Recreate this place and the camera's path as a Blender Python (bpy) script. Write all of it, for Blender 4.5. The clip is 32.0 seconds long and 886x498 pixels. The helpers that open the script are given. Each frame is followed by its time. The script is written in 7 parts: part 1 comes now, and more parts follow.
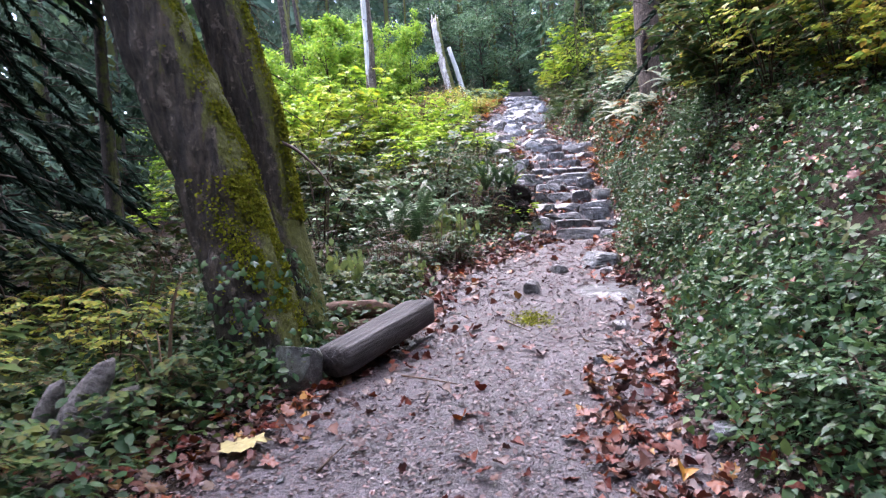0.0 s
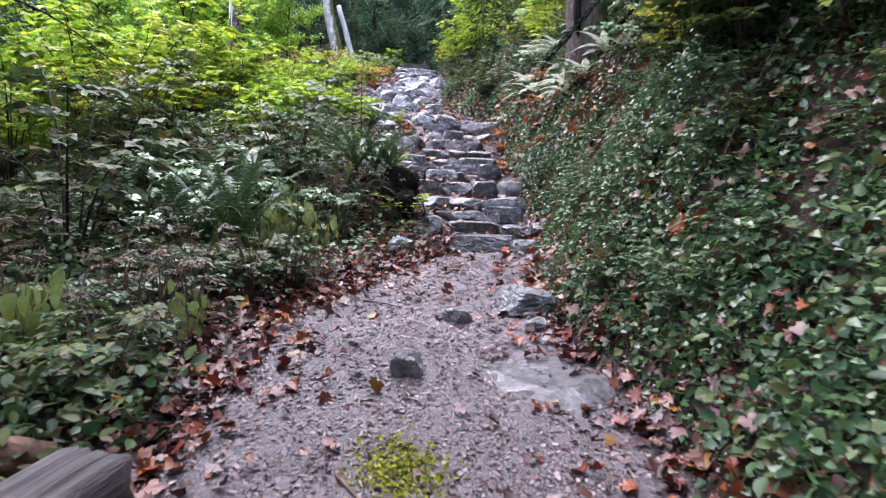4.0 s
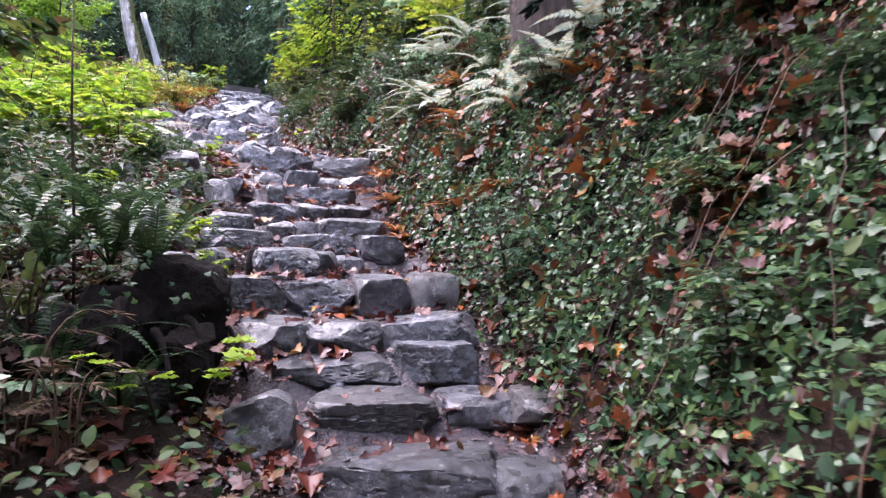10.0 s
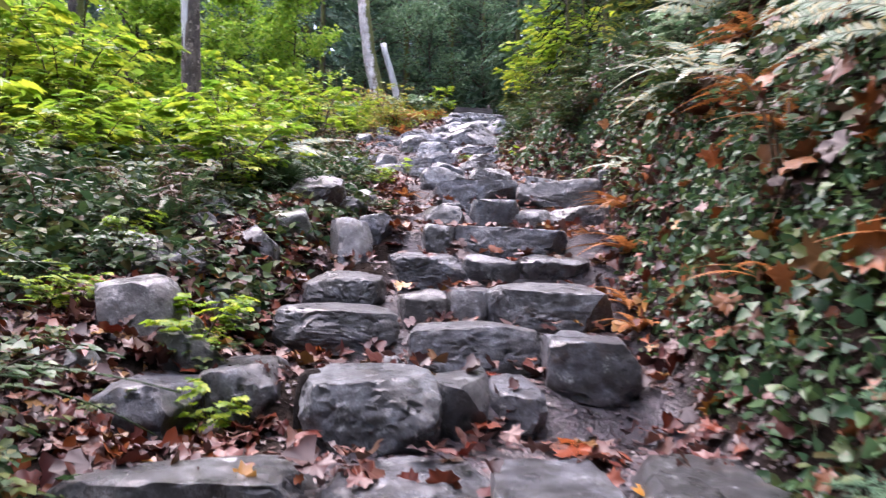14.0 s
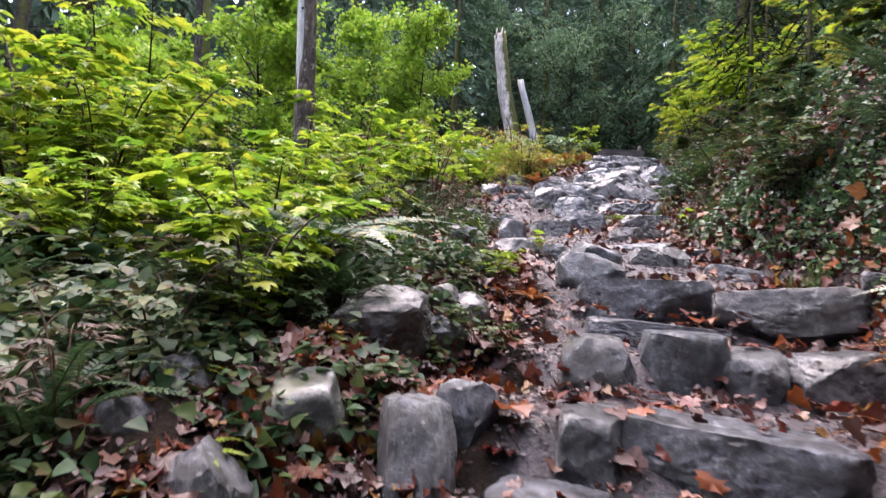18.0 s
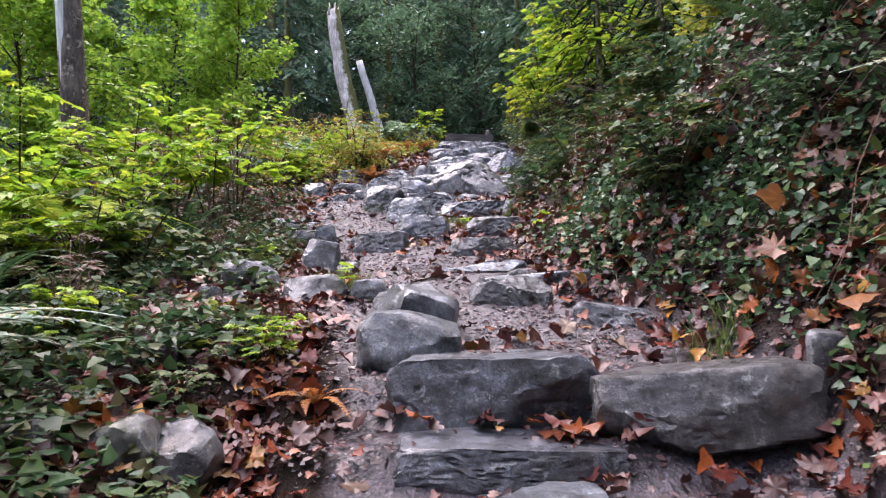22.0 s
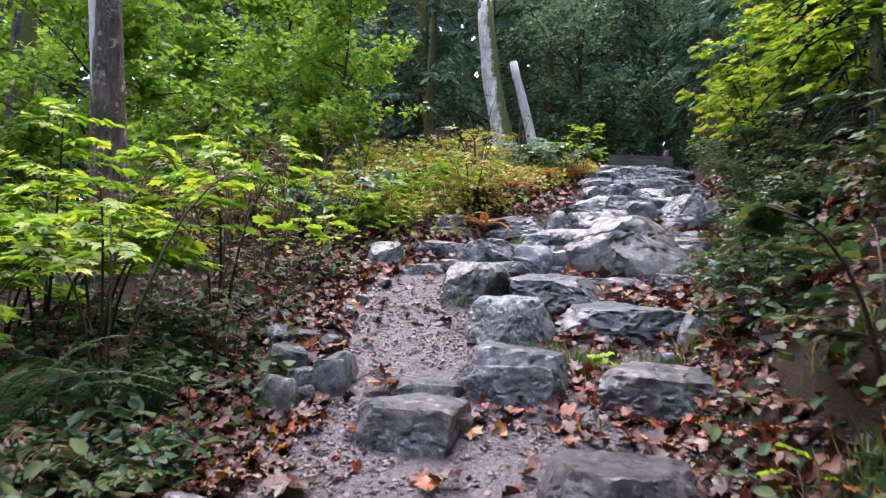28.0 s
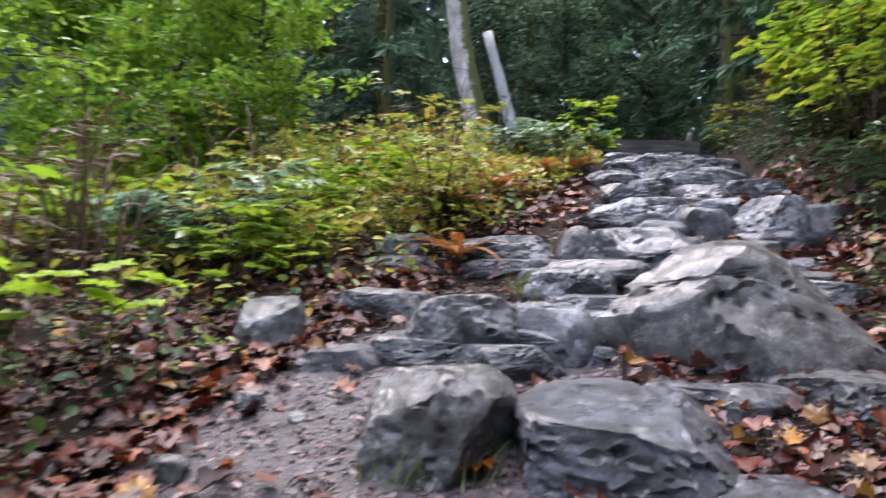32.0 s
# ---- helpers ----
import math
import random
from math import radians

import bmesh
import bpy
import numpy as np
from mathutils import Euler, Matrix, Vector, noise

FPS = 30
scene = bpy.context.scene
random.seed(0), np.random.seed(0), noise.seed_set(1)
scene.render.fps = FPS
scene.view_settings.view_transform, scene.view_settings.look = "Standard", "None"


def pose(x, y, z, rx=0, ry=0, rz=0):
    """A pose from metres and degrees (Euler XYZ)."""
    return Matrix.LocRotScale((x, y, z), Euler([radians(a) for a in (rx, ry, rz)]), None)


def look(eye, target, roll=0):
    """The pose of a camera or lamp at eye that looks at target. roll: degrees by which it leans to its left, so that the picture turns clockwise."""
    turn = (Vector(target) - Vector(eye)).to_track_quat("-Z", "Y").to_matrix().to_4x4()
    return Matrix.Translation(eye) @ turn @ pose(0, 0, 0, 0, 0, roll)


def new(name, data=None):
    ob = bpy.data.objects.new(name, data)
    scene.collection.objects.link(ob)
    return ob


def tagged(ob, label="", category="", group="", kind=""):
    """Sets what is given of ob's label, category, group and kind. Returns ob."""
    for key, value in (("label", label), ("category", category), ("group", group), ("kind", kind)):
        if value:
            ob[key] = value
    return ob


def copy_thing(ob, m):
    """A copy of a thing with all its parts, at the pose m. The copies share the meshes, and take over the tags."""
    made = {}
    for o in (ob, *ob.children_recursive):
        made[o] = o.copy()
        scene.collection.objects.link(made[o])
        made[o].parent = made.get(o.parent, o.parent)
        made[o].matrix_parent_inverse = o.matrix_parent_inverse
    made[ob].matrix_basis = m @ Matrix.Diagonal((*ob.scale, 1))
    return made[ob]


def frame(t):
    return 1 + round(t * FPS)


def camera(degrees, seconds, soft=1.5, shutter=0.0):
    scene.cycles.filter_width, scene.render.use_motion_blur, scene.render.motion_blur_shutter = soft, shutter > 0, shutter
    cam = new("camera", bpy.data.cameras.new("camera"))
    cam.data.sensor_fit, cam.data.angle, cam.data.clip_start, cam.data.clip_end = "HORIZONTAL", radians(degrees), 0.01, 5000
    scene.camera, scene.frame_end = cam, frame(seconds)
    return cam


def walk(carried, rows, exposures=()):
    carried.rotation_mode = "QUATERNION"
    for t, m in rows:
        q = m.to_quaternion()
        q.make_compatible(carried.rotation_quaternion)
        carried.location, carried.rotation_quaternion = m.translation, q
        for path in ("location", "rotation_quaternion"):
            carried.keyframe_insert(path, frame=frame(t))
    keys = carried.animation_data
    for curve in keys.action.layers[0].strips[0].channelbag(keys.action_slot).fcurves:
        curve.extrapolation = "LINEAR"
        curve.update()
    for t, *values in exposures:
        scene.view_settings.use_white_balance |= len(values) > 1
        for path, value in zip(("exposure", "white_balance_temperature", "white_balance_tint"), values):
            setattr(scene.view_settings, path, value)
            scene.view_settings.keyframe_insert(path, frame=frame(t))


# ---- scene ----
cam = camera(67.7, 32.0, 1.25, 0.4)
METRES, EYE, TILT, LEAN, TURN = 21.6, 1.62, -2.0, 3.5, 0.0
ROWS = [
    (0.0, 0.0, 0.0, 0.0, 0.0, 0.0, -0.0),
    (0.5, 0.0018, 0.0151, -0.0, -0.46, -1.04, -0.73),
    (1.0, 0.004, 0.0325, 0.0037, -0.5, -3.7, -1.82),
    (1.5, 0.0043, 0.0517, 0.0068, -2.41, -3.35, -3.97),
    (2.0, 0.0092, 0.0686, 0.0077, -7.71, -1.07, -4.71),
    (2.5, 0.0111, 0.0884, 0.0087, -10.58, -0.06, -3.8),
    (4.5, 0.0239, 0.176, 0.0165, -9.1, -1.39, -4.28),
    (5.0, 0.0251, 0.1976, 0.0194, -5.88, -0.74, -3.5),
    (5.5, 0.0258, 0.2183, 0.0231, -7.82, 3.04, -4.21),
    (6.0, 0.0265, 0.24, 0.0261, -6.81, 4.19, -5.86),
    (6.5, 0.0249, 0.2634, 0.0282, -4.28, 3.42, -5.65),
    (7.0, 0.0269, 0.2832, 0.0308, -4.5, 3.34, -5.14),
    (7.5, 0.0287, 0.3002, 0.0341, -4.16, 4.16, -4.37),
    (8.0, 0.0301, 0.3169, 0.0377, -5.43, 5.39, -4.16),
    (8.5, 0.0346, 0.3327, 0.0408, -7.59, 7.78, -4.36),
    (9.0, 0.0396, 0.3483, 0.0434, -13.27, 8.18, -3.93),
    (9.5, 0.047, 0.3625, 0.0457, -24.01, 6.86, -4.73),
    (10.0, 0.0556, 0.3792, 0.0488, -23.66, 3.19, -2.38),
    (10.5, 0.0628, 0.3951, 0.0521, -22.46, 2.53, -2.3),
    (11.0, 0.0728, 0.4086, 0.0545, -21.91, 3.09, -2.12),
    (11.5, 0.0795, 0.4242, 0.0567, -15.4, 4.09, -1.8),
    (12.0, 0.0856, 0.44, 0.0614, -14.8, 4.5, -2.37),
    (12.5, 0.0924, 0.4535, 0.0635, -11.14, 3.81, -3.47),
    (13.0, 0.0967, 0.4685, 0.0665, -8.72, 3.12, -4.1),
    (13.5, 0.1008, 0.4827, 0.07, -7.9, 3.25, -4.12),
    (14.0, 0.1007, 0.4963, 0.0715, -2.23, 4.05, -4.28),
    (14.5, 0.0995, 0.5105, 0.0826, 1.57, 2.83, -3.88),
    (15.0, 0.1023, 0.5219, 0.0867, 3.89, 2.26, -3.88),
    (15.5, 0.1012, 0.5342, 0.0896, 5.81, 3.17, -7.02),
    (17.5, 0.1028, 0.572, 0.105, 9.64, 4.24, -8.28),
    (18.0, 0.0984, 0.5892, 0.1045, 9.27, 6.01, -7.09),
    (18.5, 0.0951, 0.6029, 0.1075, 11.49, 9.55, -5.96),
    (19.0, 0.0962, 0.62, 0.1101, 15.4, 8.27, -5.77),
    (19.5, 0.0966, 0.6298, 0.1194, 22.71, 4.13, -8.49),
    (20.0, 0.0996, 0.6352, 0.1207, 16.48, 4.94, -10.3),
    (20.5, 0.1014, 0.6391, 0.122, -0.78, 9.54, -7.32),
    (21.0, 0.1076, 0.646, 0.1244, -7.11, 8.68, -5.32),
    (21.5, 0.1096, 0.653, 0.1291, -3.88, 6.05, -2.85),
    (22.0, 0.1102, 0.6628, 0.1295, -2.06, 5.62, -2.03),
    (22.5, 0.1092, 0.6728, 0.1362, -1.9, 6.29, -2.41),
    (23.0, 0.1139, 0.6869, 0.1396, 0.09, 5.88, -3.64),
    (23.5, 0.118, 0.7016, 0.1437, 9.46, 3.49, -6.76),
    (24.0, 0.1203, 0.717, 0.1534, 10.17, 3.2, -6.79),
    (24.5, 0.1194, 0.7222, 0.158, 10.52, 3.9, -6.82),
    (25.0, 0.1238, 0.7299, 0.1598, 11.27, 4.23, -7.33),
    (25.5, 0.1244, 0.7425, 0.1582, 11.42, 4.67, -7.63),
    (26.0, 0.1245, 0.753, 0.1673, 8.62, 4.67, -5.43),
    (26.5, 0.1272, 0.7639, 0.1711, 6.62, 5.12, -4.92),
    (28.5, 0.1257, 0.82, 0.1895, 13.57, 4.4, -7.18),
    (29.0, 0.1229, 0.8354, 0.1936, 13.6, 2.74, -7.8),
    (29.5, 0.125, 0.8498, 0.1968, 15.49, 2.94, -8.7),
    (30.0, 0.1234, 0.8594, 0.2043, 15.59, 4.15, -8.59),
    (30.5, 0.1159, 0.8753, 0.2029, 13.34, 3.45, -8.19),
    (31.0, 0.109, 0.8942, 0.2026, 12.23, 3.54, -6.66),
    (31.5, 0.1044, 0.9124, 0.2063, 17.22, 2.56, -5.26),
    (32.0, 0.1044, 0.9283, 0.2095, 9.97, 4.36, -5.42),
]
walk(cam, [(t, pose(0, 0, EYE, TILT, LEAN, TURN) @ pose(METRES * x, METRES * y, METRES * z, 90 + pitch, roll, yaw)) for t, x, y, z, yaw, pitch, roll in ROWS],
     [(0.0, 3.48, 6100, 25), (1.0, 3.37, 6100, 25), (3.0, 3.28, 6050, 23), (6.0, 3.08, 6000, 26), (9.0, 3.16, 6100, 33), (11.0, 3.36, 6200, 31), (12.0, 3.27, 6300, 31), (14.0, 3.04, 6400, 28), (15.0, 2.82, 6450, 26), (18.0, 2.79, 6650, 25), (20.0, 2.78, 6650, 27), (22.0, 2.77, 6450, 25), (23.0, 2.8, 6400, 22), (24.0, 2.63, 6400, 20), (26.0, 2.65, 6350, 22), (29.0, 2.7, 6400, 20), (30.0, 2.74, 6500, 18), (32.0, 2.67, 6400, 18)])

# ---- light ----
SUN_UP, SUN_ROUND = radians(63), radians(-32)
world = bpy.data.worlds.new("overcast_sky")
scene.world = world
world.use_nodes = True
wn, wl = world.node_tree.nodes, world.node_tree.links
sky = wn.new("ShaderNodeTexSky")
sky.sky_type, sky.sun_disc, sky.sun_elevation, sky.sun_rotation = "NISHITA", False, SUN_UP, SUN_ROUND
sky.air_density, sky.dust_density, sky.ozone_density = 1.0, 2.5, 1.0
wl.new(sky.outputs[0], wn["Background"].inputs[0])
wn["Background"].inputs[1].default_value = 0.115
sun = new("sun", bpy.data.lights.new("sun", "SUN"))
sun.data.energy, sun.data.angle, sun.data.color = 1.75, radians(118), (1.0, 0.985, 0.97)
sun.matrix_world = look((60 / math.tan(SUN_UP) * math.sin(SUN_ROUND), 60 / math.tan(SUN_UP) * math.cos(SUN_ROUND), 60), (0, 0, 0))
rng = np.random.RandomState(11)


# ---- materials ----
def ramp(nodes, colours, kind="LINEAR"):
    r = nodes.new("ShaderNodeValToRGB")
    r.color_ramp.interpolation = kind
    e = r.color_ramp.elements
    while len(e) < len(colours):
        e.new(0.5)
    for k, c in enumerate(colours):
        e[k].position = k / (len(colours) - (0 if kind == "CONSTANT" else 1))
        e[k].color = (*c, 1)
    return r


def base_material(name, rough, shine=0.5):
    m = bpy.data.materials.new(name)
    m.use_nodes = True
    b = m.node_tree.nodes["Principled BSDF"]
    b.inputs["Roughness"].default_value = rough
    b.inputs["Specular IOR Level"].default_value = shine
    return m, m.node_tree.nodes, m.node_tree.links, b


def noise_node(n, l, scale, detail=4.0, coords=None, rough=0.6):
    t = n.new("ShaderNodeTexNoise")
    t.inputs["Scale"].default_value, t.inputs["Detail"].default_value, t.inputs["Roughness"].default_value = scale, detail, rough
    if coords is not None:
        l.new(coords, t.inputs["Vector"])
    return t


def mixed(n, l, kind, fac, a, b):
    x = n.new("ShaderNodeMix")
    x.data_type, x.blend_type = "RGBA", kind
    for key, v in ((0, fac), (6, a), (7, b)):
        if isinstance(v, (int, float)):
            x.inputs[key].default_value = v
        elif isinstance(v, tuple):
            x.inputs[key].default_value = (*v, 1)
        else:
            l.new(v, x.inputs[key])
    return x.outputs[2]


def limits(n, l, v, a, b):
    r = n.new("ShaderNodeMapRange")
    r.inputs[1].default_value, r.inputs[2].default_value = a, b
    l.new(v, r.inputs[0])
    return r.outputs[0]


def bumped(n, l, b, height, strength, distance):
    k = n.new("ShaderNodeBump")
    k.inputs["Strength"].default_value, k.inputs["Distance"].default_value = strength, distance
    l.new(height, k.inputs["Height"])
    l.new(k.outputs[0], b.inputs["Normal"])


def leaf_material(name, colours, rough=0.38, single=False, through_light=0.3, spots=(0.10, 0.06, 0.03), shine=0.3):
    """Leaves: every leaf takes its own tint; faint blotches, a wet gloss, some light let through."""
    m, n, l, b = base_material(name, rough - 0.03, shine)
    if single:
        src = n.new("ShaderNodeObjectInfo").outputs["Random"]
    else:
        src = n.new("ShaderNodeNewGeometry").outputs["Random Per Island"]
    r = ramp(n, colours)
    l.new(src, r.inputs[0])
    at = n.new("ShaderNodeTexCoord").outputs["Object"]
    blot = noise_node(n, l, 28, 3, at)
    c = mixed(n, l, "MULTIPLY", 0.5, r.outputs[0], mixed(n, l, "MIX", limits(n, l, blot.outputs[0], 0.3, 0.7), (0.45, 0.45, 0.45), (1.2, 1.2, 1.2)))
    c = mixed(n, l, "MIX", limits(n, l, noise_node(n, l, 55, 2, at).outputs[0], 0.62, 0.8), c, spots)
    l.new(c, b.inputs["Base Color"])
    t = n.new("ShaderNodeBsdfTranslucent")
    l.new(c, t.inputs[0])
    s = n.new("ShaderNodeMixShader")
    s.inputs[0].default_value = through_light
    l.new(b.outputs[0], s.inputs[1])
    l.new(t.outputs[0], s.inputs[2])
    l.new(s.outputs[0], n["Material Output"].inputs[0])
    return m


def rock_material(name, low, high, moss=0.25, rough=0.42):
    """Wet broken stone: blotched, cracked, veined, with moss on what faces up."""
    m, n, l, b = base_material(name, rough, 0.6)
    b.inputs["Coat Weight"].default_value, b.inputs["Coat Roughness"].default_value = 0.55, 0.34
    tc = n.new("ShaderNodeTexCoord").outputs["Object"]
    info = n.new("ShaderNodeObjectInfo")
    shift = n.new("ShaderNodeVectorMath")
    shift.operation = "ADD"
    l.new(tc, shift.inputs[0])
    l.new(info.outputs["Location"], shift.inputs[1])
    at = shift.outputs[0]
    big = noise_node(n, l, 5.5, 8, at, 0.7)
    fine = noise_node(n, l, 46, 8, at, 0.75)
    mid = noise_node(n, l, 17, 7, at, 0.7)
    grain = noise_node(n, l, 150, 4, at, 0.7)
    c = mixed(n, l, "MIX", limits(n, l, big.outputs[0], 0.40, 0.60), low, high)
    c = mixed(n, l, "MULTIPLY", 0.8, c, mixed(n, l, "MIX", limits(n, l, fine.outputs[0], 0.38, 0.62), (0.35, 0.35, 0.36), (1.35, 1.35, 1.35)))
    c = mixed(n, l, "MULTIPLY", 0.9, c, mixed(n, l, "MIX", limits(n, l, mid.outputs[0], 0.40, 0.58), (0.34, 0.33, 0.33), (1.35, 1.35, 1.35)))
    c = mixed(n, l, "MULTIPLY", 0.7, c, mixed(n, l, "MIX", limits(n, l, grain.outputs[0], 0.38, 0.62), (0.45, 0.45, 0.45), (1.4, 1.4, 1.4)))
    tint = ramp(n, [(0.72, 0.76, 0.84), (1.0, 1.0, 1.0), (1.15, 1.06, 0.94), (0.85, 0.96, 1.0), (1.2, 1.2, 1.18)])
    l.new(info.outputs["Random"], tint.inputs[0])
    c = mixed(n, l, "MULTIPLY", 1.0, c, tint.outputs[0])
    lich = noise_node(n, l, 12, 8, at, 0.8)
    c = mixed(n, l, "MIX", limits(n, l, lich.outputs[0], 0.58, 0.66), c, (0.40, 0.42, 0.42))
    earth = noise_node(n, l, 3.7, 6, at, 0.75)
    c = mixed(n, l, "MIX", limits(n, l, earth.outputs[0], 0.58, 0.72), c, (0.075, 0.052, 0.040))
    crack = n.new("ShaderNodeTexVoronoi")
    crack.feature, crack.inputs["Scale"].default_value = "DISTANCE_TO_EDGE", 5.0
    l.new(mixed(n, l, "ADD", 0.35, at, mid.outputs[1]), crack.inputs["Vector"])
    line = limits(n, l, crack.outputs[0], 0.0, 0.022)
    c = mixed(n, l, "MULTIPLY", 0.75, c, line)
    up = n.new("ShaderNodeNewGeometry")
    sep = n.new("ShaderNodeSeparateXYZ")
    l.new(up.outputs["Normal"], sep.inputs[0])
    grow = noise_node(n, l, 3.1, 6, at, 0.7)
    mul = n.new("ShaderNodeMath")
    mul.operation = "MULTIPLY"
    l.new(limits(n, l, grow.outputs[0], 0.66 - moss * 0.4, 0.74 - moss * 0.4), mul.inputs[0])
    l.new(limits(n, l, sep.outputs[2], -0.1, 0.7), mul.inputs[1])
    scaled = n.new("ShaderNodeMath")
    scaled.operation = "MULTIPLY"
    scaled.inputs[1].default_value = min(1.0, moss * 2.2)
    l.new(mul.outputs[0], scaled.inputs[0])
    c = mixed(n, l, "MIX", scaled.outputs[0], c, (0.055, 0.070, 0.018))
    l.new(c, b.inputs["Base Color"])
    wet = noise_node(n, l, 7, 5, at)
    rr = n.new("ShaderNodeMapRange")
    rr.inputs[1].default_value, rr.inputs[2].default_value, rr.inputs[3].default_value, rr.inputs[4].default_value = 0.38, 0.62, rough - 0.10, rough + 0.26
    l.new(wet.outputs[0], rr.inputs[0])
    l.new(rr.outputs[0], b.inputs["Roughness"])
    hgt = mixed(n, l, "ADD", 1.0, mixed(n, l, "MULTIPLY", 1.0, fine.outputs[0], (0.45, 0.45, 0.45)), mixed(n, l, "MULTIPLY", 1.0, lich.outputs[0], (1.1, 1.1, 1.1)))
    hgt = mixed(n, l, "ADD", 0.8, hgt, mid.outputs[0])
    hgt = mixed(n, l, "ADD", 0.12, hgt, grain.outputs[0])
    hgt = mixed(n, l, "MULTIPLY", 0.5, hgt, line)
    bumped(n, l, b, hgt, 1.0, 0.02)
    return m


def bark_material(name, low, high, moss=0.0, moss_side=(1, 0, 0), stretch=5.0, rough=0.8, patchy=0.7):
    m, n, l, b = base_material(name, rough)
    tc = n.new("ShaderNodeTexCoord").outputs["Object"]
    mp = n.new("ShaderNodeMapping")
    mp.inputs["Scale"].default_value = (1, 1, 1 / stretch)
    l.new(tc, mp.inputs[0])
    rid = noise_node(n, l, 22, 6, mp.outputs[0], 0.65)
    pat = noise_node(n, l, 3.2, 5, tc, 0.6)
    c = mixed(n, l, "MIX", limits(n, l, rid.outputs[0], 0.35, 0.65), low, high)
    c = mixed(n, l, "MULTIPLY", patchy, c, mixed(n, l, "MIX", limits(n, l, pat.outputs[0], 0.35, 0.65), (0.35, 0.33, 0.32), (1.3, 1.3, 1.3)))
    lich = noise_node(n, l, 9, 6, tc, 0.7)
    c = mixed(n, l, "MIX", limits(n, l, lich.outputs[0], 0.57, 0.64), c, tuple(min(0.6, 1.8 * v + 0.02) for v in high))
    if moss > 0:
        g = n.new("ShaderNodeNewGeometry")
        d = n.new("ShaderNodeVectorMath")
        d.operation = "DOT_PRODUCT"
        l.new(g.outputs["Normal"], d.inputs[0])
        d.inputs[1].default_value = moss_side
        a = n.new("ShaderNodeMath")
        l.new(limits(n, l, d.outputs["Value"], -0.4, 1.0), a.inputs[0])
        l.new(noise_node(n, l, 5, 6, tc, 0.7).outputs[0], a.inputs[1])
        gr = mixed(n, l, "MIX", noise_node(n, l, 60, 3, tc).outputs[0], (0.03, 0.035, 0.006), (0.16, 0.17, 0.025))
        c = mixed(n, l, "MIX", limits(n, l, a.outputs[0], 1.30 - moss, 1.45 - moss), c, gr)
    l.new(c, b.inputs["Base Color"])
    bumped(n, l, b, mixed(n, l, "ADD", 0.6, rid.outputs[0], lich.outputs[0]), 1.0, 0.07)
    return m


def plain_material(name, low, high, scale, rough, bump=0.3, stretch=1.0, dist=0.01):
    m, n, l, b = base_material(name, rough, 0.2)
    tc = n.new("ShaderNodeTexCoord").outputs["Object"]
    mp = n.new("ShaderNodeMapping")
    mp.inputs["Scale"].default_value = (1 / stretch, 1, 1)
    l.new(tc, mp.inputs[0])
    t = noise_node(n, l, scale, 6, mp.outputs[0], 0.65)
    u = noise_node(n, l, scale / 9, 3, tc)
    c = mixed(n, l, "MIX", limits(n, l, t.outputs[0], 0.32, 0.68), low, high)
    c = mixed(n, l, "MULTIPLY", 0.6, c, mixed(n, l, "MIX", limits(n, l, u.outputs[0], 0.35, 0.65), (0.5, 0.5, 0.5), (1.2, 1.2, 1.2)))
    l.new(c, b.inputs["Base Color"])
    bumped(n, l, b, t.outputs[0], bump, dist)
    return m


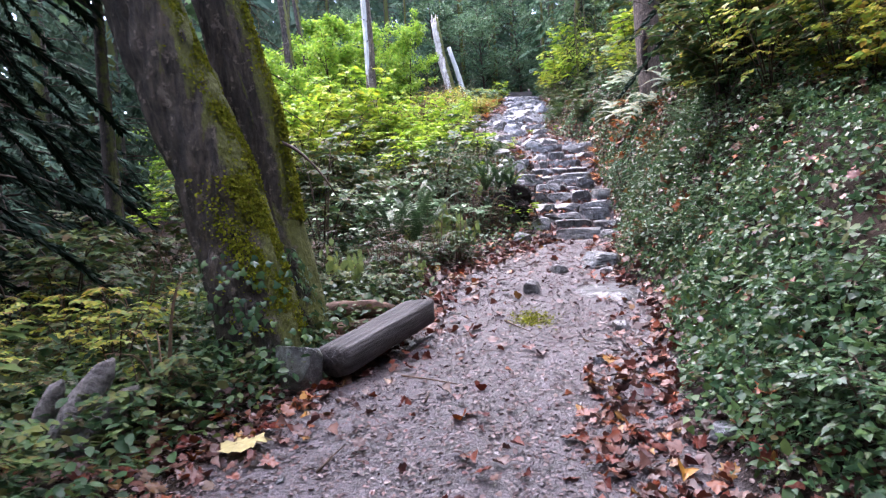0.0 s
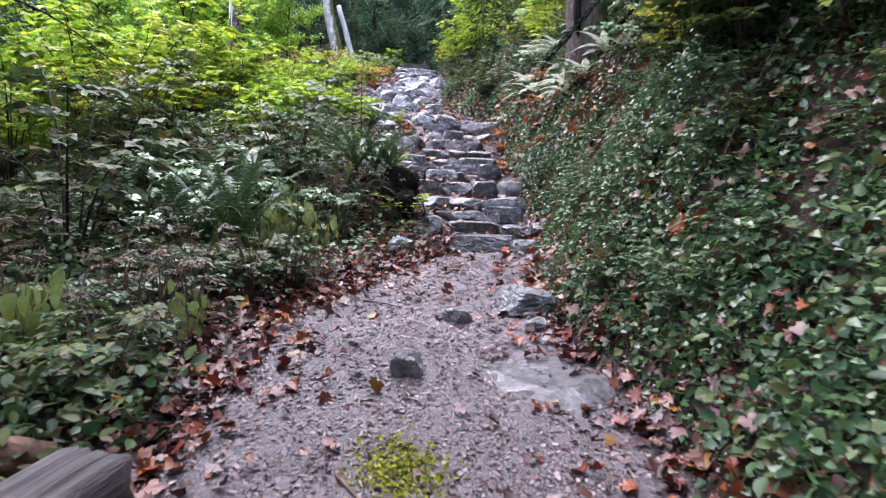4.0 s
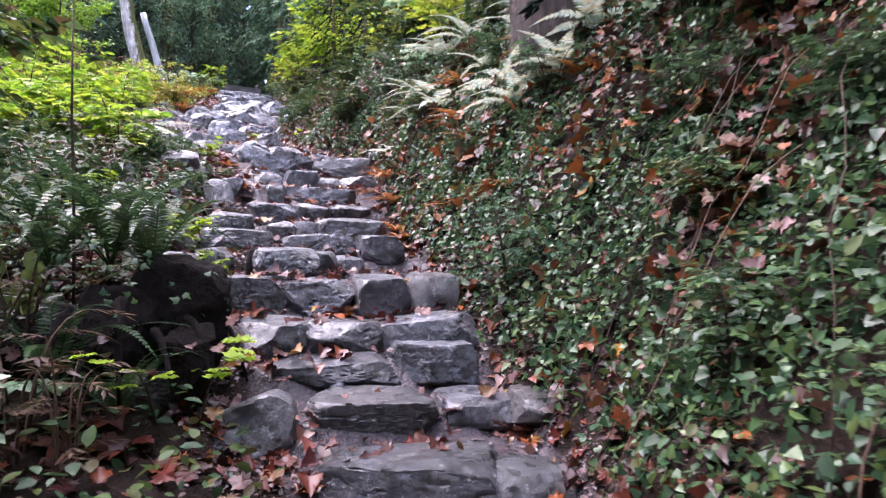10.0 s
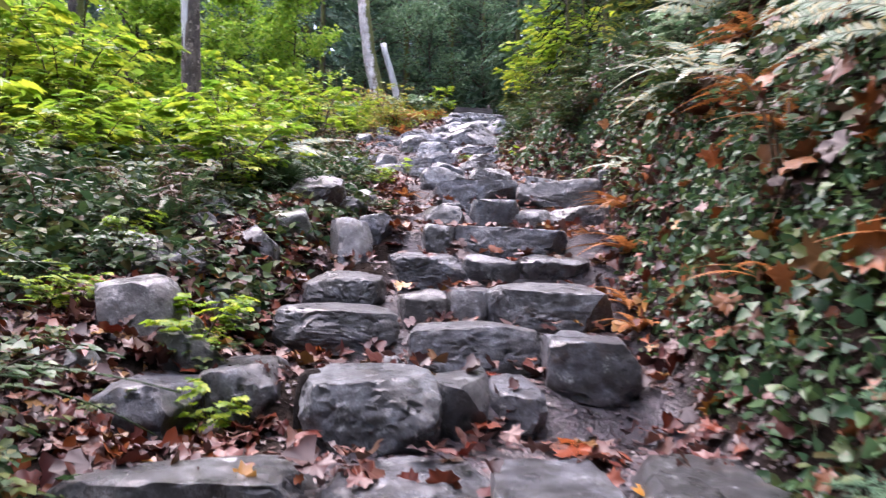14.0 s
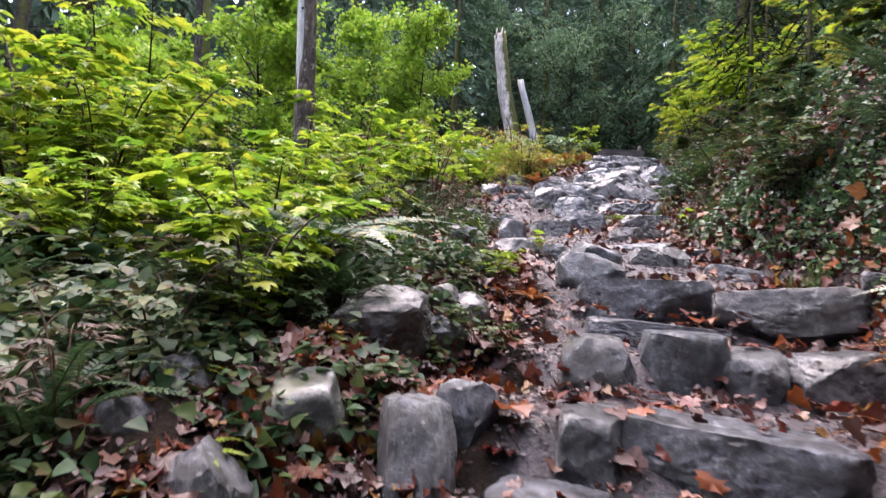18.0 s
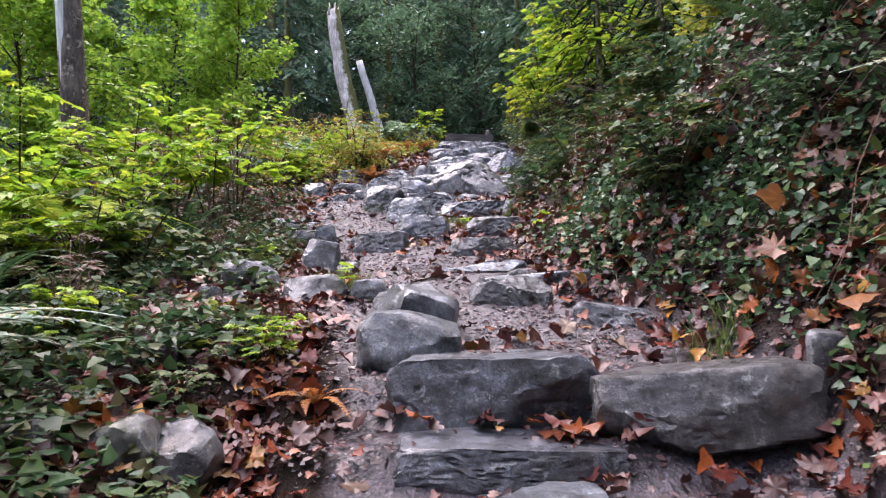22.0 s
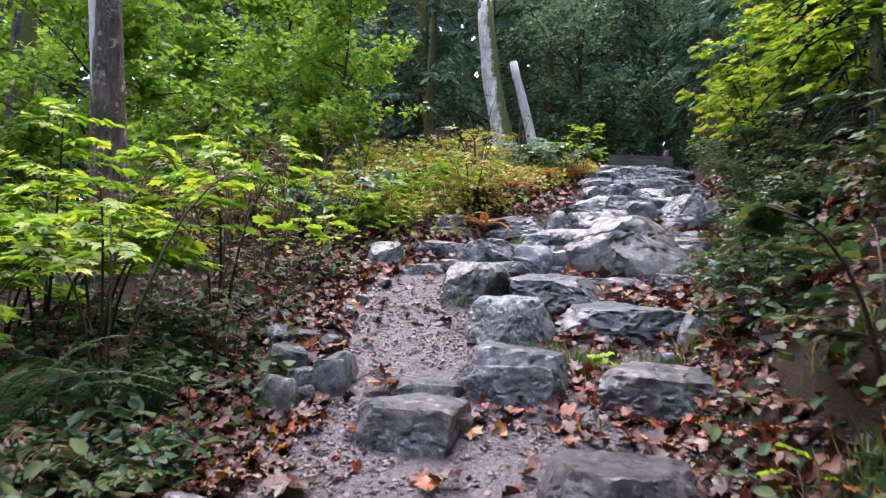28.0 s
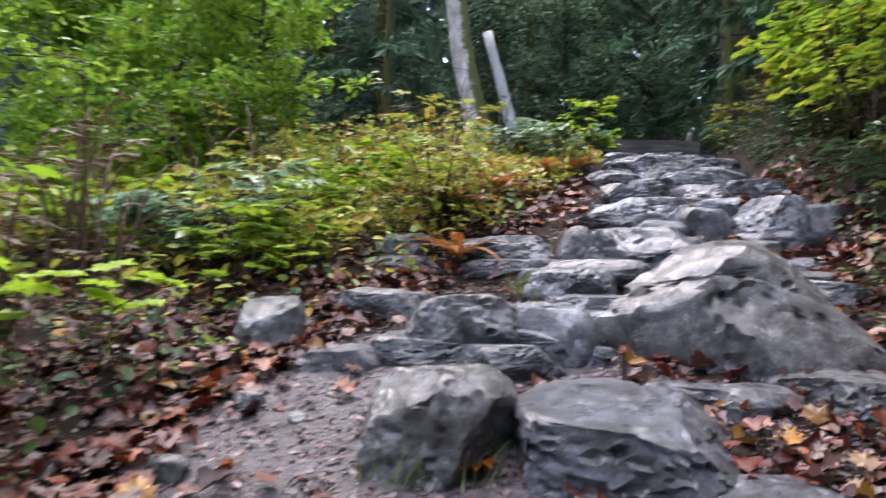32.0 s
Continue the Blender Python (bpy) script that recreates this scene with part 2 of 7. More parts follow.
def ground_material():
    m, n, l, b = base_material("trail_and_soil", 0.5, 0.5)
    at = n.new("ShaderNodeTexCoord").outputs["Object"]
    worn = n.new("ShaderNodeAttribute")
    worn.attribute_name = "worn"
    big = noise_node(n, l, 1.1, 5, at, 0.6)
    mid = noise_node(n, l, 9, 6, at, 0.7)
    fine = noise_node(n, l, 75, 5, at, 0.7)
    mud = mixed(n, l, "MIX", limits(n, l, mid.outputs[0], 0.35, 0.65), (0.022, 0.0185, 0.0215), (0.080, 0.068, 0.078))
    mud = mixed(n, l, "MULTIPLY", 0.7, mud, mixed(n, l, "MIX", limits(n, l, fine.outputs[0], 0.35, 0.65), (0.4, 0.4, 0.4), (1.35, 1.35, 1.35)))
    mud = mixed(n, l, "MULTIPLY", 0.5, mud, mixed(n, l, "MIX", limits(n, l, big.outputs[0], 0.35, 0.65), (0.5, 0.47, 0.45), (1.2, 1.2, 1.2)))
    chips = n.new("ShaderNodeTexVoronoi")
    chips.inputs["Scale"].default_value = 64
    l.new(mixed(n, l, "ADD", 0.02, at, fine.outputs[1]), chips.inputs["Vector"])
    chip = ramp(n, [(0.30, 0.28, 0.28), (0.6, 0.57, 0.58), (0.95, 0.90, 0.95), (1.1, 0.88, 0.84), (1.75, 1.7, 1.78)])
    bright = n.new("ShaderNodeSeparateColor")
    l.new(chips.outputs["Color"], bright.inputs[0])
    l.new(bright.outputs[0], chip.inputs[0])
    mud = mixed(n, l, "MULTIPLY", 0.75, mud, chip.outputs[0])
    # Soil is near black, with the shade under plants put into its colour.
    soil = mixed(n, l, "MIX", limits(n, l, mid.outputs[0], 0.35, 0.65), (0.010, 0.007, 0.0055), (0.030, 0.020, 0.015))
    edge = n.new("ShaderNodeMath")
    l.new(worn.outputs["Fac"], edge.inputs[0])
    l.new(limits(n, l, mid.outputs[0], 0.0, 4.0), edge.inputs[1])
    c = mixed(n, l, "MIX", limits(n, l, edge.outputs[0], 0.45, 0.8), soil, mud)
    l.new(c, b.inputs["Base Color"])
    rr = n.new("ShaderNodeMapRange")
    rr.inputs[1].default_value, rr.inputs[2].default_value, rr.inputs[3].default_value, rr.inputs[4].default_value = 0.36, 0.64, 0.28, 0.62
    l.new(mid.outputs[0], rr.inputs[0])
    way = limits(n, l, edge.outputs[0], 0.45, 0.8)
    l.new(mixed(n, l, "MIX", way, (0.95, 0.95, 0.95), rr.outputs[0]), b.inputs["Roughness"])
    l.new(mixed(n, l, "MIX", way, (0.12, 0.12, 0.12), (0.6, 0.6, 0.6)), b.inputs["Specular IOR Level"])
    cells = n.new("ShaderNodeTexVoronoi")
    cells.inputs["Scale"].default_value = 64
    l.new(at, cells.inputs["Vector"])
    hgt = mixed(n, l, "ADD", 0.5, mid.outputs[0], fine.outputs[0])
    hgt = mixed(n, l, "ADD", 1.0, hgt, mixed(n, l, "MULTIPLY", 1.0, cells.outputs[0], (0.5, 0.5, 0.5)))
    bumped(n, l, b, hgt, 1.0, 0.013)
    return m


ROCK = rock_material("wet_grey_stone", (0.028, 0.030, 0.037), (0.165, 0.175, 0.198), 0.10, 0.30)
# Dark stone; on the low left steps its tone stands for shade.
ROCK_DARK = rock_material("dark_stone_and_shade", (0.015, 0.0155, 0.018), (0.092, 0.093, 0.10), 0.08, 0.30)
ROCK_MOSS = rock_material("mossy_stone", (0.032, 0.035, 0.034), (0.155, 0.162, 0.15), 0.40, 0.36)
ROCK_PALE = rock_material("pale_stone", (0.060, 0.066, 0.078), (0.29, 0.305, 0.335), 0.05, 0.28)
PEBBLE = plain_material("trail_grit", (0.045, 0.040, 0.043), (0.19, 0.17, 0.185), 30, 0.35)
GROUND = ground_material()
BARK_MAPLE = bark_material("mossy_maple_bark", (0.012, 0.009, 0.007), (0.086, 0.066, 0.052), 0.30, (0.95, 0.25, 0.3), 4.0, 0.85, 0.95)
BARK_DARK = bark_material("dark_bark", (0.018, 0.013, 0.010), (0.07, 0.048, 0.036), 0.12, (0.5, -0.5, 0.3), 5.0)
BARK_CONIFER = bark_material("conifer_bark", (0.03, 0.022, 0.017), (0.11, 0.08, 0.06), 0.1, (0, -1, 0), 8.0)
SNAG_WOOD = bark_material("bleached_dead_wood", (0.60, 0.58, 0.55), (0.90, 0.89, 0.87), 0.0, (1, 0, 0), 14.0, 0.7, 0.15)
SNAG_BARK = bark_material("dead_tree_bark", (0.060, 0.042, 0.034), (0.27, 0.21, 0.18), 0.0, (1, 0, 0), 6.0)
SNAG_MOSS = bark_material("mossy_dead_wood", (0.36, 0.30, 0.26), (0.84, 0.79, 0.74), 0.26, (0.95, -0.25, 0.1), 5.0, 0.8, 0.6)
TWIG = plain_material("twig_bark", (0.022, 0.015, 0.011), (0.09, 0.06, 0.042), 60, 0.7)
DEAD_STEM = plain_material("dry_stem", (0.06, 0.036, 0.024), (0.18, 0.12, 0.08), 60, 0.75)
WOOD_OLD = plain_material("weathered_log_wood", (0.018, 0.015, 0.015), (0.125, 0.115, 0.115), 34, 0.5, 1.0, 14.0, 0.02)
WOOD_GREY = plain_material("bleached_splintered_wood", (0.05, 0.045, 0.045), (0.30, 0.275, 0.265), 30, 0.6, 1.0, 1.0, 0.02)
WOOD_ROT = plain_material("rotten_wood", (0.03, 0.017, 0.012), (0.17, 0.10, 0.07), 24, 0.7, 0.9, 8.0)
WOOD_STEP = plain_material("dark_weathered_timber", (0.028, 0.024, 0.022), (0.10, 0.088, 0.08), 26, 0.6, 0.8, 10.0)
# Near-black wood; on the stump it carries the hollow's shade.
BLACK_WOOD_SHADE = plain_material("black_wood_and_shade", (0.005, 0.004, 0.0035), (0.017, 0.012, 0.010), 24, 0.97, 0.9, 1.0, 0.03)
IVY = leaf_material("ivy_leaf", [(0.026, 0.064, 0.031), (0.041, 0.097, 0.046), (0.068, 0.136, 0.056), (0.056, 0.114, 0.041), (0.114, 0.184, 0.056)], 0.34, False, 0.3, (0.10, 0.06, 0.03), 0.32)
COVER = leaf_material("ground_cover_leaf", [(0.017, 0.046, 0.019), (0.030, 0.072, 0.030), (0.046, 0.095, 0.034), (0.075, 0.113, 0.030), (0.061, 0.046, 0.019)], 0.46, False, 0.3, (0.10, 0.06, 0.03), 0.2)
BRAMBLE = leaf_material("bramble_leaf", [(0.019, 0.050, 0.023), (0.037, 0.084, 0.029), (0.061, 0.110, 0.033), (0.113, 0.141, 0.029), (0.080, 0.046, 0.020)], 0.5, False, 0.3, (0.10, 0.06, 0.03), 0.18)
BRIGHT = leaf_material("bright_green_leaf", [(0.10, 0.22, 0.018), (0.18, 0.33, 0.022), (0.29, 0.43, 0.03), (0.43, 0.48, 0.035)], 0.42, False, 0.5)
BRIGHT_TREE = leaf_material("young_tree_leaf", [(0.12, 0.26, 0.028), (0.19, 0.36, 0.034), (0.27, 0.43, 0.042), (0.34, 0.47, 0.06)], 0.42, False, 0.5)
GOLD = leaf_material("yellow_green_leaf", [(0.13, 0.25, 0.028), (0.24, 0.36, 0.032), (0.34, 0.43, 0.036), (0.42, 0.42, 0.04)], 0.42, False, 0.45)
YELLOWING = leaf_material("yellowing_leaf", [(0.149, 0.241, 0.052), (0.225, 0.315, 0.050), (0.345, 0.395, 0.050), (0.420, 0.370, 0.052), (0.230, 0.120, 0.040)], 0.42, False, 0.4)
BROWNED = leaf_material("browned_leaf", [(0.032, 0.016, 0.009), (0.063, 0.029, 0.013), (0.099, 0.050, 0.022), (0.054, 0.045, 0.016)], 0.5)
FERN = leaf_material("sword_fern_blade", [(0.022, 0.057, 0.022), (0.038, 0.083, 0.028), (0.057, 0.102, 0.038)], 0.32)
FERN_LIME = leaf_material("lady_fern_blade", [(0.18, 0.30, 0.03), (0.28, 0.38, 0.04), (0.38, 0.42, 0.06)], 0.42, False, 0.4)
# Leaf colour is paled to carry the sky's sheen on wet leaves.
SHEEN_LEAF = leaf_material("sky_sheen_leaf", [(0.101, 0.203, 0.101), (0.186, 0.304, 0.169), (0.304, 0.423, 0.254), (0.423, 0.524, 0.355)], 0.3, False, 0.35, (0.10, 0.09, 0.05), 0.45)
FERN_SILVER = leaf_material("pale_wet_fern_blade", [(0.27, 0.38, 0.29), (0.40, 0.50, 0.40), (0.56, 0.62, 0.52), (0.58, 0.48, 0.24)], 0.3, False, 0.4, (0.14, 0.12, 0.07), 0.5)
DROOPING = leaf_material("pale_drooping_leaf", [(0.16, 0.24, 0.09), (0.23, 0.31, 0.10), (0.33, 0.37, 0.10)], 0.4, False, 0.4)
FERN_RUST = leaf_material("rusty_fern_blade", [(0.30, 0.10, 0.025), (0.42, 0.17, 0.04), (0.25, 0.09, 0.03)], 0.5)
NEEDLES = leaf_material("conifer_needles", [(0.049, 0.089, 0.062), (0.076, 0.130, 0.086), (0.111, 0.173, 0.113)], 0.7, False, 0.4, (0.04, 0.04, 0.03), 0.06)
# Hemlock green is cut to near black to carry the woods' deep shade.
NEEDLES_SHADED = leaf_material("shaded_hemlock_needles", [(0.010, 0.020, 0.014), (0.015, 0.029, 0.020), (0.022, 0.039, 0.028)], 0.75, False, 0.12, (0.012, 0.012, 0.01), 0.03)
NEEDLES_LIGHT = leaf_material("light_conifer_needles", [(0.046, 0.100, 0.062), (0.070, 0.140, 0.080), (0.105, 0.180, 0.100)], 0.65, False, 0.25, (0.04, 0.05, 0.03), 0.1)
DARK_TREE = leaf_material("dark_broadleaf", [(0.078, 0.150, 0.081), (0.117, 0.208, 0.104), (0.169, 0.267, 0.137)], 0.36, False, 0.4, (0.08, 0.07, 0.03), 0.2)
LITTER_COLOURS = [(0.031, 0.011, 0.011), (0.12, 0.020, 0.010), (0.050, 0.020, 0.017), (0.090, 0.040, 0.030), (0.026, 0.011, 0.012), (0.25, 0.060, 0.010), (0.045, 0.021, 0.018), (0.15, 0.070, 0.050), (0.085, 0.020, 0.013), (0.17, 0.035, 0.010), (0.060, 0.011, 0.010), (0.030, 0.015, 0.015), (0.30, 0.14, 0.02)]
LITTER = leaf_material("fallen_leaf_litter", LITTER_COLOURS, 0.42, False, 0.10, (0.04, 0.02, 0.018), 0.4)
FALLEN = leaf_material("fallen_maple_leaf", LITTER_COLOURS, 0.3, True, 0.10, (0.04, 0.02, 0.018), 0.3)
FALLEN_BROWN = leaf_material("decayed_leaf_bits", [(0.045, 0.026, 0.024), (0.09, 0.052, 0.048), (0.14, 0.09, 0.085), (0.20, 0.145, 0.14), (0.10, 0.035, 0.032)], 0.32, False, 0.05, (0.04, 0.025, 0.025), 0.2)
CAUGHT = leaf_material("dead_leaf_on_bank", [(0.038, 0.017, 0.011), (0.075, 0.027, 0.012), (0.022, 0.011, 0.008), (0.128, 0.045, 0.015), (0.053, 0.030, 0.021), (0.200, 0.075, 0.019), (0.030, 0.013, 0.010), (0.280, 0.080, 0.016)], 0.4, False, 0.15, (0.04, 0.02, 0.018), 0.3)
CHIPS = leaf_material("trail_chip", [(0.025, 0.017, 0.017), (0.076, 0.051, 0.049), (0.128, 0.098, 0.098), (0.051, 0.043, 0.047), (0.178, 0.153, 0.157), (0.093, 0.043, 0.038), (0.043, 0.030, 0.031)], 0.5, False, 0.03, (0.04, 0.03, 0.03), 0.4)
MOSS = leaf_material("moss_tuft", [(0.084, 0.102, 0.010), (0.156, 0.180, 0.014), (0.252, 0.264, 0.022), (0.108, 0.096, 0.018)], 0.85, False, 0.25, (0.08, 0.07, 0.01), 0.05)
ORANGE = leaf_material("orange_hanging_leaf", [(0.10, 0.028, 0.012), (0.20, 0.055, 0.014), (0.26, 0.085, 0.018), (0.08, 0.028, 0.02), (0.22, 0.13, 0.03)], 0.34, True, 0.25, (0.08, 0.03, 0.02), 0.3)
MEADOW = leaf_material("clearing_leaf", [(0.100, 0.188, 0.037), (0.200, 0.288, 0.044), (0.350, 0.388, 0.056), (0.450, 0.413, 0.062), (0.325, 0.125, 0.031), (0.175, 0.263, 0.062)], 0.4, False, 0.4)
PALE_LEAF = leaf_material("pale_yellow_fallen_leaf", [(0.42, 0.36, 0.17), (0.50, 0.44, 0.22)], 0.45, True, 0.15, (0.25, 0.18, 0.08), 0.3)
GRASS = leaf_material("grass_blade", [(0.06, 0.11, 0.03), (0.11, 0.17, 0.04), (0.20, 0.20, 0.06)], 0.45)


# ---- the lie of the land ----
def smooth(a, b, v):
    v = np.clip((v - a) / (b - a), 0, 1)
    return v * v * (3 - 2 * v)


def wave(x, y, s):
    """Gentle unevenness of the ground, made of crossing waves."""
    return (np.sin(x * 1.7 * s + 1.3 * np.sin(y * 0.9 * s)) + np.sin(y * 2.1 * s + 1.7 * np.sin(x * 1.1 * s + 2))
            + 0.6 * np.sin((x + y) * 3.3 * s + 1.1) + 0.5 * np.sin((x - 1.3 * y) * 4.1 * s)) / 3


# the trail: y, middle x, height, half width to the left and to the right
TRAIL = ((-43.2, 0, -2.808, 1.296, 1.278), (-4.32, -0.108, -0.13, 1.296, 1.242), (0, -0.054, 0.216, 1.296, 1.278), (3.24, 0, 0.486, 1.278, 1.134), (6.048, 0.886, 0.756, 1.026, 1.026),
         (7.56, 1.026, 0.983, 0.972, 0.918), (9.396, 1.75, 1.156, 0.702, 0.648), (10.584, 2.268, 1.264, 0.54, 0.594), (12.852, 2.43, 2.214, 0.81, 0.702), (14.688, 2.646, 2.862, 0.864, 0.756),
         (16.848, 2.808, 3.402, 0.756, 1.08), (18.36, 2.592, 3.737, 0.81, 0.864), (20.52, 2.322, 4.147, 0.70, 0.972), (22.356, 2.16, 4.774, 0.98, 1.404),
         (24.192, 2.808, 5.346, 1.0, 1.296), (26.46, 3.456, 6.21, 0.864, 0.864), (29.376, 3.78, 7.02, 0.756, 0.756), (35.64, 4.32, 7.884, 0.864, 0.864), (64.8, 4.32, 10.26, 2.16, 2.16), (324, 4.32, 21.6, 2.16, 2.16))
# the flight of steps: y of each tread's front edge and its height
STEPS = ((10.67, 1.415), (11.092, 1.534), (11.513, 1.728), (11.858, 1.912), (12.334, 2.117), (12.96, 2.268), (13.716, 2.387), (14.148, 2.549), (14.58, 2.743), (14.926, 2.948), (15.822, 3.132), (16.47, 3.272), (16.88, 3.456))


def along(y, k):
    return np.interp(y, [r[0] for r in TRAIL], [r[k] for r in TRAIL])


def lay(x, y):
    """The lie of the land at x, y."""
    x, y = np.asarray(x, float), np.asarray(y, float)
    u = x - (along(y - 0.35, 1) + along(y + 0.35, 1)) / 2
    z = (along(y - 0.3, 2) + along(y, 2) + along(y + 0.3, 2)) / 3
    stair = np.full_like(z, 1.27)
    for front, top in STEPS:
        before = ([1.27] + [s[1] for s in STEPS])[[s[0] for s in STEPS].index(front)]
        stair = stair + (top - before) * smooth(front + 0.05, front + 0.18, y)
    stair = stair + np.clip(y - 17.1, 0, 1.1) * 0.2
    inside = smooth(-1.45, -0.9, u) * (1 - smooth(0.8, 1.2, u)) * smooth(10.35, 10.7, y) * (1 - smooth(17.2, 18.1, y))
    z = z * (1 - inside) + (stair - 0.035) * inside
    r = np.maximum(0, u - along(y, 4))
    bank = 1.55 * r - 0.93 * np.maximum(0, r - 1.25) - 0.32 * np.maximum(0, r - 9) - 0.2 * np.maximum(0, r - 25)
    bank = bank * (0.6 + 0.4 * smooth(2, 8, y)) * (1 - 0.4 * smooth(17, 21, y))
    l = np.maximum(0, -u - along(y, 3))
    fall = 0.10 * smooth(0, 0.6, l) - 0.05 * l - 0.22 * np.maximum(0, l - 3.5) + 0.22 * np.maximum(0, l - 22)
    rough = 0.012 + 0.03 * smooth(0.1, 1.5, np.maximum(r, l)) + 0.3 * smooth(6, 20, np.maximum(r, l))
    return z + bank + fall + rough * wave(x, y, 1.0) + 0.4 * rough * wave(x + 3, y, 3.1)


# ---- mesh tools ----
def mesh_of(name, verts, tris, material, soft=False):
    me = bpy.data.meshes.new(name)
    V, F = np.asarray(verts, np.float32), np.asarray(tris, np.int32)
    me.vertices.add(len(V))
    me.vertices.foreach_set("co", V.ravel())
    me.loops.add(F.size)
    me.loops.foreach_set("vertex_index", F.ravel())
    me.polygons.add(len(F))
    me.polygons.foreach_set("loop_start", np.arange(0, F.size, F.shape[1], dtype=np.int32))
    if soft:
        me.polygons.foreach_set("use_smooth", np.ones(len(F), bool))
    me.update(calc_edges=True)
    me.materials.append(material)
    return me


def part(name, shape, material, parent=None, label="", soft=False):
    ob = new(name, mesh_of(name, shape[0], shape[1], material, soft))
    ob.parent = parent
    if label:
        tagged(ob, label)
    return ob


def joined(shapes):
    V, F, k = [], [], 0
    for v, f in shapes:
        V.append(v)
        F.append(np.asarray(f) + k)
        k += len(v)
    return np.concatenate(V), np.concatenate(F)


def unit(v):
    return v / np.maximum(np.linalg.norm(v, axis=-1, keepdims=True), 1e-9)


def tube(points, radii, sides=6, knobs=0.0, seed=0):
    """A closed tapering round bar along points."""
    P, R = np.asarray(points, float), np.asarray(radii, float)
    T = unit(np.gradient(P, axis=0))
    ref = np.array([1.0, 0, 0]) if abs(T[0][0]) < 0.8 else np.array([0, 1.0, 0])
    A = unit(np.cross(T, ref))
    B = np.cross(T, A)
    a = np.linspace(0, 2 * np.pi, sides, endpoint=False)
    rad = R[:, None] * np.ones(sides)
    if knobs:
        g = np.random.RandomState(seed)
        ph = g.rand(4) * 6
        s = np.linspace(0, 1, len(P))[:, None]
        rad = rad * (1 + knobs * (0.5 * np.sin(3 * a + ph[0] + 5 * s) + 0.35 * np.sin(5 * a + ph[1] - 9 * s) + 0.3 * np.sin(8 * a + ph[2] + 23 * s) + 0.4 * np.sin(17 * s + ph[3] + a)))
    V = P[:, None] + rad[..., None] * (np.cos(a)[None, :, None] * A[:, None] + np.sin(a)[None, :, None] * B[:, None])
    n = len(P)
    i, j = np.meshgrid(np.arange(n - 1), np.arange(sides), indexing="ij")
    p, q = (i * sides + j).ravel(), (i * sides + (j + 1) % sides).ravel()
    F = np.concatenate([np.stack([p, q, q + sides], 1), np.stack([p, q + sides, p + sides], 1)])
    V = np.concatenate([V.reshape(-1, 3), P[:1], P[-1:]])
    k = np.arange(sides)
    caps = np.concatenate([np.stack([np.full(sides, n * sides), (k + 1) % sides, k], 1),
                           np.stack([np.full(sides, n * sides + 1), (n - 1) * sides + k, (n - 1) * sides + (k + 1) % sides], 1)])
    return V, np.concatenate([F, caps])


def bend(a, b, c, n):
    t = np.linspace(0, 1, n)[:, None]
    return (1 - t) ** 2 * np.array(a, float) + 2 * t * (1 - t) * np.array(b, float) + t * t * np.array(c, float)


def craggy(points, radii, seed, rings=70, sides=44):
    """A trunk with furrowed bark: deep ridges that run up it, and swellings."""
    P, R = np.asarray(points, float), np.asarray(radii, float)
    s, t = np.linspace(0, 1, len(P)), np.linspace(0, 1, rings)
    P, R = np.stack([np.interp(t, s, P[:, k]) for k in range(3)], 1), np.interp(t, s, R)
    for k in range(3):
        P[1:-1] = (P[:-2] + 2 * P[1:-1] + P[2:]) / 4
    v, f = tube(P, R, sides)
    off = Vector((seed * 3.1, seed * 1.7, seed))
    up = np.repeat(np.arange(rings), sides)
    for k in range(rings * sides):
        q = Vector(v[k])
        a = noise.noise(Vector((q.x * 7, q.y * 7, q.z * 1.6)) + off)
        e = noise.noise(Vector((q.x * 16, q.y * 16, q.z * 3.5)) - off)
        w = noise.noise(q * 2.2 + off)
        out = v[k] - P[up[k]]
        v[k] = P[up[k]] + out * (1 + 0.09 * w - 0.16 * max(0.0, 1 - abs(a) * 5) + 0.06 * e)
    return v, f


# leaf outlines: x across, y along, z up; a fan of triangles
def fan(outline, centre):
    V = np.array([centre] + list(outline), float)
    k = len(outline)
    return V, np.array([(0, 1 + i, 1 + (i + 1) % k) for i in range(k)])


def folded_leaf(outline):
    """A leaf of few triangles, folded along its midrib; the outline runs from the stalk round by the right."""
    return np.array(outline, float), np.array([(0, k, k + 1) for k in range(1, len(outline) - 1)])


OVAL = folded_leaf([(0, 0, 0), (0.3, 0.28, 0.05), (0.28, 0.68, 0.03), (0, 1.02, -0.12), (-0.28, 0.68, 0.03), (-0.3, 0.28, 0.05)])
IVY_SMALL = folded_leaf([(0, 0, 0), (0.46, 0.10, 0.05), (0.27, 0.58, 0.02), (0, 1.0, -0.12), (-0.27, 0.58, 0.02), (-0.46, 0.10, 0.05)])


def trifoliate(reach, wide):
    """A leaf of three broad toothed leaflets."""
    V, F = [], []
    for k, (a, r) in enumerate(zip((0, 1.15, -1.15), reach)):
        s_, c_ = math.sin(a), math.cos(a)
        root = 0.22 if k == 0 else 0.16
        for u, w, z in ((0.0, 0.0, 0.0), (0.22, wide * 0.8, 0.03), (0.55, wide, 0.05), (1.0, 0.0, -0.14), (0.55, -wide, 0.05), (0.22, -wide * 0.8, 0.03)):
            V.append((s_ * u * r + c_ * w * r, root + c_ * u * r - s_ * w * r, z * r))
        F += [(6 * k, 6 * k + j, 6 * k + j + 1) for j in range(1, 5)]
    return np.array(V), np.array(F)


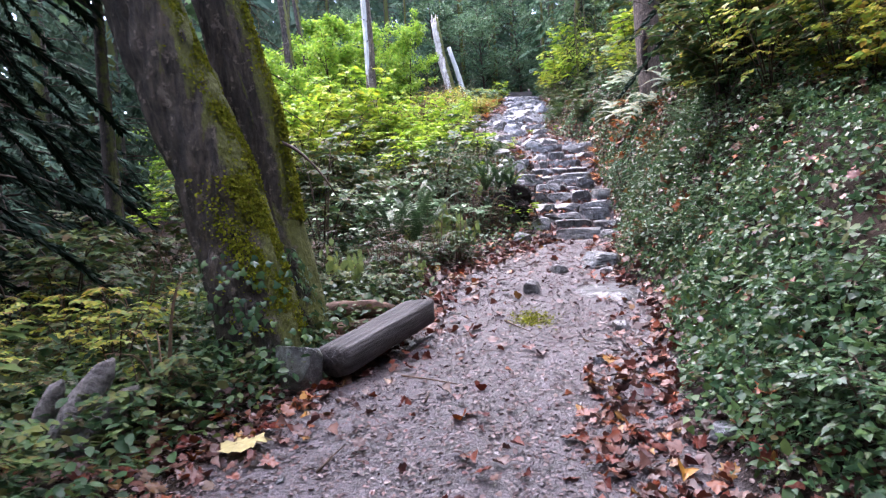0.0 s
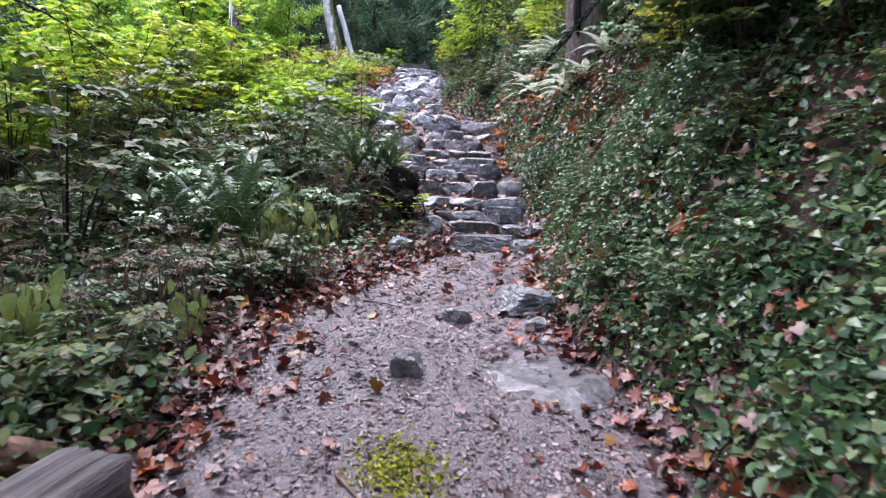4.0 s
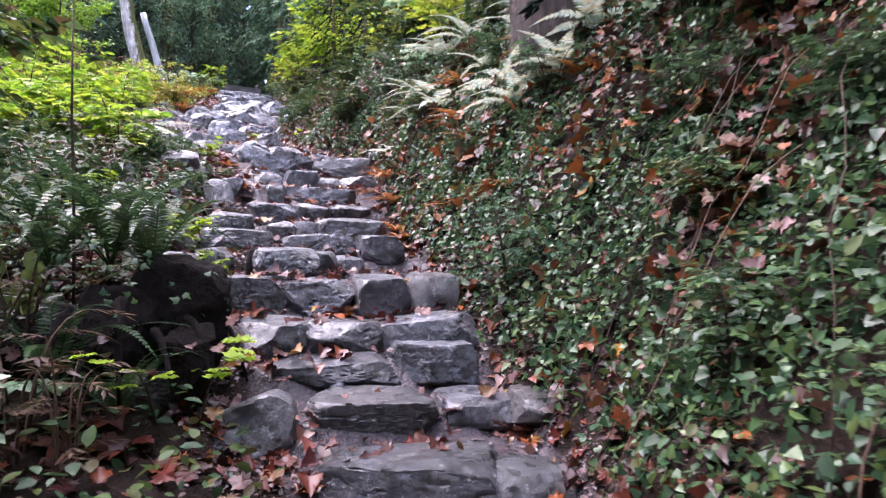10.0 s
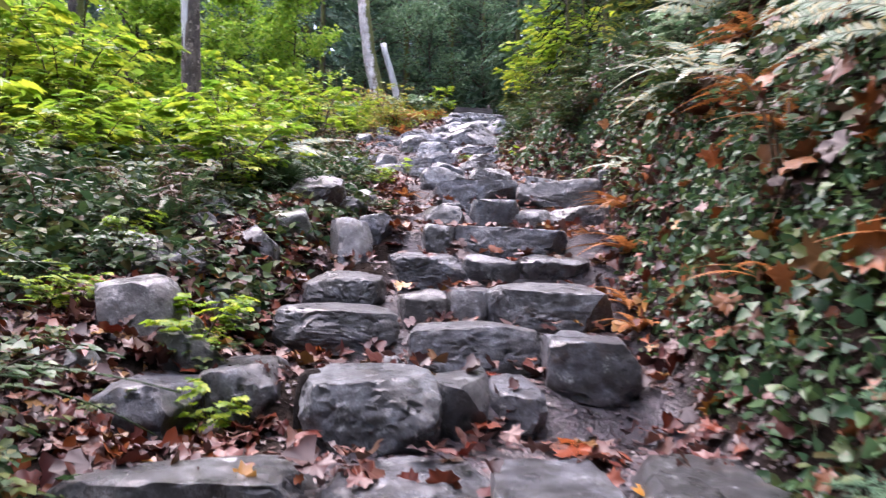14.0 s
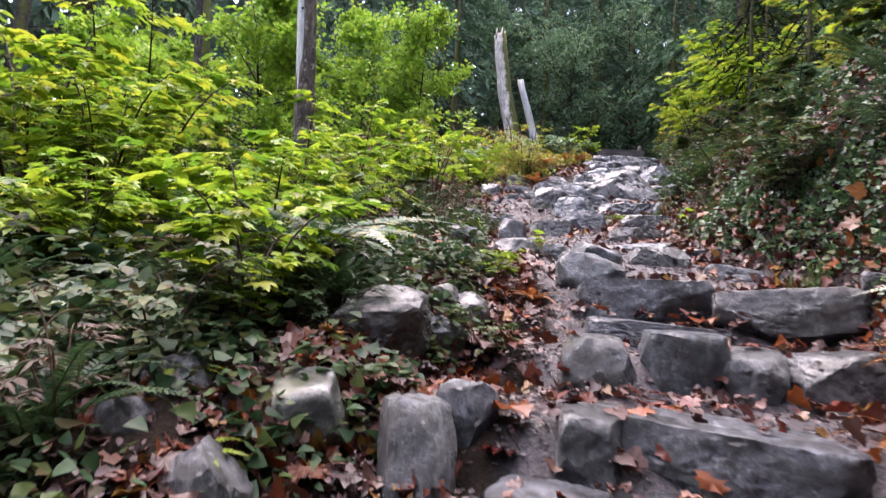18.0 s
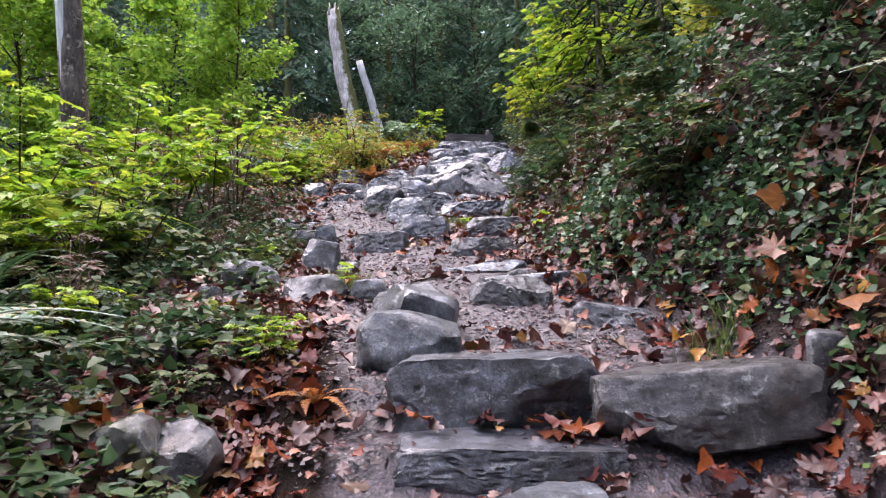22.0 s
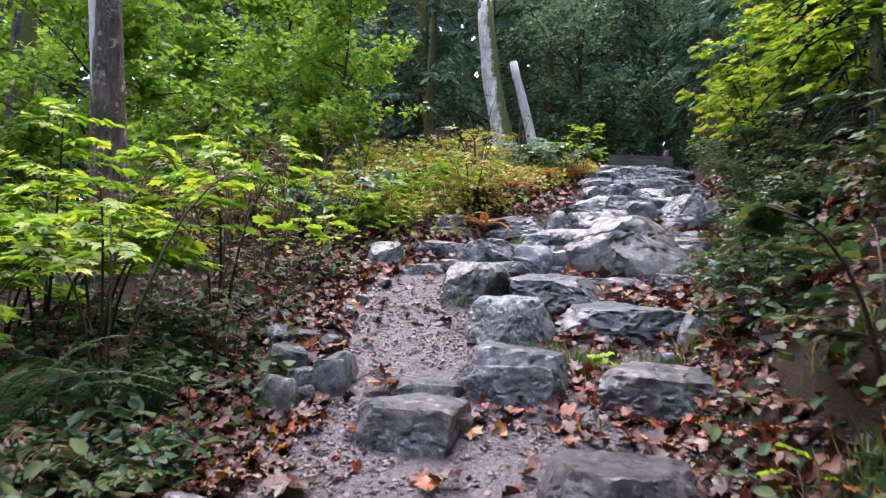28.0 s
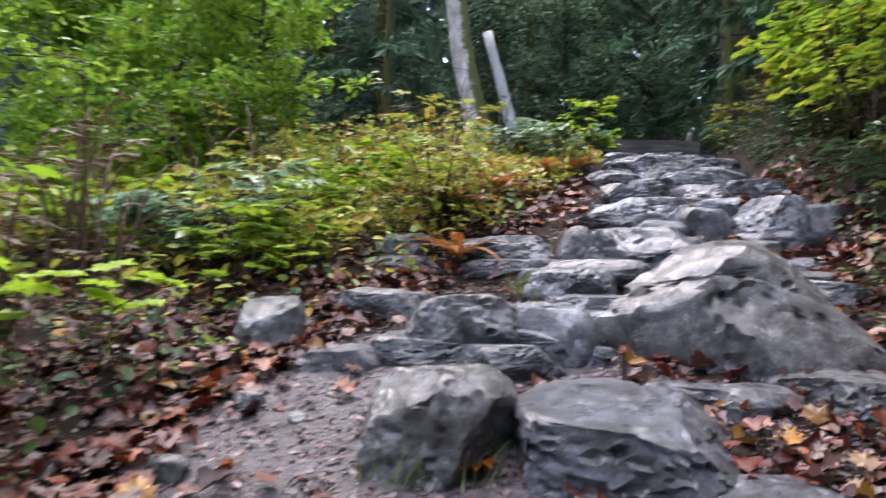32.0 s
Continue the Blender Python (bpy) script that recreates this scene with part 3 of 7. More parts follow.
TRIFOLIATE = trifoliate((0.8, 0.62, 0.62), 0.36)
PALMATE = folded_leaf([(0, 0, 0), (0.30, -0.10, 0.02), (0.36, 0.12, 0.06), (0.70, 0.26, -0.05), (0.42, 0.44, 0.06), (0.46, 0.80, -0.04), (0.19, 0.66, 0.05), (0, 1.06, -0.12), (-0.19, 0.66, 0.05), (-0.46, 0.80, -0.04), (-0.42, 0.44, 0.06), (-0.70, 0.26, -0.05), (-0.36, 0.12, 0.06), (-0.30, -0.10, 0.02)])
IVY_LEAF = fan([(0, 0, 0), (0.32, 0.05, -0.07), (0.5, 0.34, -0.12), (0.24, 0.5, -0.04), (0, 1.0, -0.12), (-0.24, 0.5, -0.04), (-0.5, 0.34, -0.12), (-0.32, 0.05, -0.07)], (0, 0.34, 0.04))
SLIM = fan([(0, 0, 0), (0.12, 0.4, -0.03), (0, 1, -0.1), (-0.12, 0.4, -0.03)], (0, 0.4, 0.02))
half = [(0.15, 0.02), (0.40, -0.06), (0.38, 0.14), (0.64, 0.20), (0.50, 0.38), (0.62, 0.60), (0.42, 0.62), (0.30, 0.72), (0.25, 0.93), (0.13, 0.88)]
MAPLE = fan([(0, 0, 0)] + [(x, y, -0.10 * x + 0.10 * (k % 2)) for k, (x, y) in enumerate(half)] + [(0, 1.08, -0.06)] + [(-x, y, -0.06 * x + 0.12 * ((k + 1) % 2)) for k, (x, y) in list(enumerate(half))[::-1]], (0, 0.36, 0.05))
crumple = MAPLE[0].copy()
crumple[:, 2] += 0.55 * crumple[:, 0] ** 2 + 0.30 * (crumple[:, 1] - 0.45) ** 2 + 0.10 * np.sin(crumple[:, 0] * 9 + crumple[:, 1] * 5)
CURLED = (crumple, MAPLE[1])
crumple = MAPLE[0].copy()
crumple[:, 2] += 0.9 * np.abs(crumple[:, 0]) * (crumple[:, 1] > 0.1) - 0.25 * crumple[:, 1]
FOLDED = (crumple, MAPLE[1])
GRIT = (np.array([(1, 0, 0), (0, 0.8, 0.1), (-1.1, 0, 0), (0, -0.9, 0.1), (0.1, 0, 0.7), (0, 0, -0.6)], float), np.array([(0, 1, 4), (1, 2, 4), (2, 3, 4), (3, 0, 4), (1, 0, 5), (2, 1, 5), (3, 2, 5), (0, 3, 5)]))
SHARD = (np.array([(-0.5, 0, 0), (0.45, 0.1, 0.1), (0.6, 0.8, 0), (-0.3, 1.0, 0.12)], float), np.array([(0, 1, 2), (0, 2, 3)]))
NEEDLE = (np.array([(-0.05, 0, 0), (0.05, 0, 0), (0, 1, 0.02)], float), np.array([(0, 1, 2)]))
BLADE = (np.array([(-0.03, 0, 0), (0.03, 0, 0), (0.022, 0.55, 0.03), (-0.022, 0.55, 0.03), (0, 1, -0.12)], float), np.array([(0, 1, 2), (0, 2, 3), (3, 2, 4)]))
SPRAY = (np.array([(0, 0, 0), (0.13, 0.35, -0.03), (0, 1, -0.16), (-0.13, 0.35, -0.03)], float), np.array([(0, 1, 2), (0, 2, 3)]))
half = [(0.34, -0.04), (0.33, 0.16), (0.62, 0.26), (0.50, 0.58), (0.30, 0.66), (0.20, 0.90)]
LOW = folded_leaf([(0, 0, 0.03)] + [(x, y, 0.10 * (k % 2) + 0.25 * x * x) for k, (x, y) in enumerate(half)] + [(0, 1.05, -0.05)] + [(-x, y, 0.12 * (k % 2) - 0.1 * x) for k, (x, y) in list(enumerate(half))[::-1]])
crumple = LOW[0].copy()
crumple[:, 2] += 0.8 * np.abs(crumple[:, 0]) - 0.3 * crumple[:, 1]
LOW_FOLDED = (crumple, LOW[1])
del half


def strew(leaf, P, N, turn, size):
    """Copies of one leaf at points P with normals N, turned about them, as one shape."""
    N = unit(np.asarray(N, float))
    ref = np.where(np.abs(N[:, 2:3]) < 0.95, np.array([[0, 0, 1.0]]), np.array([[0, 1.0, 0]]))
    A = unit(np.cross(ref, N))
    B = np.cross(N, A)
    t = np.cos(turn)[:, None] * A + np.sin(turn)[:, None] * B
    b = np.cross(t, N)
    tv, tf = leaf
    V = P[:, None] + size[:, None, None] * (tv[None, :, 0:1] * b[:, None] + tv[None, :, 1:2] * t[:, None] + tv[None, :, 2:3] * N[:, None])
    F = tf[None] + (np.arange(len(P)) * len(tv))[:, None, None]
    return V.reshape(-1, 3), F.reshape(-1, 3)


def strew_towards(leaf, P, N, T, size):
    """Copies of one leaf at points P, each pointing along T with its face turned to N, as one shape."""
    t = unit(T)
    N = unit(N - t * (N * t).sum(1, keepdims=True))
    b = np.cross(t, N)
    tv, tf = leaf
    V = P[:, None] + size[:, None, None] * (tv[None, :, 0:1] * b[:, None] + tv[None, :, 1:2] * t[:, None] + tv[None, :, 2:3] * N[:, None])
    F = tf[None] + (np.arange(len(P)) * len(tv))[:, None, None]
    return V.reshape(-1, 3), F.reshape(-1, 3)


def slope(x, y):
    e = 0.06
    return unit(np.stack([-(lay(x + e, y) - lay(x - e, y)) / (2 * e), -(lay(x, y + e) - lay(x, y - e)) / (2 * e), np.ones_like(x)], -1))


def off_trail(x, y):
    """How far a place lies beyond the trail's edge: to the right and to the left."""
    u = x - along(y, 1)
    return u - along(y, 4), -u - along(y, 3)


# ---- ground: one sheet to the horizon ----
def steps_out(lo, hi, d, far):
    fine = np.arange(lo, hi + d / 2, d)
    out = d * np.cumsum(1.13 ** np.arange(1, 60))
    out = out[out < far]
    return np.concatenate([lo - out[::-1], fine, hi + out])


gx, gy = steps_out(-2.0, 5.0, 0.07, 400), steps_out(-0.5, 29.0, 0.085, 400)
X, Y = np.meshgrid(gx, gy)
nx, ny = len(gx), len(gy)
Z = lay(X, Y) + np.where(np.maximum(*off_trail(X, Y)) < 1.2, rng.normal(0, 0.006, X.shape), 0)
i, j = np.meshgrid(np.arange(ny - 1), np.arange(nx - 1), indexing="ij")
q = (i * nx + j).ravel()
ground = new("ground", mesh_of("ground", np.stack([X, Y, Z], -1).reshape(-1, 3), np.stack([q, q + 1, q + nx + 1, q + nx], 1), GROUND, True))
tagged(ground, "muddy gravel trail and forest soil darkened for shade on a slope", "ground", kind="structure")
R_, L_ = off_trail(X, Y)
U_ = X - along(Y, 1)
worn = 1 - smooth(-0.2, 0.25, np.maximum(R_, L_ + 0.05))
# Crest ground falls to the near-black soil, painting dark gaps between stones.
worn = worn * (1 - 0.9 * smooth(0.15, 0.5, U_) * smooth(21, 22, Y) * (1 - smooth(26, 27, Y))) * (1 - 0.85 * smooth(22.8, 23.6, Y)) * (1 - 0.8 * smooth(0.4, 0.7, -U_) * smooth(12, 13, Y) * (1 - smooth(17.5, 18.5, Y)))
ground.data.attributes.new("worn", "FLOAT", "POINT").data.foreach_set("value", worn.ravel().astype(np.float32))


# ---- stones ----
bm = bmesh.new()
bmesh.ops.create_icosphere(bm, subdivisions=5, radius=1)
BALL = (np.array([v.co[:] for v in bm.verts]), np.array([[v.index for v in f.verts] for f in bm.faces]))
bm.free()
bm = bmesh.new()
bmesh.ops.create_icosphere(bm, subdivisions=4, radius=1)
BALL_3 = (np.array([v.co[:] for v in bm.verts]), np.array([[v.index for v in f.verts] for f in bm.faces]))
bm.free()
stone_count = 0


def rock_shape(w, d, h, boxy, seed, fine=True, faces=(), worn=1.0):
    """A broken stone: a block cut by slanting planes, chipped and cracked. Its foot is at z = 0."""
    g = np.random.RandomState(seed)
    v, f = BALL if fine else BALL_3
    v = v * ((np.abs(v) ** boxy).sum(1) ** (-1 / boxy))[:, None]
    count, shave = (15, (0.66, 0.94)) if boxy < 4 else (15, (0.74, 0.97))
    planes = [unit(g.normal(0, 1, 3) * np.array([1, 1, 0.6])) for _ in range(count)] + [unit(np.array([g.normal(0, 0.14), g.normal(0, 0.10) - 0.06, 1])), unit(np.array([g.normal(0, 0.2), -1, g.normal(0.12, 0.12)]))]
    for k, n in enumerate(planes):
        top = (v @ n).max()
        reach = top * (0.84 if k >= count else g.uniform(*shave))
        v = v - np.maximum(0, v @ n - reach)[:, None] * n
    for nx, ny, nz, share in faces:
        n = unit(np.array([nx, ny, nz], float))
        v = v - np.maximum(0, v @ n - share)[:, None] * n
    off = Vector(g.uniform(-50, 50, 3))
    away = unit(v)
    lift = np.empty(len(v))
    size = Vector((w, d, h)) * (1.7 / max(w, d, h))
    bed = Vector(unit(np.array([g.normal(0, 0.5), g.normal(0, 0.5), 1])))
    for k, p in enumerate(v):
        q = Vector(p) * size
        a, b_, c = noise.noise(q * 1.6 + off), noise.noise(q * 2.3 - off), noise.noise(q * 8.5 + off)
        crack = max(0.0, 1 - abs(b_) * 10)
        ledge = (q.dot(bed) * 2.1 + 1.3 * a + 0.25 * c) % 1.0
        ledge = ledge if ledge < 0.86 else (1 - ledge) * 6.14
        lift[k] = 0.045 * a + 0.028 * c - 0.06 * crack * crack + 0.042 * ledge + 0.015 * noise.noise(q * 19.0 + off)
    v = v + away * (worn * lift)[:, None]
    lo, hi = v.min(0), v.max(0)
    v = (v - (lo + hi) / 2) / (hi - lo)
    return v * np.array([w, d, h]) + np.array([0, 0, h / 2]), f


def stone(name, label, group, x, y, z, w, d, h, turn, boxy=3.0, material=None, fine=None, tilt=0.0, sink=0.35, loose=3.0, faces=(), worn=1.0):
    """A stone bedded in the ground: h of it stands out."""
    global stone_count
    stone_count += 1
    deep = h * (1 + sink) + 0.04
    ob = part(name, rock_shape(w, d, deep, boxy, stone_count * 7 + 3, w > 0.46 if fine is None else fine, faces, worn), material or ROCK, None, "", True)
    ob.data.set_sharp_from_angle(angle=radians(30))
    g = np.random.RandomState(stone_count)
    ob.matrix_world = pose(x, y, z - (deep - h), g.uniform(-loose, loose) + tilt, g.uniform(-loose, loose), turn + g.uniform(-7, 7))
    return tagged(ob, label, "stone", group)


def step(x, y, z, w, d, h, turn, material=None):
    """A broad stone of the stairway, its tread level."""
    # Low left treads take the dark stone as painted shade; a third vary.
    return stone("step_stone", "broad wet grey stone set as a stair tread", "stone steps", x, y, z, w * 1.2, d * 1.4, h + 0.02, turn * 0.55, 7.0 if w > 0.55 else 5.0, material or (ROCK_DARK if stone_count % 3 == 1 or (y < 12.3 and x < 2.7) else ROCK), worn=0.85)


def rubble(x, y, z, w, d, h, turn, material=None):
    return stone("rock", "loose grey angular rock among fallen leaves", "rocks beside the steps", x, y, z - 0.02, w * 1.3, d * 1.5, h + 0.03, turn, 2.4, material or (ROCK_MOSS if stone_count % 3 == 0 else ROCK), loose=20.0)


def upper(x, y, z, w, d, h, turn, material=None):
    return stone("trail_rock", "grey rock bedded in the muddy upper trail", "rocks of the upper trail", x, y, z - 0.02, w * 1.2, d * 1.3, h * 1.1 + 0.02, turn, 3.2, material, loose=10.0)


def crest(x, y, z, w, d, h, turn, material=None):
    return stone("boulder", "rounded wet boulder in the rocky crest of the trail", "boulders of the crest", x, y, z - 0.03, w * 1.2, d * 1.35, h * 1.06 + 0.03, turn, 2.5, material or (ROCK_PALE if stone_count % 4 == 0 else ROCK))


def lower(x, y, z, w, d, h, turn, material=None):
    return stone("rock", "dull grey rock half sunk beside the lower trail", "rocks of the lower trail", x, y, z - 0.02, w * 1.1, d * 1.2, h + 0.02, turn, 2.6, material)


def slab(x, y, z, w, d, h, turn, material=None):
    return stone("flat_slab", "pale flat stone lying flush in the trail", "flat slabs", x, y, z - 0.035, w * 1.8, d * 2.0, h * 0.3 + 0.045, turn, 3.6, material or (ROCK if y < 10 else ROCK_PALE), None, 0.0, 0.35, 3.0, (), 0.4)


# ---- plants ----
def stem_shape(a, b, c, r, n=7, sides=5):
    return tube(bend(a, b, c, n), np.linspace(r, r * 0.3, n), sides)


def shrub(name, label, height, stems, leaf, leaf_size, per_stem, leaf_mat, stem_mat, seed, spread=0.5, low=0.25, fan_out=0.22):
    """A shrub of arching stems; side twigs carry the leaves in flat layered sprays."""
    g = np.random.RandomState(seed)
    base = tagged(new(name), label, "shrub")
    base["seed"] = seed
    shapes, twigs = [], []
    for q in range(stems):
        a = 6.28 * (q + g.uniform(-0.3, 0.3)) / stems
        out, up = spread * height * g.uniform(0.35, 1.15), height * g.uniform(0.55, 1.08)
        foot = np.array([0.05 * math.cos(a), 0.05 * math.sin(a), -0.08])
        mid = np.array([out * 0.25 * math.cos(a), out * 0.25 * math.sin(a), up * 0.75])
        b = a + g.uniform(-.4, .4)
        tip = np.array([out * math.cos(b), out * math.sin(b), up * g.uniform(0.75, 1.0)])
        part("stem", stem_shape(foot, mid, tip, 0.006 + 0.005 * height), stem_mat, base)
        each = 7
        for t in np.linspace(low, 1.0, max(2, per_stem // each)) + g.uniform(-0.04, 0.04, max(2, per_stem // each)):
            t = min(t, 1.0)
            root = (1 - t) ** 2 * foot + 2 * t * (1 - t) * mid + t * t * tip
            c = a + g.uniform(-2.2, 2.2)
            reach = fan_out * height * g.uniform(0.7, 1.5) * (1.25 - 0.5 * t) + leaf_size * 0.5
            way = np.array([math.cos(c), math.sin(c), 0.0])
            end = root + way * reach + np.array([0, 0, reach * g.uniform(-0.25, 0.35)])
            path = bend(root, (root + end) / 2 + np.array([0, 0, 0.16 * reach]), end, 5)
            twigs.append(tube(path, np.linspace(0.0016 + 0.0018 * height, 0.001, 5), 3))
            u = np.linspace(0.22, 1.0, each) + g.normal(0, 0.03, each)
            P = np.stack([np.interp(u, np.linspace(0, 1, 5), path[:, k]) for k in range(3)], 1)
            side = np.where(np.arange(each) % 2 == 0, 1.0, -1.0)
            side[-1] = 0.0
            T = way + side[:, None] * 1.1 * np.array([-way[1], way[0], 0]) + np.array([0, 0, -0.22]) + g.normal(0, 0.18, (each, 3))
            N = np.array([0.2 * way[0], 0.2 * way[1], 1.0]) + g.normal(0, 0.24, (each, 3))
            P[:, 2] = np.maximum(P[:, 2], 0.02)
            shapes.append(strew_towards(leaf, P, N, T, leaf_size * g.uniform(0.55, 1.15, each)))
    leaves = part("leaves", joined(shapes), leaf_mat, base, "", True)
    tagged(part("branchwork", joined(twigs), stem_mat, leaves), kind="stuff")
    return base


def drooping_weed(height, stems, seed):
    """A weed of a few thin stems with broad pale leaves hanging from them."""
    g = np.random.RandomState(seed)
    base = tagged(new("drooping_weed"), "pale green weed with broad drooping leaves", "weed")
    for _ in range(stems):
        a, up = g.uniform(0, 6.28), height * g.uniform(0.7, 1.1)
        tip = np.array([0.3 * up * math.cos(a), 0.3 * up * math.sin(a), up])
        part("stem", stem_shape((0, 0, -0.05), (0.03 * math.cos(a), 0.03 * math.sin(a), up * 0.8), tip, 0.006), DEAD_STEM, base)
        m = 7
        s = np.linspace(0.4, 1.0, m)[:, None]
        turn = np.arange(m) * 2.4 + a
        out = np.stack([np.cos(turn), np.sin(turn), np.full(m, 0.25)], 1)
        part("leaves", strew(OVAL, s * tip + 0.03 * out, out + g.normal(0, 0.15, (m, 3)), np.full(m, -1.57) + g.normal(0, 0.25, m), g.uniform(0.09, 0.15, m)), DROOPING, base)
    return base


def frond_shape(length, rise, droop, width, pairs, seed, curl=0.0):
    g = np.random.RandomState(seed)
    P = bend((0, 0, 0), (0, length * 0.35, rise), (curl, length, rise - droop), 14)
    spine = tube(P, np.linspace(0.006, 0.0015, 14), 4)
    t = np.linspace(0.1, 0.985, pairs)
    at = np.stack([np.interp(t, np.linspace(0, 1, 14), P[:, k]) for k in range(3)], 1)
    along_t = unit(np.gradient(at, axis=0))
    side = unit(np.cross(along_t, np.array([[0, 0, 1.0]])))
    up = np.cross(side, along_t)
    reach = width * np.sin(np.pi * np.clip(t * 0.9 + 0.12, 0, 1)) ** 0.7 * (1 - 0.55 * t)
    wide = length / pairs * 0.58
    V, F = [spine[0]], [spine[1]]
    k = len(spine[0])
    for sgn in (1, -1):
        d = unit(side * sgn + along_t * 0.35 + up * 0.12 + g.normal(0, 0.06, at.shape))
        tip = at + d * reach[:, None] - np.array([0, 0, 0.12]) * reach[:, None]
        midp = at + d * reach[:, None] * 0.45
        w = along_t * wide
        quad = np.stack([at - w * 0.55, midp - w * 0.75, tip, midp + w * 0.75, at + w * 0.55], 1)
        V.append(quad.reshape(-1, 3))
        b = (k + np.arange(pairs) * 5)[:, None]
        F.append(np.concatenate([b + np.array([0, 1, 4]), b + np.array([1, 3, 4]), b + np.array([1, 2, 3])]))
        k += pairs * 5
    return np.concatenate(V), np.concatenate(F)


def fern(name, label, length, fronds, width, pairs, material, seed, upright=0.7):
    g = np.random.RandomState(seed)
    base = tagged(new(name), label, "fern")
    kinds = [mesh_of("frond", *frond_shape(length * g.uniform(0.75, 1.05), length * upright * g.uniform(0.7, 1.15), length * g.uniform(0.15, 0.5), width, pairs, seed + k, g.uniform(-.15, .15)), material) for k in range(4)]
    for k in range(fronds):
        ob = new("frond", kinds[k % 4])
        ob.parent = base
        ob.matrix_local = pose(0, 0, -0.01, g.uniform(-12, 14), g.uniform(-10, 10), 360 * k / fronds + g.uniform(-14, 14))
    return base


def conifer(label, height, radius, seed, material, bare=0.08, droop=0.35, fine=1.0):
    g = np.random.RandomState(seed)
    base = tagged(new("conifer_tree"), label, "tree")
    n = 9
    line = np.stack([0.05 * np.sin(np.linspace(0, 4, n) + seed), 0.05 * np.cos(np.linspace(0, 3, n) + seed), np.linspace(-0.4, height, n)], 1)
    part("trunk", tube(line, np.linspace(0.016 * height + 0.06, 0.015, n), 9, 0.05, seed), BARK_CONIFER, base, "", True)
    P, N, S, D = [], [], [], []
    twigs = []
    for k in range(int(height * 8)):
        t = bare + (1 - bare) * (k + g.rand()) / (height * 8)
        z = height * t
        r = radius * (1 - t) ** 0.75 * g.uniform(0.65, 1.1) + 0.15
        a = g.uniform(0, 6.28)
        tip = np.array([r * math.cos(a), r * math.sin(a), z - droop * r + g.uniform(-.15, .25) * r])
        line = bend((0, 0, z), (0.5 * r * math.cos(a), 0.5 * r * math.sin(a), z + 0.10 * r), tip, 6)
        twigs.append(tube(line, np.linspace(0.012 + 0.006 * r, 0.003, 6), 3))
        m = int((16 + 15 * r) * fine * fine)
        s = np.sqrt(g.uniform(0.04, 1, m))
        at = np.stack([np.interp(s, np.linspace(0, 1, 6), line[:, c]) for c in range(3)], 1)
        side = np.array([-math.sin(a), math.cos(a), 0])
        away = np.array([math.cos(a), math.sin(a), 0])
        sg = np.where(g.rand(m) < 0.5, -1, 1)[:, None]
        d = unit(side * sg * g.uniform(0.3, 1, (m, 1)) + away * g.uniform(0.4, 1, (m, 1)) + np.array([0, 0, -0.45]) * g.uniform(0.2, 1.6, (m, 1)))
        P.append(at)
        D.append(d)
        S.append(g.uniform(0.16, 0.36, m) * (0.8 + 0.25 * r) / fine)
    P, D, S = np.concatenate(P), np.concatenate(D), np.concatenate(S)
    up = unit(np.array([[0, 0, 1.0]]) - D * D[:, 2:3] + g.normal(0, 0.35, D.shape))
    b = unit(np.cross(D, up))
    up = np.cross(b, D)
    tv, tf = SPRAY
    V = P[:, None] + S[:, None, None] * (tv[None, :, 0:1] * b[:, None] + tv[None, :, 1:2] * D[:, None] + tv[None, :, 2:3] * up[:, None])
    F = tf[None] + (np.arange(len(P)) * len(tv))[:, None, None]
    crown = part("crown", (V.reshape(-1, 3), F.reshape(-1, 3)), material, base)
    tagged(part("branchwork", joined(twigs), TWIG, crown), kind="stuff")
    return base


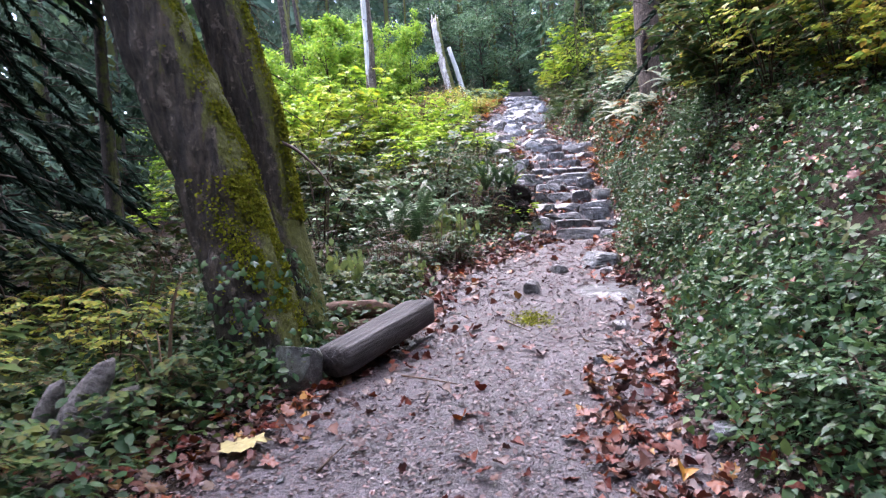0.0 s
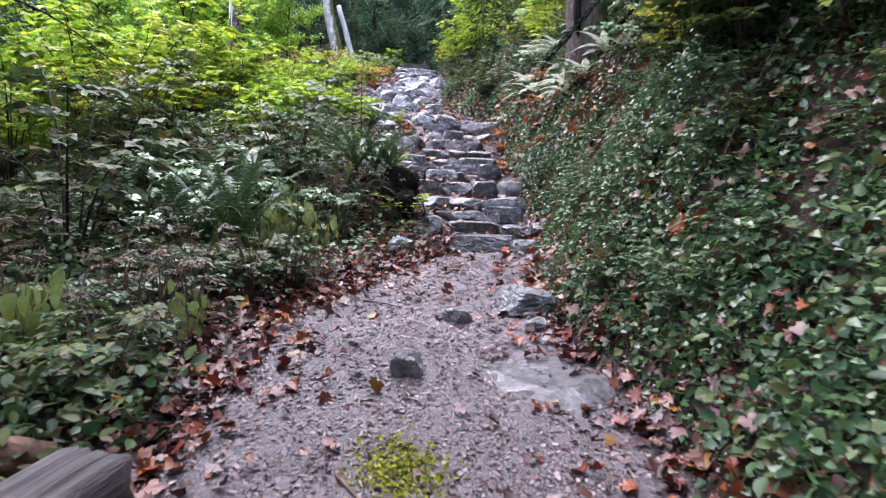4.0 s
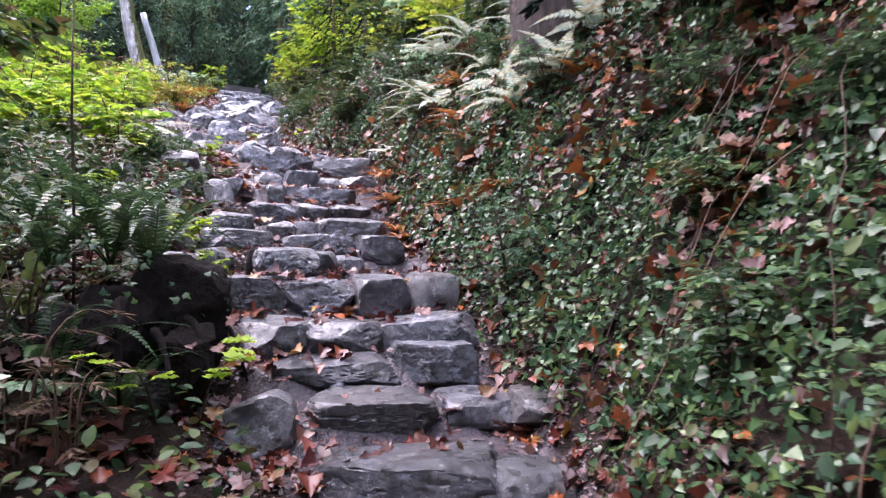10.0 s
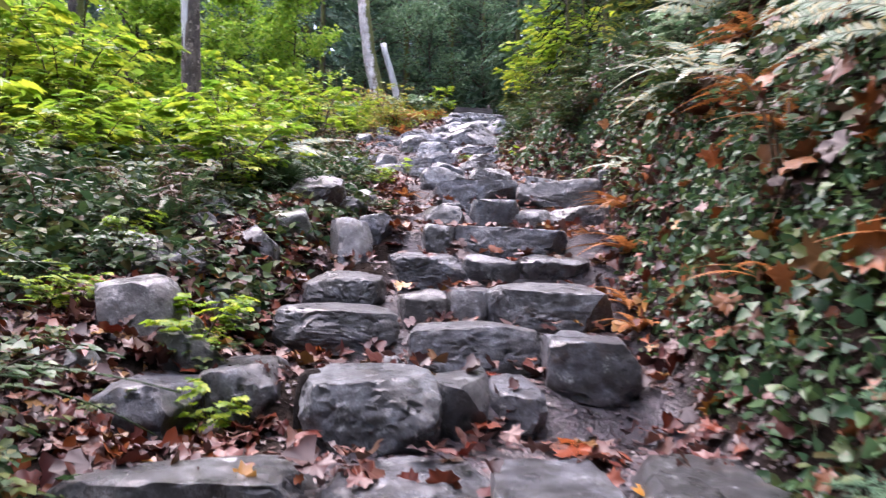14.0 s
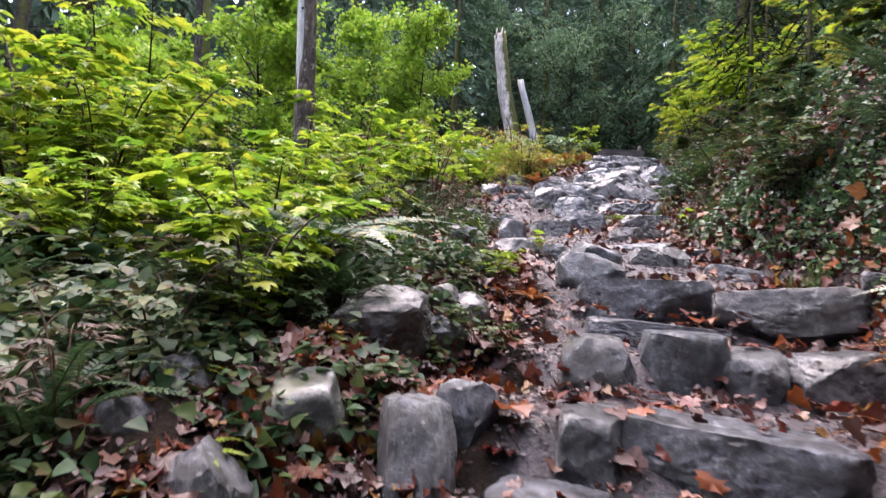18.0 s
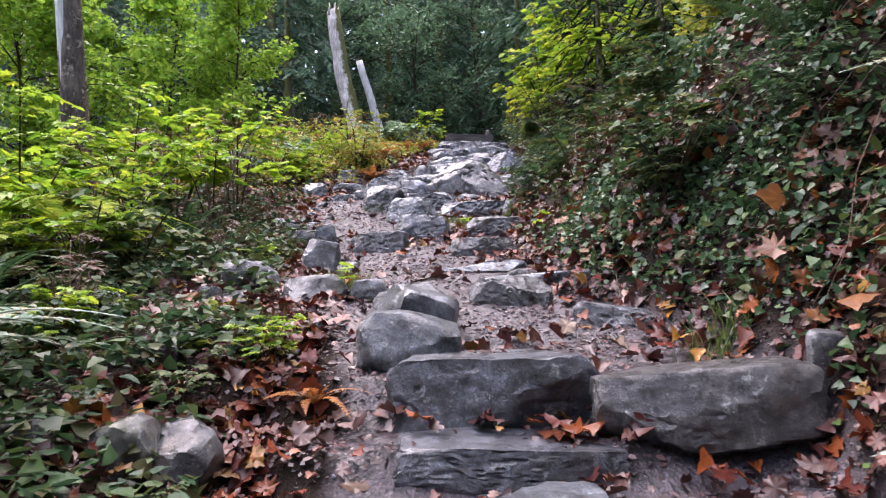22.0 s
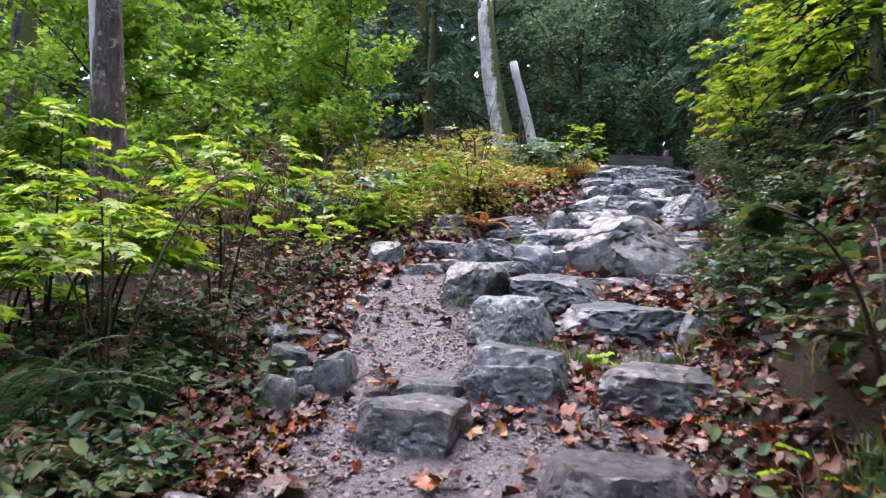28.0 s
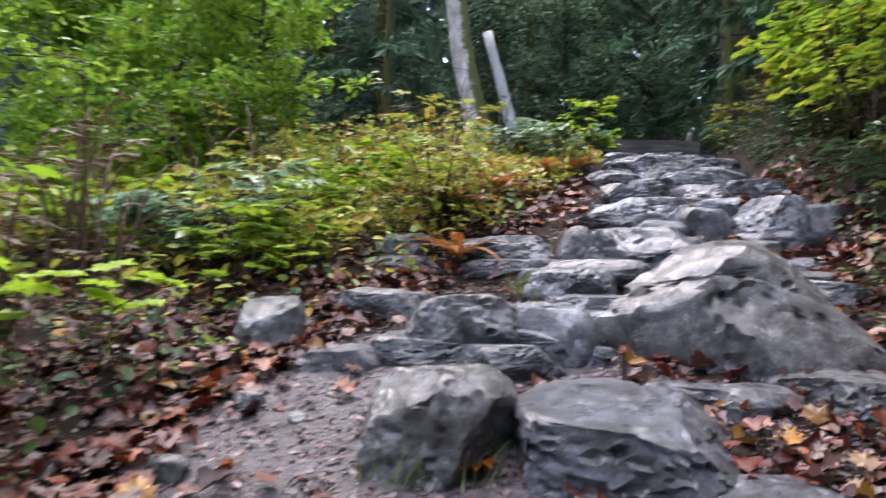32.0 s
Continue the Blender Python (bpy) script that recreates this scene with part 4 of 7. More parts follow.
def broadleaf(name, label, height, radius, seed, leaf_mat, bark, leaf=OVAL, leaf_size=0.09, leaves=5200, crown_low=0.15, trunk=0.05):
    g = np.random.RandomState(seed)
    base = tagged(new(name), label, "tree")
    n = 8
    line = np.stack([0.12 * np.sin(np.linspace(0, 3, n) + seed), 0.12 * np.cos(np.linspace(0, 3, n) * 1.2 + seed), np.linspace(-0.3, height * 0.9, n)], 1)
    line[:, :2] -= line[1, :2]
    part("trunk", tube(line, np.linspace(trunk, 0.012, n), 7, 0.06, seed), bark, base, "", True)
    ends, twigs = [], []
    for k in range(34):
        t = crown_low + (0.98 - crown_low) * (k + g.rand()) / 34
        root = np.array([np.interp(t, np.linspace(0, 1, n), line[:, c]) for c in range(3)])
        a = g.uniform(0, 6.28)
        r = radius * (math.sin(math.pi * min(1, 0.22 + 0.72 * t)) ** 0.7) * g.uniform(0.55, 1.08)
        tip = root + np.array([r * math.cos(a), r * math.sin(a), r * g.uniform(0.1, 0.65)])
        path = bend(root, (root + tip) / 2 + np.array([0, 0, 0.18 * r]), tip, 6)
        twigs.append(tube(path, np.linspace(trunk * 0.35, 0.004, 6), 4))
        ends.append(path)
        for _ in range(3):
            s = g.uniform(0.35, 0.95)
            r0 = np.array([np.interp(s, np.linspace(0, 1, 6), path[:, c]) for c in range(3)])
            off = g.normal(0, 0.3, 3) * r + np.array([0, 0, 0.1 * r])
            side = bend(r0, r0 + off * 0.5 + np.array([0, 0, 0.04]), r0 + off, 6)
            twigs.append(tube(side, np.linspace(trunk * 0.14, 0.003, 6), 3))
            ends.append(side)
    pick = g.randint(0, len(ends), leaves)
    s = g.uniform(0.2, 1.05, leaves)
    E_ = np.array(ends)[pick]
    i0 = np.clip((s * 5).astype(int), 0, 4)
    fr = (s * 5 - i0)[:, None]
    P = E_[np.arange(leaves), i0] * (1 - fr) + E_[np.arange(leaves), i0 + 1] * fr + g.normal(0, 0.10, (leaves, 3)) * radius * 0.5
    N = g.normal(0, 0.5, (leaves, 3)) + np.array([0, 0, 0.8])
    crown = part("crown", strew(leaf, P, N, g.uniform(0, 6.28, leaves), leaf_size * g.uniform(0.6, 1.2, leaves)), leaf_mat, base)
    tagged(part("branchwork", joined(twigs), bark, crown), kind="stuff")
    return base


def sapling(label, height, seed, material):
    """A small conifer: a thin stem with flat side sprays."""
    g = np.random.RandomState(seed)
    base = tagged(new("conifer_sapling"), label, "tree")
    part("stem", tube([(0, 0, -0.05), (0.01, 0, height * 0.5), (0, 0.01, height)], [0.012, 0.009, 0.003], 6), TWIG, base)
    for k in range(20):
        z = height * (0.12 + 0.86 * k / 20)
        r = 0.62 * height * (1 - 0.75 * k / 20)
        a = 2.4 * k
        tip = np.array([r * math.cos(a), r * math.sin(a), z + 0.12 * r])
        line = bend((0, 0, z), tip * 0.5 + np.array([0, 0, z * 0.5 + 0.05]), tip, 5)
        m = 190
        s = g.uniform(0.08, 1, m)
        at = np.stack([np.interp(s, np.linspace(0, 1, 5), line[:, q]) for q in range(3)], 1)
        n = np.tile(np.array([[0.05, 0.05, 1.0]]), (m, 1)) + g.normal(0, 0.25, (m, 3))
        at = at + (np.array([-math.sin(a), math.cos(a), 0]) * g.normal(0, 0.05, (m, 1)) * (1.1 - s[:, None]))
        part("spray", joined([tube(line, np.linspace(0.004, 0.0015, 5), 3), strew(NEEDLE, at, n, a + np.where(g.rand(m) < 0.5, 0.9, -0.9) + g.normal(0, 0.2, m), g.uniform(0.022, 0.04, m))]), material, base)
    return base


def put(x, y, turn, size=1.0, tip=0.0, dz=0.0):
    return pose(x, y, float(lay(x, y)) + dz, tip, 0, turn) @ Matrix.Scale(size, 4)


def plant(kind, x, y, turn, size=1.0, tip=0.0, dz=0.0, group=""):
    """A copy of a plant, rooted in the ground at x, y."""
    ob = copy_thing(kind, put(x, y, turn, size, tip, dz))
    if group:
        ob["group"] = group
    return ob


def clear(x, y, spots):
    return all((x - a) ** 2 + (y - b) ** 2 > c * c for a, b, c in spots)


def patch(name, label, category, leaf, material, x, y, lift, size, seed, lean=0.45, up=0.75, scale_spread=0.5):
    """A spread of leaves over the ground that nobody could count."""
    g = np.random.RandomState(seed)
    m = len(x)
    N = slope(x, y) * (1 - up) + np.array([0, 0, up]) + g.normal(0, lean, (m, 3))
    P = np.stack([x, y, lay(x, y) + lift], 1)
    ob = part(name, strew(leaf, P, N, g.uniform(0, 6.28, m), size * g.uniform(1 - scale_spread, 1 + scale_spread, m)), material, None, "", True)
    return tagged(ob, label, category, kind="stuff")


def beside(n, side, near, far, y0, y1, seed):
    """Random places beside the trail: 4 to the right of it, 3 to the left, from near to far beyond its edge."""
    g = np.random.RandomState(seed)
    y, e = g.uniform(y0, y1, n), g.uniform(near, far, n)
    return along(y, 1) + (along(y, 4) + e if side == 4 else -along(y, 3) - e), y, g


def area(n, x0, x1, y0, y1, seed):
    g = np.random.RandomState(seed)
    return g.uniform(x0, x1, n), g.uniform(y0, y1, n), g


# ---- stock of plants, kept out of the scene after copying ----
g = np.random.RandomState(5)
STOCK = {}
for k in range(3):
    STOCK["bramble", k] = shrub("bramble_bush", "low bramble bush with toothed green leaves", 0.7, 4, TRIFOLIATE, 0.092, 77, BRAMBLE, TWIG, 20 + k, 0.75, 0.2, 0.3)
    STOCK["bright", k] = shrub("thimbleberry_bush", "bush with bright green lobed leaves in flat sprays", 1.05, 5, PALMATE, 0.118, 63, BRIGHT, TWIG, 40 + k, 0.5, 0.4, 0.24)
    STOCK["maple", k] = shrub("vine_maple_bush", "tall vine maple bush with yellow green lobed leaves", 2.1, 7, PALMATE, 0.125, 98, BRIGHT, TWIG, 50 + k, 0.42, 0.3, 0.15)
    STOCK["young", k] = shrub("vine_maple_sapling", "slender vine maple with bright leaves above bare stems", 1.7, 4, PALMATE, 0.115, 63, BRIGHT, TWIG, 52 + k, 0.42, 0.55, 0.19)
    STOCK["gold", k] = shrub("vine_maple_bush", "tall vine maple bush with yellowing autumn leaves", 2.0, 6, PALMATE, 0.125, 84, GOLD, TWIG, 55 + k, 0.45, 0.3, 0.16)
    STOCK["yellow", k] = shrub("berry_bush", "thin berry bush with yellowing autumn leaves", 1.1, 5, TRIFOLIATE, 0.095, 56, YELLOWING, TWIG, 60 + k, 0.5, 0.25, 0.22)
    STOCK["brown", k] = shrub("withered_weeds", "withered brown weeds with curled dry leaves", 0.75, 5, SLIM, 0.10, 28, BROWNED, DEAD_STEM, 80 + k, 0.4, 0.2, 0.16)
    STOCK["tall", k] = shrub("salmonberry_bush", "tall arching berry bush with green leaves", 1.6, 6, TRIFOLIATE, 0.14, 70, BRAMBLE, TWIG, 100 + k, 0.6, 0.2, 0.2)
    STOCK["ivybush", k] = shrub("ivy_mound", "mound of dark glossy ivy leaves", 0.5, 4, IVY_SMALL, 0.052, 126, IVY, TWIG, 120 + k, 0.9, 0.15, 0.3)
    STOCK["pale", k] = shrub("salal_bush", "low bush with wet green leaves paled for sky sheen", 0.75, 5, TRIFOLIATE, 0.135, 49, SHEEN_LEAF, TWIG, 130 + k, 0.7, 0.3, 0.26)
    STOCK["fern", k] = fern("sword_fern", "green sword fern with long arching fronds", 0.85, 12, 0.085, 34, FERN, 140 + 10 * k, 0.75)
    STOCK["lime", k] = fern("lady_fern", "yellow green lady fern with feathery fronds", 0.75, 9, 0.15, 26, FERN_LIME, 180 + 10 * k, 0.55)
for k in range(3):
    STOCK["silver", k] = fern("bracken_fern", "pale wet bracken fern hanging over the bank", 0.72, 8, 0.14, 30, FERN_SILVER, 250 + 10 * k, 0.4)
    STOCK["droop", k] = drooping_weed(0.55 + 0.1 * k, 5, 270 + k)
    STOCK["bare", k] = shrub("dead_weed", "thin bare brown dead stems of last summer", 0.95, 5, SLIM, 0.06, 14, BROWNED, DEAD_STEM, 280 + k, 0.32, 0.3, 0.08)
STOCK["great", 0] = fern("sword_fern", "large dark sword fern with upright arching fronds", 0.95, 24, 0.075, 44, FERN, 240, 1.15)
STOCK["rust", 0] = fern("dead_fern", "rust coloured dying fern with drooping fronds", 0.5, 11, 0.08, 20, FERN_RUST, 230, 0.35)
for k in range(2):
    STOCK["fir", k] = conifer("dark green drooping conifer in the forest edge", 15, 3.6, 300 + k, NEEDLES)
    STOCK["hemlock", k] = conifer("dense hemlock with drooping boughs, deep shade put into its green", 14, 4.0, 310 + k, NEEDLES_SHADED, 0.01, 0.5, 3.2)
    STOCK["cedar", k] = conifer("young grey green conifer behind the clearing", 8, 2.2, 320 + k, NEEDLES_LIGHT, 0.02, 0.25)
    STOCK["alder", k] = broadleaf("young_broadleaf_tree", "young broadleaf tree with dense bright green crown", 5.2, 2.0, 340 + k, BRIGHT_TREE, TWIG, OVAL, 0.13, 9000, 0.04, 0.05)
    STOCK["blocker", k] = broadleaf("forest_maple", "tall broad-crowned maple added out of view to block sky over the trail", 14, 5.2, 380 + k, DARK_TREE, BARK_DARK, PALMATE, 0.30, 5200, 0.5, 0.22)
    STOCK["dusk", k] = broadleaf("dark_broadleaf_tree", "dark green broadleaf tree in the forest edge", 7, 2.6, 360 + k, DARK_TREE, TWIG, OVAL, 0.13, 6000, 0.05, 0.08)


def sow(kinds, n, x0, x1, y0, y1, seed, keep, small=0.7, large=1.2, group=""):
    """Plants of the given kinds at random places of a stretch, where keep(r, l, x, y) allows."""
    g = np.random.RandomState(seed)
    done = 0
    while done < n:
        x, y = g.uniform(x0, x1), g.uniform(y0, y1)
        r, l = off_trail(x, y)
        if not keep(r, l, x, y):
            continue
        k = STOCK[kinds[g.randint(len(kinds))], g.randint(3)]
        plant(k, x, y, g.uniform(0, 360), g.uniform(small, large), g.uniform(-6, 6), -0.02, group)
        done += 1


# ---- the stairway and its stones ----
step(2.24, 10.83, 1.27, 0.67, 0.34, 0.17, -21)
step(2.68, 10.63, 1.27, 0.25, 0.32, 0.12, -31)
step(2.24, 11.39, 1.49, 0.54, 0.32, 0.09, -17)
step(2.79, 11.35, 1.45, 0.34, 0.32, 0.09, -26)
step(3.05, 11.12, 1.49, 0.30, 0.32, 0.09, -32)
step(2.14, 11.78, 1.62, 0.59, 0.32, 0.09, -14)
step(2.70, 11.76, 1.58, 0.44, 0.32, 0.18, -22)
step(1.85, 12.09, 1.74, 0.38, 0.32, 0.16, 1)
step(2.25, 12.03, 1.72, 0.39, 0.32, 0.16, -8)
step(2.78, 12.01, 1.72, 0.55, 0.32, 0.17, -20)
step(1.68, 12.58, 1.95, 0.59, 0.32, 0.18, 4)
step(2.24, 12.53, 1.91, 0.42, 0.32, 0.20, -6)
step(2.62, 12.44, 1.91, 0.32, 0.32, 0.21, -14)
step(3.00, 12.43, 1.90, 0.35, 0.32, 0.23, -21)
step(1.38, 13.01, 2.15, 0.27, 0.32, 0.13, 15)
step(2.09, 13.01, 2.12, 0.39, 0.32, 0.19, 1)
step(2.39, 13.16, 2.12, 0.19, 0.32, 0.16, -5)
step(2.59, 13.20, 2.13, 0.17, 0.32, 0.11, -8)
step(1.62, 13.21, 2.14, 0.24, 0.32, 0.17, 10)
step(1.84, 14.00, 2.34, 0.49, 0.32, 0.13, 5)
step(2.48, 13.65, 2.27, 0.47, 0.32, 0.15, -5)
step(2.90, 13.30, 2.26, 0.30, 0.32, 0.14, -13)
step(1.85, 14.00, 2.35, 0.48, 0.32, 0.09, 10)
step(2.51, 13.82, 2.26, 0.53, 0.32, 0.13, -5)
step(2.92, 13.60, 2.26, 0.23, 0.32, 0.11, -15)
step(2.26, 14.35, 2.38, 0.23, 0.32, 0.16, 1)
step(2.52, 14.37, 2.38, 0.23, 0.32, 0.17, -4)
step(2.92, 14.22, 2.38, 0.57, 0.32, 0.20, -12)
step(1.83, 14.41, 2.45, 0.40, 0.32, 0.18, 9)
step(2.29, 14.85, 2.62, 0.42, 0.32, 0.13, 0)
step(2.67, 14.85, 2.61, 0.30, 0.32, 0.13, -6)
step(3.07, 14.88, 2.66, 0.37, 0.32, 0.09, -12)
step(2.38, 15.19, 2.80, 0.20, 0.32, 0.15, -1)
step(2.83, 15.16, 2.74, 0.65, 0.32, 0.20, -14)
step(2.48, 16.07, 2.97, 0.33, 0.32, 0.20, -4)
step(2.83, 16.09, 2.99, 0.35, 0.32, 0.22, -10)
step(3.15, 16.08, 2.99, 0.25, 0.32, 0.16, -16)
step(3.47, 16.01, 2.96, 0.39, 0.32, 0.22, -21)
step(2.79, 16.72, 3.15, 0.64, 0.32, 0.09, -7)
step(2.80, 17.06, 3.27, 0.70, 0.35, 0.23, -6)
step(3.52, 16.76, 3.24, 0.65, 0.32, 0.23, -23)
step(2.45, 17.35, 3.47, 0.38, 0.32, 0.19, 1)
step(2.54, 21.01, 4.25, 0.47, 0.32, 0.18, 2)
step(3.06, 20.10, 4.04, 0.50, 0.32, 0.15, -4)
step(2.16, 20.47, 4.11, 0.41, 0.32, 0.19, 7)
step(2.57, 21.14, 4.29, 0.47, 0.32, 0.22, 6)
step(2.14, 20.94, 4.22, 0.32, 0.32, 0.09, 15)
step(2.24, 20.63, 4.15, 0.30, 0.32, 0.09, 14)
rubble(1.22, 13.40, 2.33, 0.29, 0.25, 0.29, 27, ROCK)
rubble(1.32, 13.89, 2.43, 0.32, 0.27, 0.13, 21)
rubble(1.34, 13.42, 2.34, 0.19, 0.17, 0.12, 24)
rubble(1.09, 13.06, 2.31, 0.16, 0.13, 0.06, 35)
rubble(1.03, 13.96, 2.63, 0.32, 0.27, 0.15, 26)
rubble(1.39, 14.44, 2.70, 0.16, 0.14, 0.20, 16)
rubble(1.36, 13.20, 2.28, 0.23, 0.20, 0.12, 27)
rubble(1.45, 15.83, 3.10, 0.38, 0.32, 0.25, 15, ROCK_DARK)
rubble(1.69, 16.06, 3.05, 0.32, 0.27, 0.15, 9)
rubble(1.60, 16.48, 3.26, 0.17, 0.15, 0.14, 10)
rubble(1.77, 16.64, 3.17, 0.22, 0.19, 0.18, 7)
rubble(1.03, 14.89, 2.96, 0.19, 0.16, 0.12, 30)
rubble(1.42, 14.99, 2.86, 0.28, 0.24, 0.17, 20)
rubble(1.84, 14.87, 2.73, 0.20, 0.17, 0.29, 11)
rubble(1.96, 15.14, 2.89, 0.18, 0.15, 0.13, 7)
rubble(1.34, 14.51, 2.73, 0.18, 0.15, 0.08, 28)
rubble(1.05, 14.60, 2.87, 0.14, 0.12, 0.10, 33)
rubble(1.64, 11.30, 1.42, 0.27, 0.23, 0.13, -7)
rubble(1.14, 11.67, 1.65, 0.40, 0.34, 0.15, 2)
rubble(1.75, 11.30, 1.43, 0.28, 0.24, 0.21, -14)
rubble(1.19, 10.39, 1.29, 0.23, 0.20, 0.16, -8)
upper(2.48, 17.73, 3.54, 0.35, 0.30, 0.23, 7)
upper(2.19, 18.38, 3.71, 0.21, 0.18, 0.12, 12)
upper(1.88, 18.34, 3.69, 0.32, 0.28, 0.17, 18)
upper(1.46, 18.54, 3.77, 0.32, 0.27, 0.19, 24)
upper(1.35, 18.07, 3.72, 0.13, 0.11, 0.09, 30)
upper(1.51, 18.16, 3.70, 0.20, 0.17, 0.08, 26)
upper(1.77, 19.29, 3.90, 0.24, 0.20, 0.24, 15)
upper(2.00, 19.14, 3.88, 0.15, 0.13, 0.09, 12)
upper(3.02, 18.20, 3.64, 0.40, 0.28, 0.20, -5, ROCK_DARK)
upper(3.35, 21.14, 4.27, 0.55, 0.47, 0.19, -6)
upper(1.46, 20.80, 4.22, 0.16, 0.13, 0.14, 14)
upper(1.63, 20.84, 4.23, 0.20, 0.17, 0.17, 12)
upper(3.50, 17.83, 3.58, 0.35, 0.30, 0.09, -16)
upper(2.00, 20.55, 4.14, 0.23, 0.19, 0.14, 20)
upper(1.60, 20.96, 4.25, 0.25, 0.21, 0.18, 25)
upper(1.28, 21.02, 4.30, 0.21, 0.18, 0.15, 29)
upper(1.47, 20.55, 4.15, 0.19, 0.17, 0.19, 30)
upper(1.10, 21.36, 4.42, 0.29, 0.25, 0.11, 29)
upper(3.37, 21.04, 4.23, 0.60, 0.51, 0.24, -10)
upper(3.18, 21.98, 4.54, 0.71, 0.60, 0.24, -5)
upper(3.59, 21.59, 4.60, 0.26, 0.22, 0.14, -12)
crest(2.11, 22.38, 4.71, 0.47, 0.40, 0.30, 10)
crest(2.70, 22.42, 4.70, 0.69, 0.59, 0.25, 2)
crest(2.45, 21.70, 4.47, 0.48, 0.41, 0.31, 7)
crest(3.88, 22.24, 4.97, 0.31, 0.26, 0.15, -14)
crest(3.50, 22.90, 4.89, 0.44, 0.37, 0.13, -8)
crest(2.09, 23.21, 4.96, 0.54, 0.46, 0.28, 9)
crest(2.42, 23.17, 4.98, 0.35, 0.30, 0.24, 5)
crest(1.16, 23.09, 4.98, 0.28, 0.24, 0.23, 19)
crest(1.45, 24.50, 5.45, 0.35, 0.30, 0.18, 13)
crest(2.10, 24.64, 5.42, 0.61, 0.52, 0.20, 7)
crest(2.54, 23.99, 5.21, 0.43, 0.36, 0.21, 3)
crest(1.53, 24.46, 5.37, 0.58, 0.49, 0.10, 12)
crest(2.98, 24.47, 5.35, 0.62, 0.53, 0.33, -1)
crest(2.57, 24.65, 5.47, 0.21, 0.18, 0.22, 3)
crest(2.94, 25.46, 5.75, 0.47, 0.40, 0.24, -1)
crest(3.43, 25.07, 5.63, 0.33, 0.28, 0.24, -5)
crest(3.90, 25.11, 5.62, 0.46, 0.39, 0.33, -8)
crest(4.25, 25.02, 5.66, 0.32, 0.27, 0.26, -11)
crest(3.26, 26.36, 6.10, 0.40, 0.34, 0.20, -3)
crest(3.69, 26.33, 6.07, 0.48, 0.41, 0.16, -6)
crest(4.19, 26.41, 6.10, 0.54, 0.46, 0.20, -9)
crest(3.61, 27.28, 6.37, 0.51, 0.43, 0.22, -5)
crest(3.53, 28.22, 6.63, 0.56, 0.48, 0.21, -4)
crest(4.08, 27.11, 6.33, 0.49, 0.42, 0.18, -8)
crest(3.06, 23.55, 5.09, 0.36, 0.31, 0.15, -2)
lower(1.89, 7.98, 1.00, 0.46, 0.39, 0.21, -20)
lower(1.34, 7.75, 0.98, 0.21, 0.18, 0.11, -13)
lower(0.88, 6.83, 0.87, 0.17, 0.15, 0.15, -7)
lower(0.01, 11.77, 1.73, 0.25, 0.21, 0.17, 4)
lower(-1.02, 4.40, 0.60, 0.28, 0.26, 0.30, 14, ROCK_MOSS)
lower(1.29, 3.07, 0.56, 0.18, 0.15, 0.06, -23)
lower(1.40, 5.36, 0.68, 0.14, 0.12, 0.09, -15)
lower(1.04, 4.54, 0.60, 0.12, 0.10, 0.06, -13)
lower(1.83, 7.53, 0.96, 0.14, 0.12, 0.09, -21)
upper(2.50, 18.10, 3.66, 0.38, 0.30, 0.13, 5, ROCK_PALE)
slab(3.01, 19.42, 3.90, 0.42, 0.34, 0.11, -4)
slab(3.32, 18.92, 3.81, 0.41, 0.33, 0.15, -10)
slab(1.66, 6.73, 0.84, 0.48, 0.38, 0.17, -24)
slab(1.40, 23.87, 5.19, 0.47, 0.37, 0.11, 15)
stone("boulder", "great pale pointed boulder with a long crack", "boulders of the crest", 3.16, 23.40, 4.95, 1.36, 1.05, 0.60, 5, 2.6, ROCK, None, 0.0, 0.6, 3.0, ((-0.1, -0.15, 1.0, 0.60), (-0.55, -0.45, 0.75, 0.54), (0.62, -0.35, 0.62, 0.60), (0.05, -0.9, 0.5, 0.60), (-0.75, 0.25, 0.7, 0.52), (0.3, 0.8, 0.6, 0.55), (0.85, 0.1, 0.45, 0.66)), 0.8)

# ---- the great leaning maple beside the lower trail ----
maple = tagged(new("maple_tree"), "old leaning twin maple trunk with thick green moss", "tree")
part("trunk", craggy([(-1.231, 4.774, 0.324), (-1.264, 4.752, 0.594), (-1.339, 4.73, 0.864), (-1.48, 4.752, 1.501), (-1.62, 4.752, 2.128), (-1.847, 4.752, 2.754), (-2.063, 4.73, 3.37), (-2.376, 4.698, 4.32), (-2.808, 4.698, 5.616), (-3.24, 4.752, 7.56)],
                   [0.40, 0.345, 0.318, 0.300, 0.292, 0.281, 0.259, 0.238, 0.205, 0.151], 4), BARK_MAPLE, maple, "", True)
part("trunk", craggy([(-1.134, 5.13, 0.378), (-1.21, 5.238, 0.972), (-1.35, 5.292, 1.793), (-1.447, 5.292, 2.614), (-1.588, 5.292, 3.164), (-1.717, 5.292, 3.726), (-1.944, 5.346, 4.86), (-2.268, 5.4, 7.02)],
                   [0.27, 0.245, 0.227, 0.216, 0.205, 0.194, 0.173, 0.13], 9), BARK_MAPLE, maple, "", True)
part("branch", tube(bend((-1.318, 5.238, 2.376), (-1.026, 5.076, 2.322), (-0.778, 4.968, 1.89), 7), np.linspace(0.019, 0.005, 7), 5), TWIG, maple)
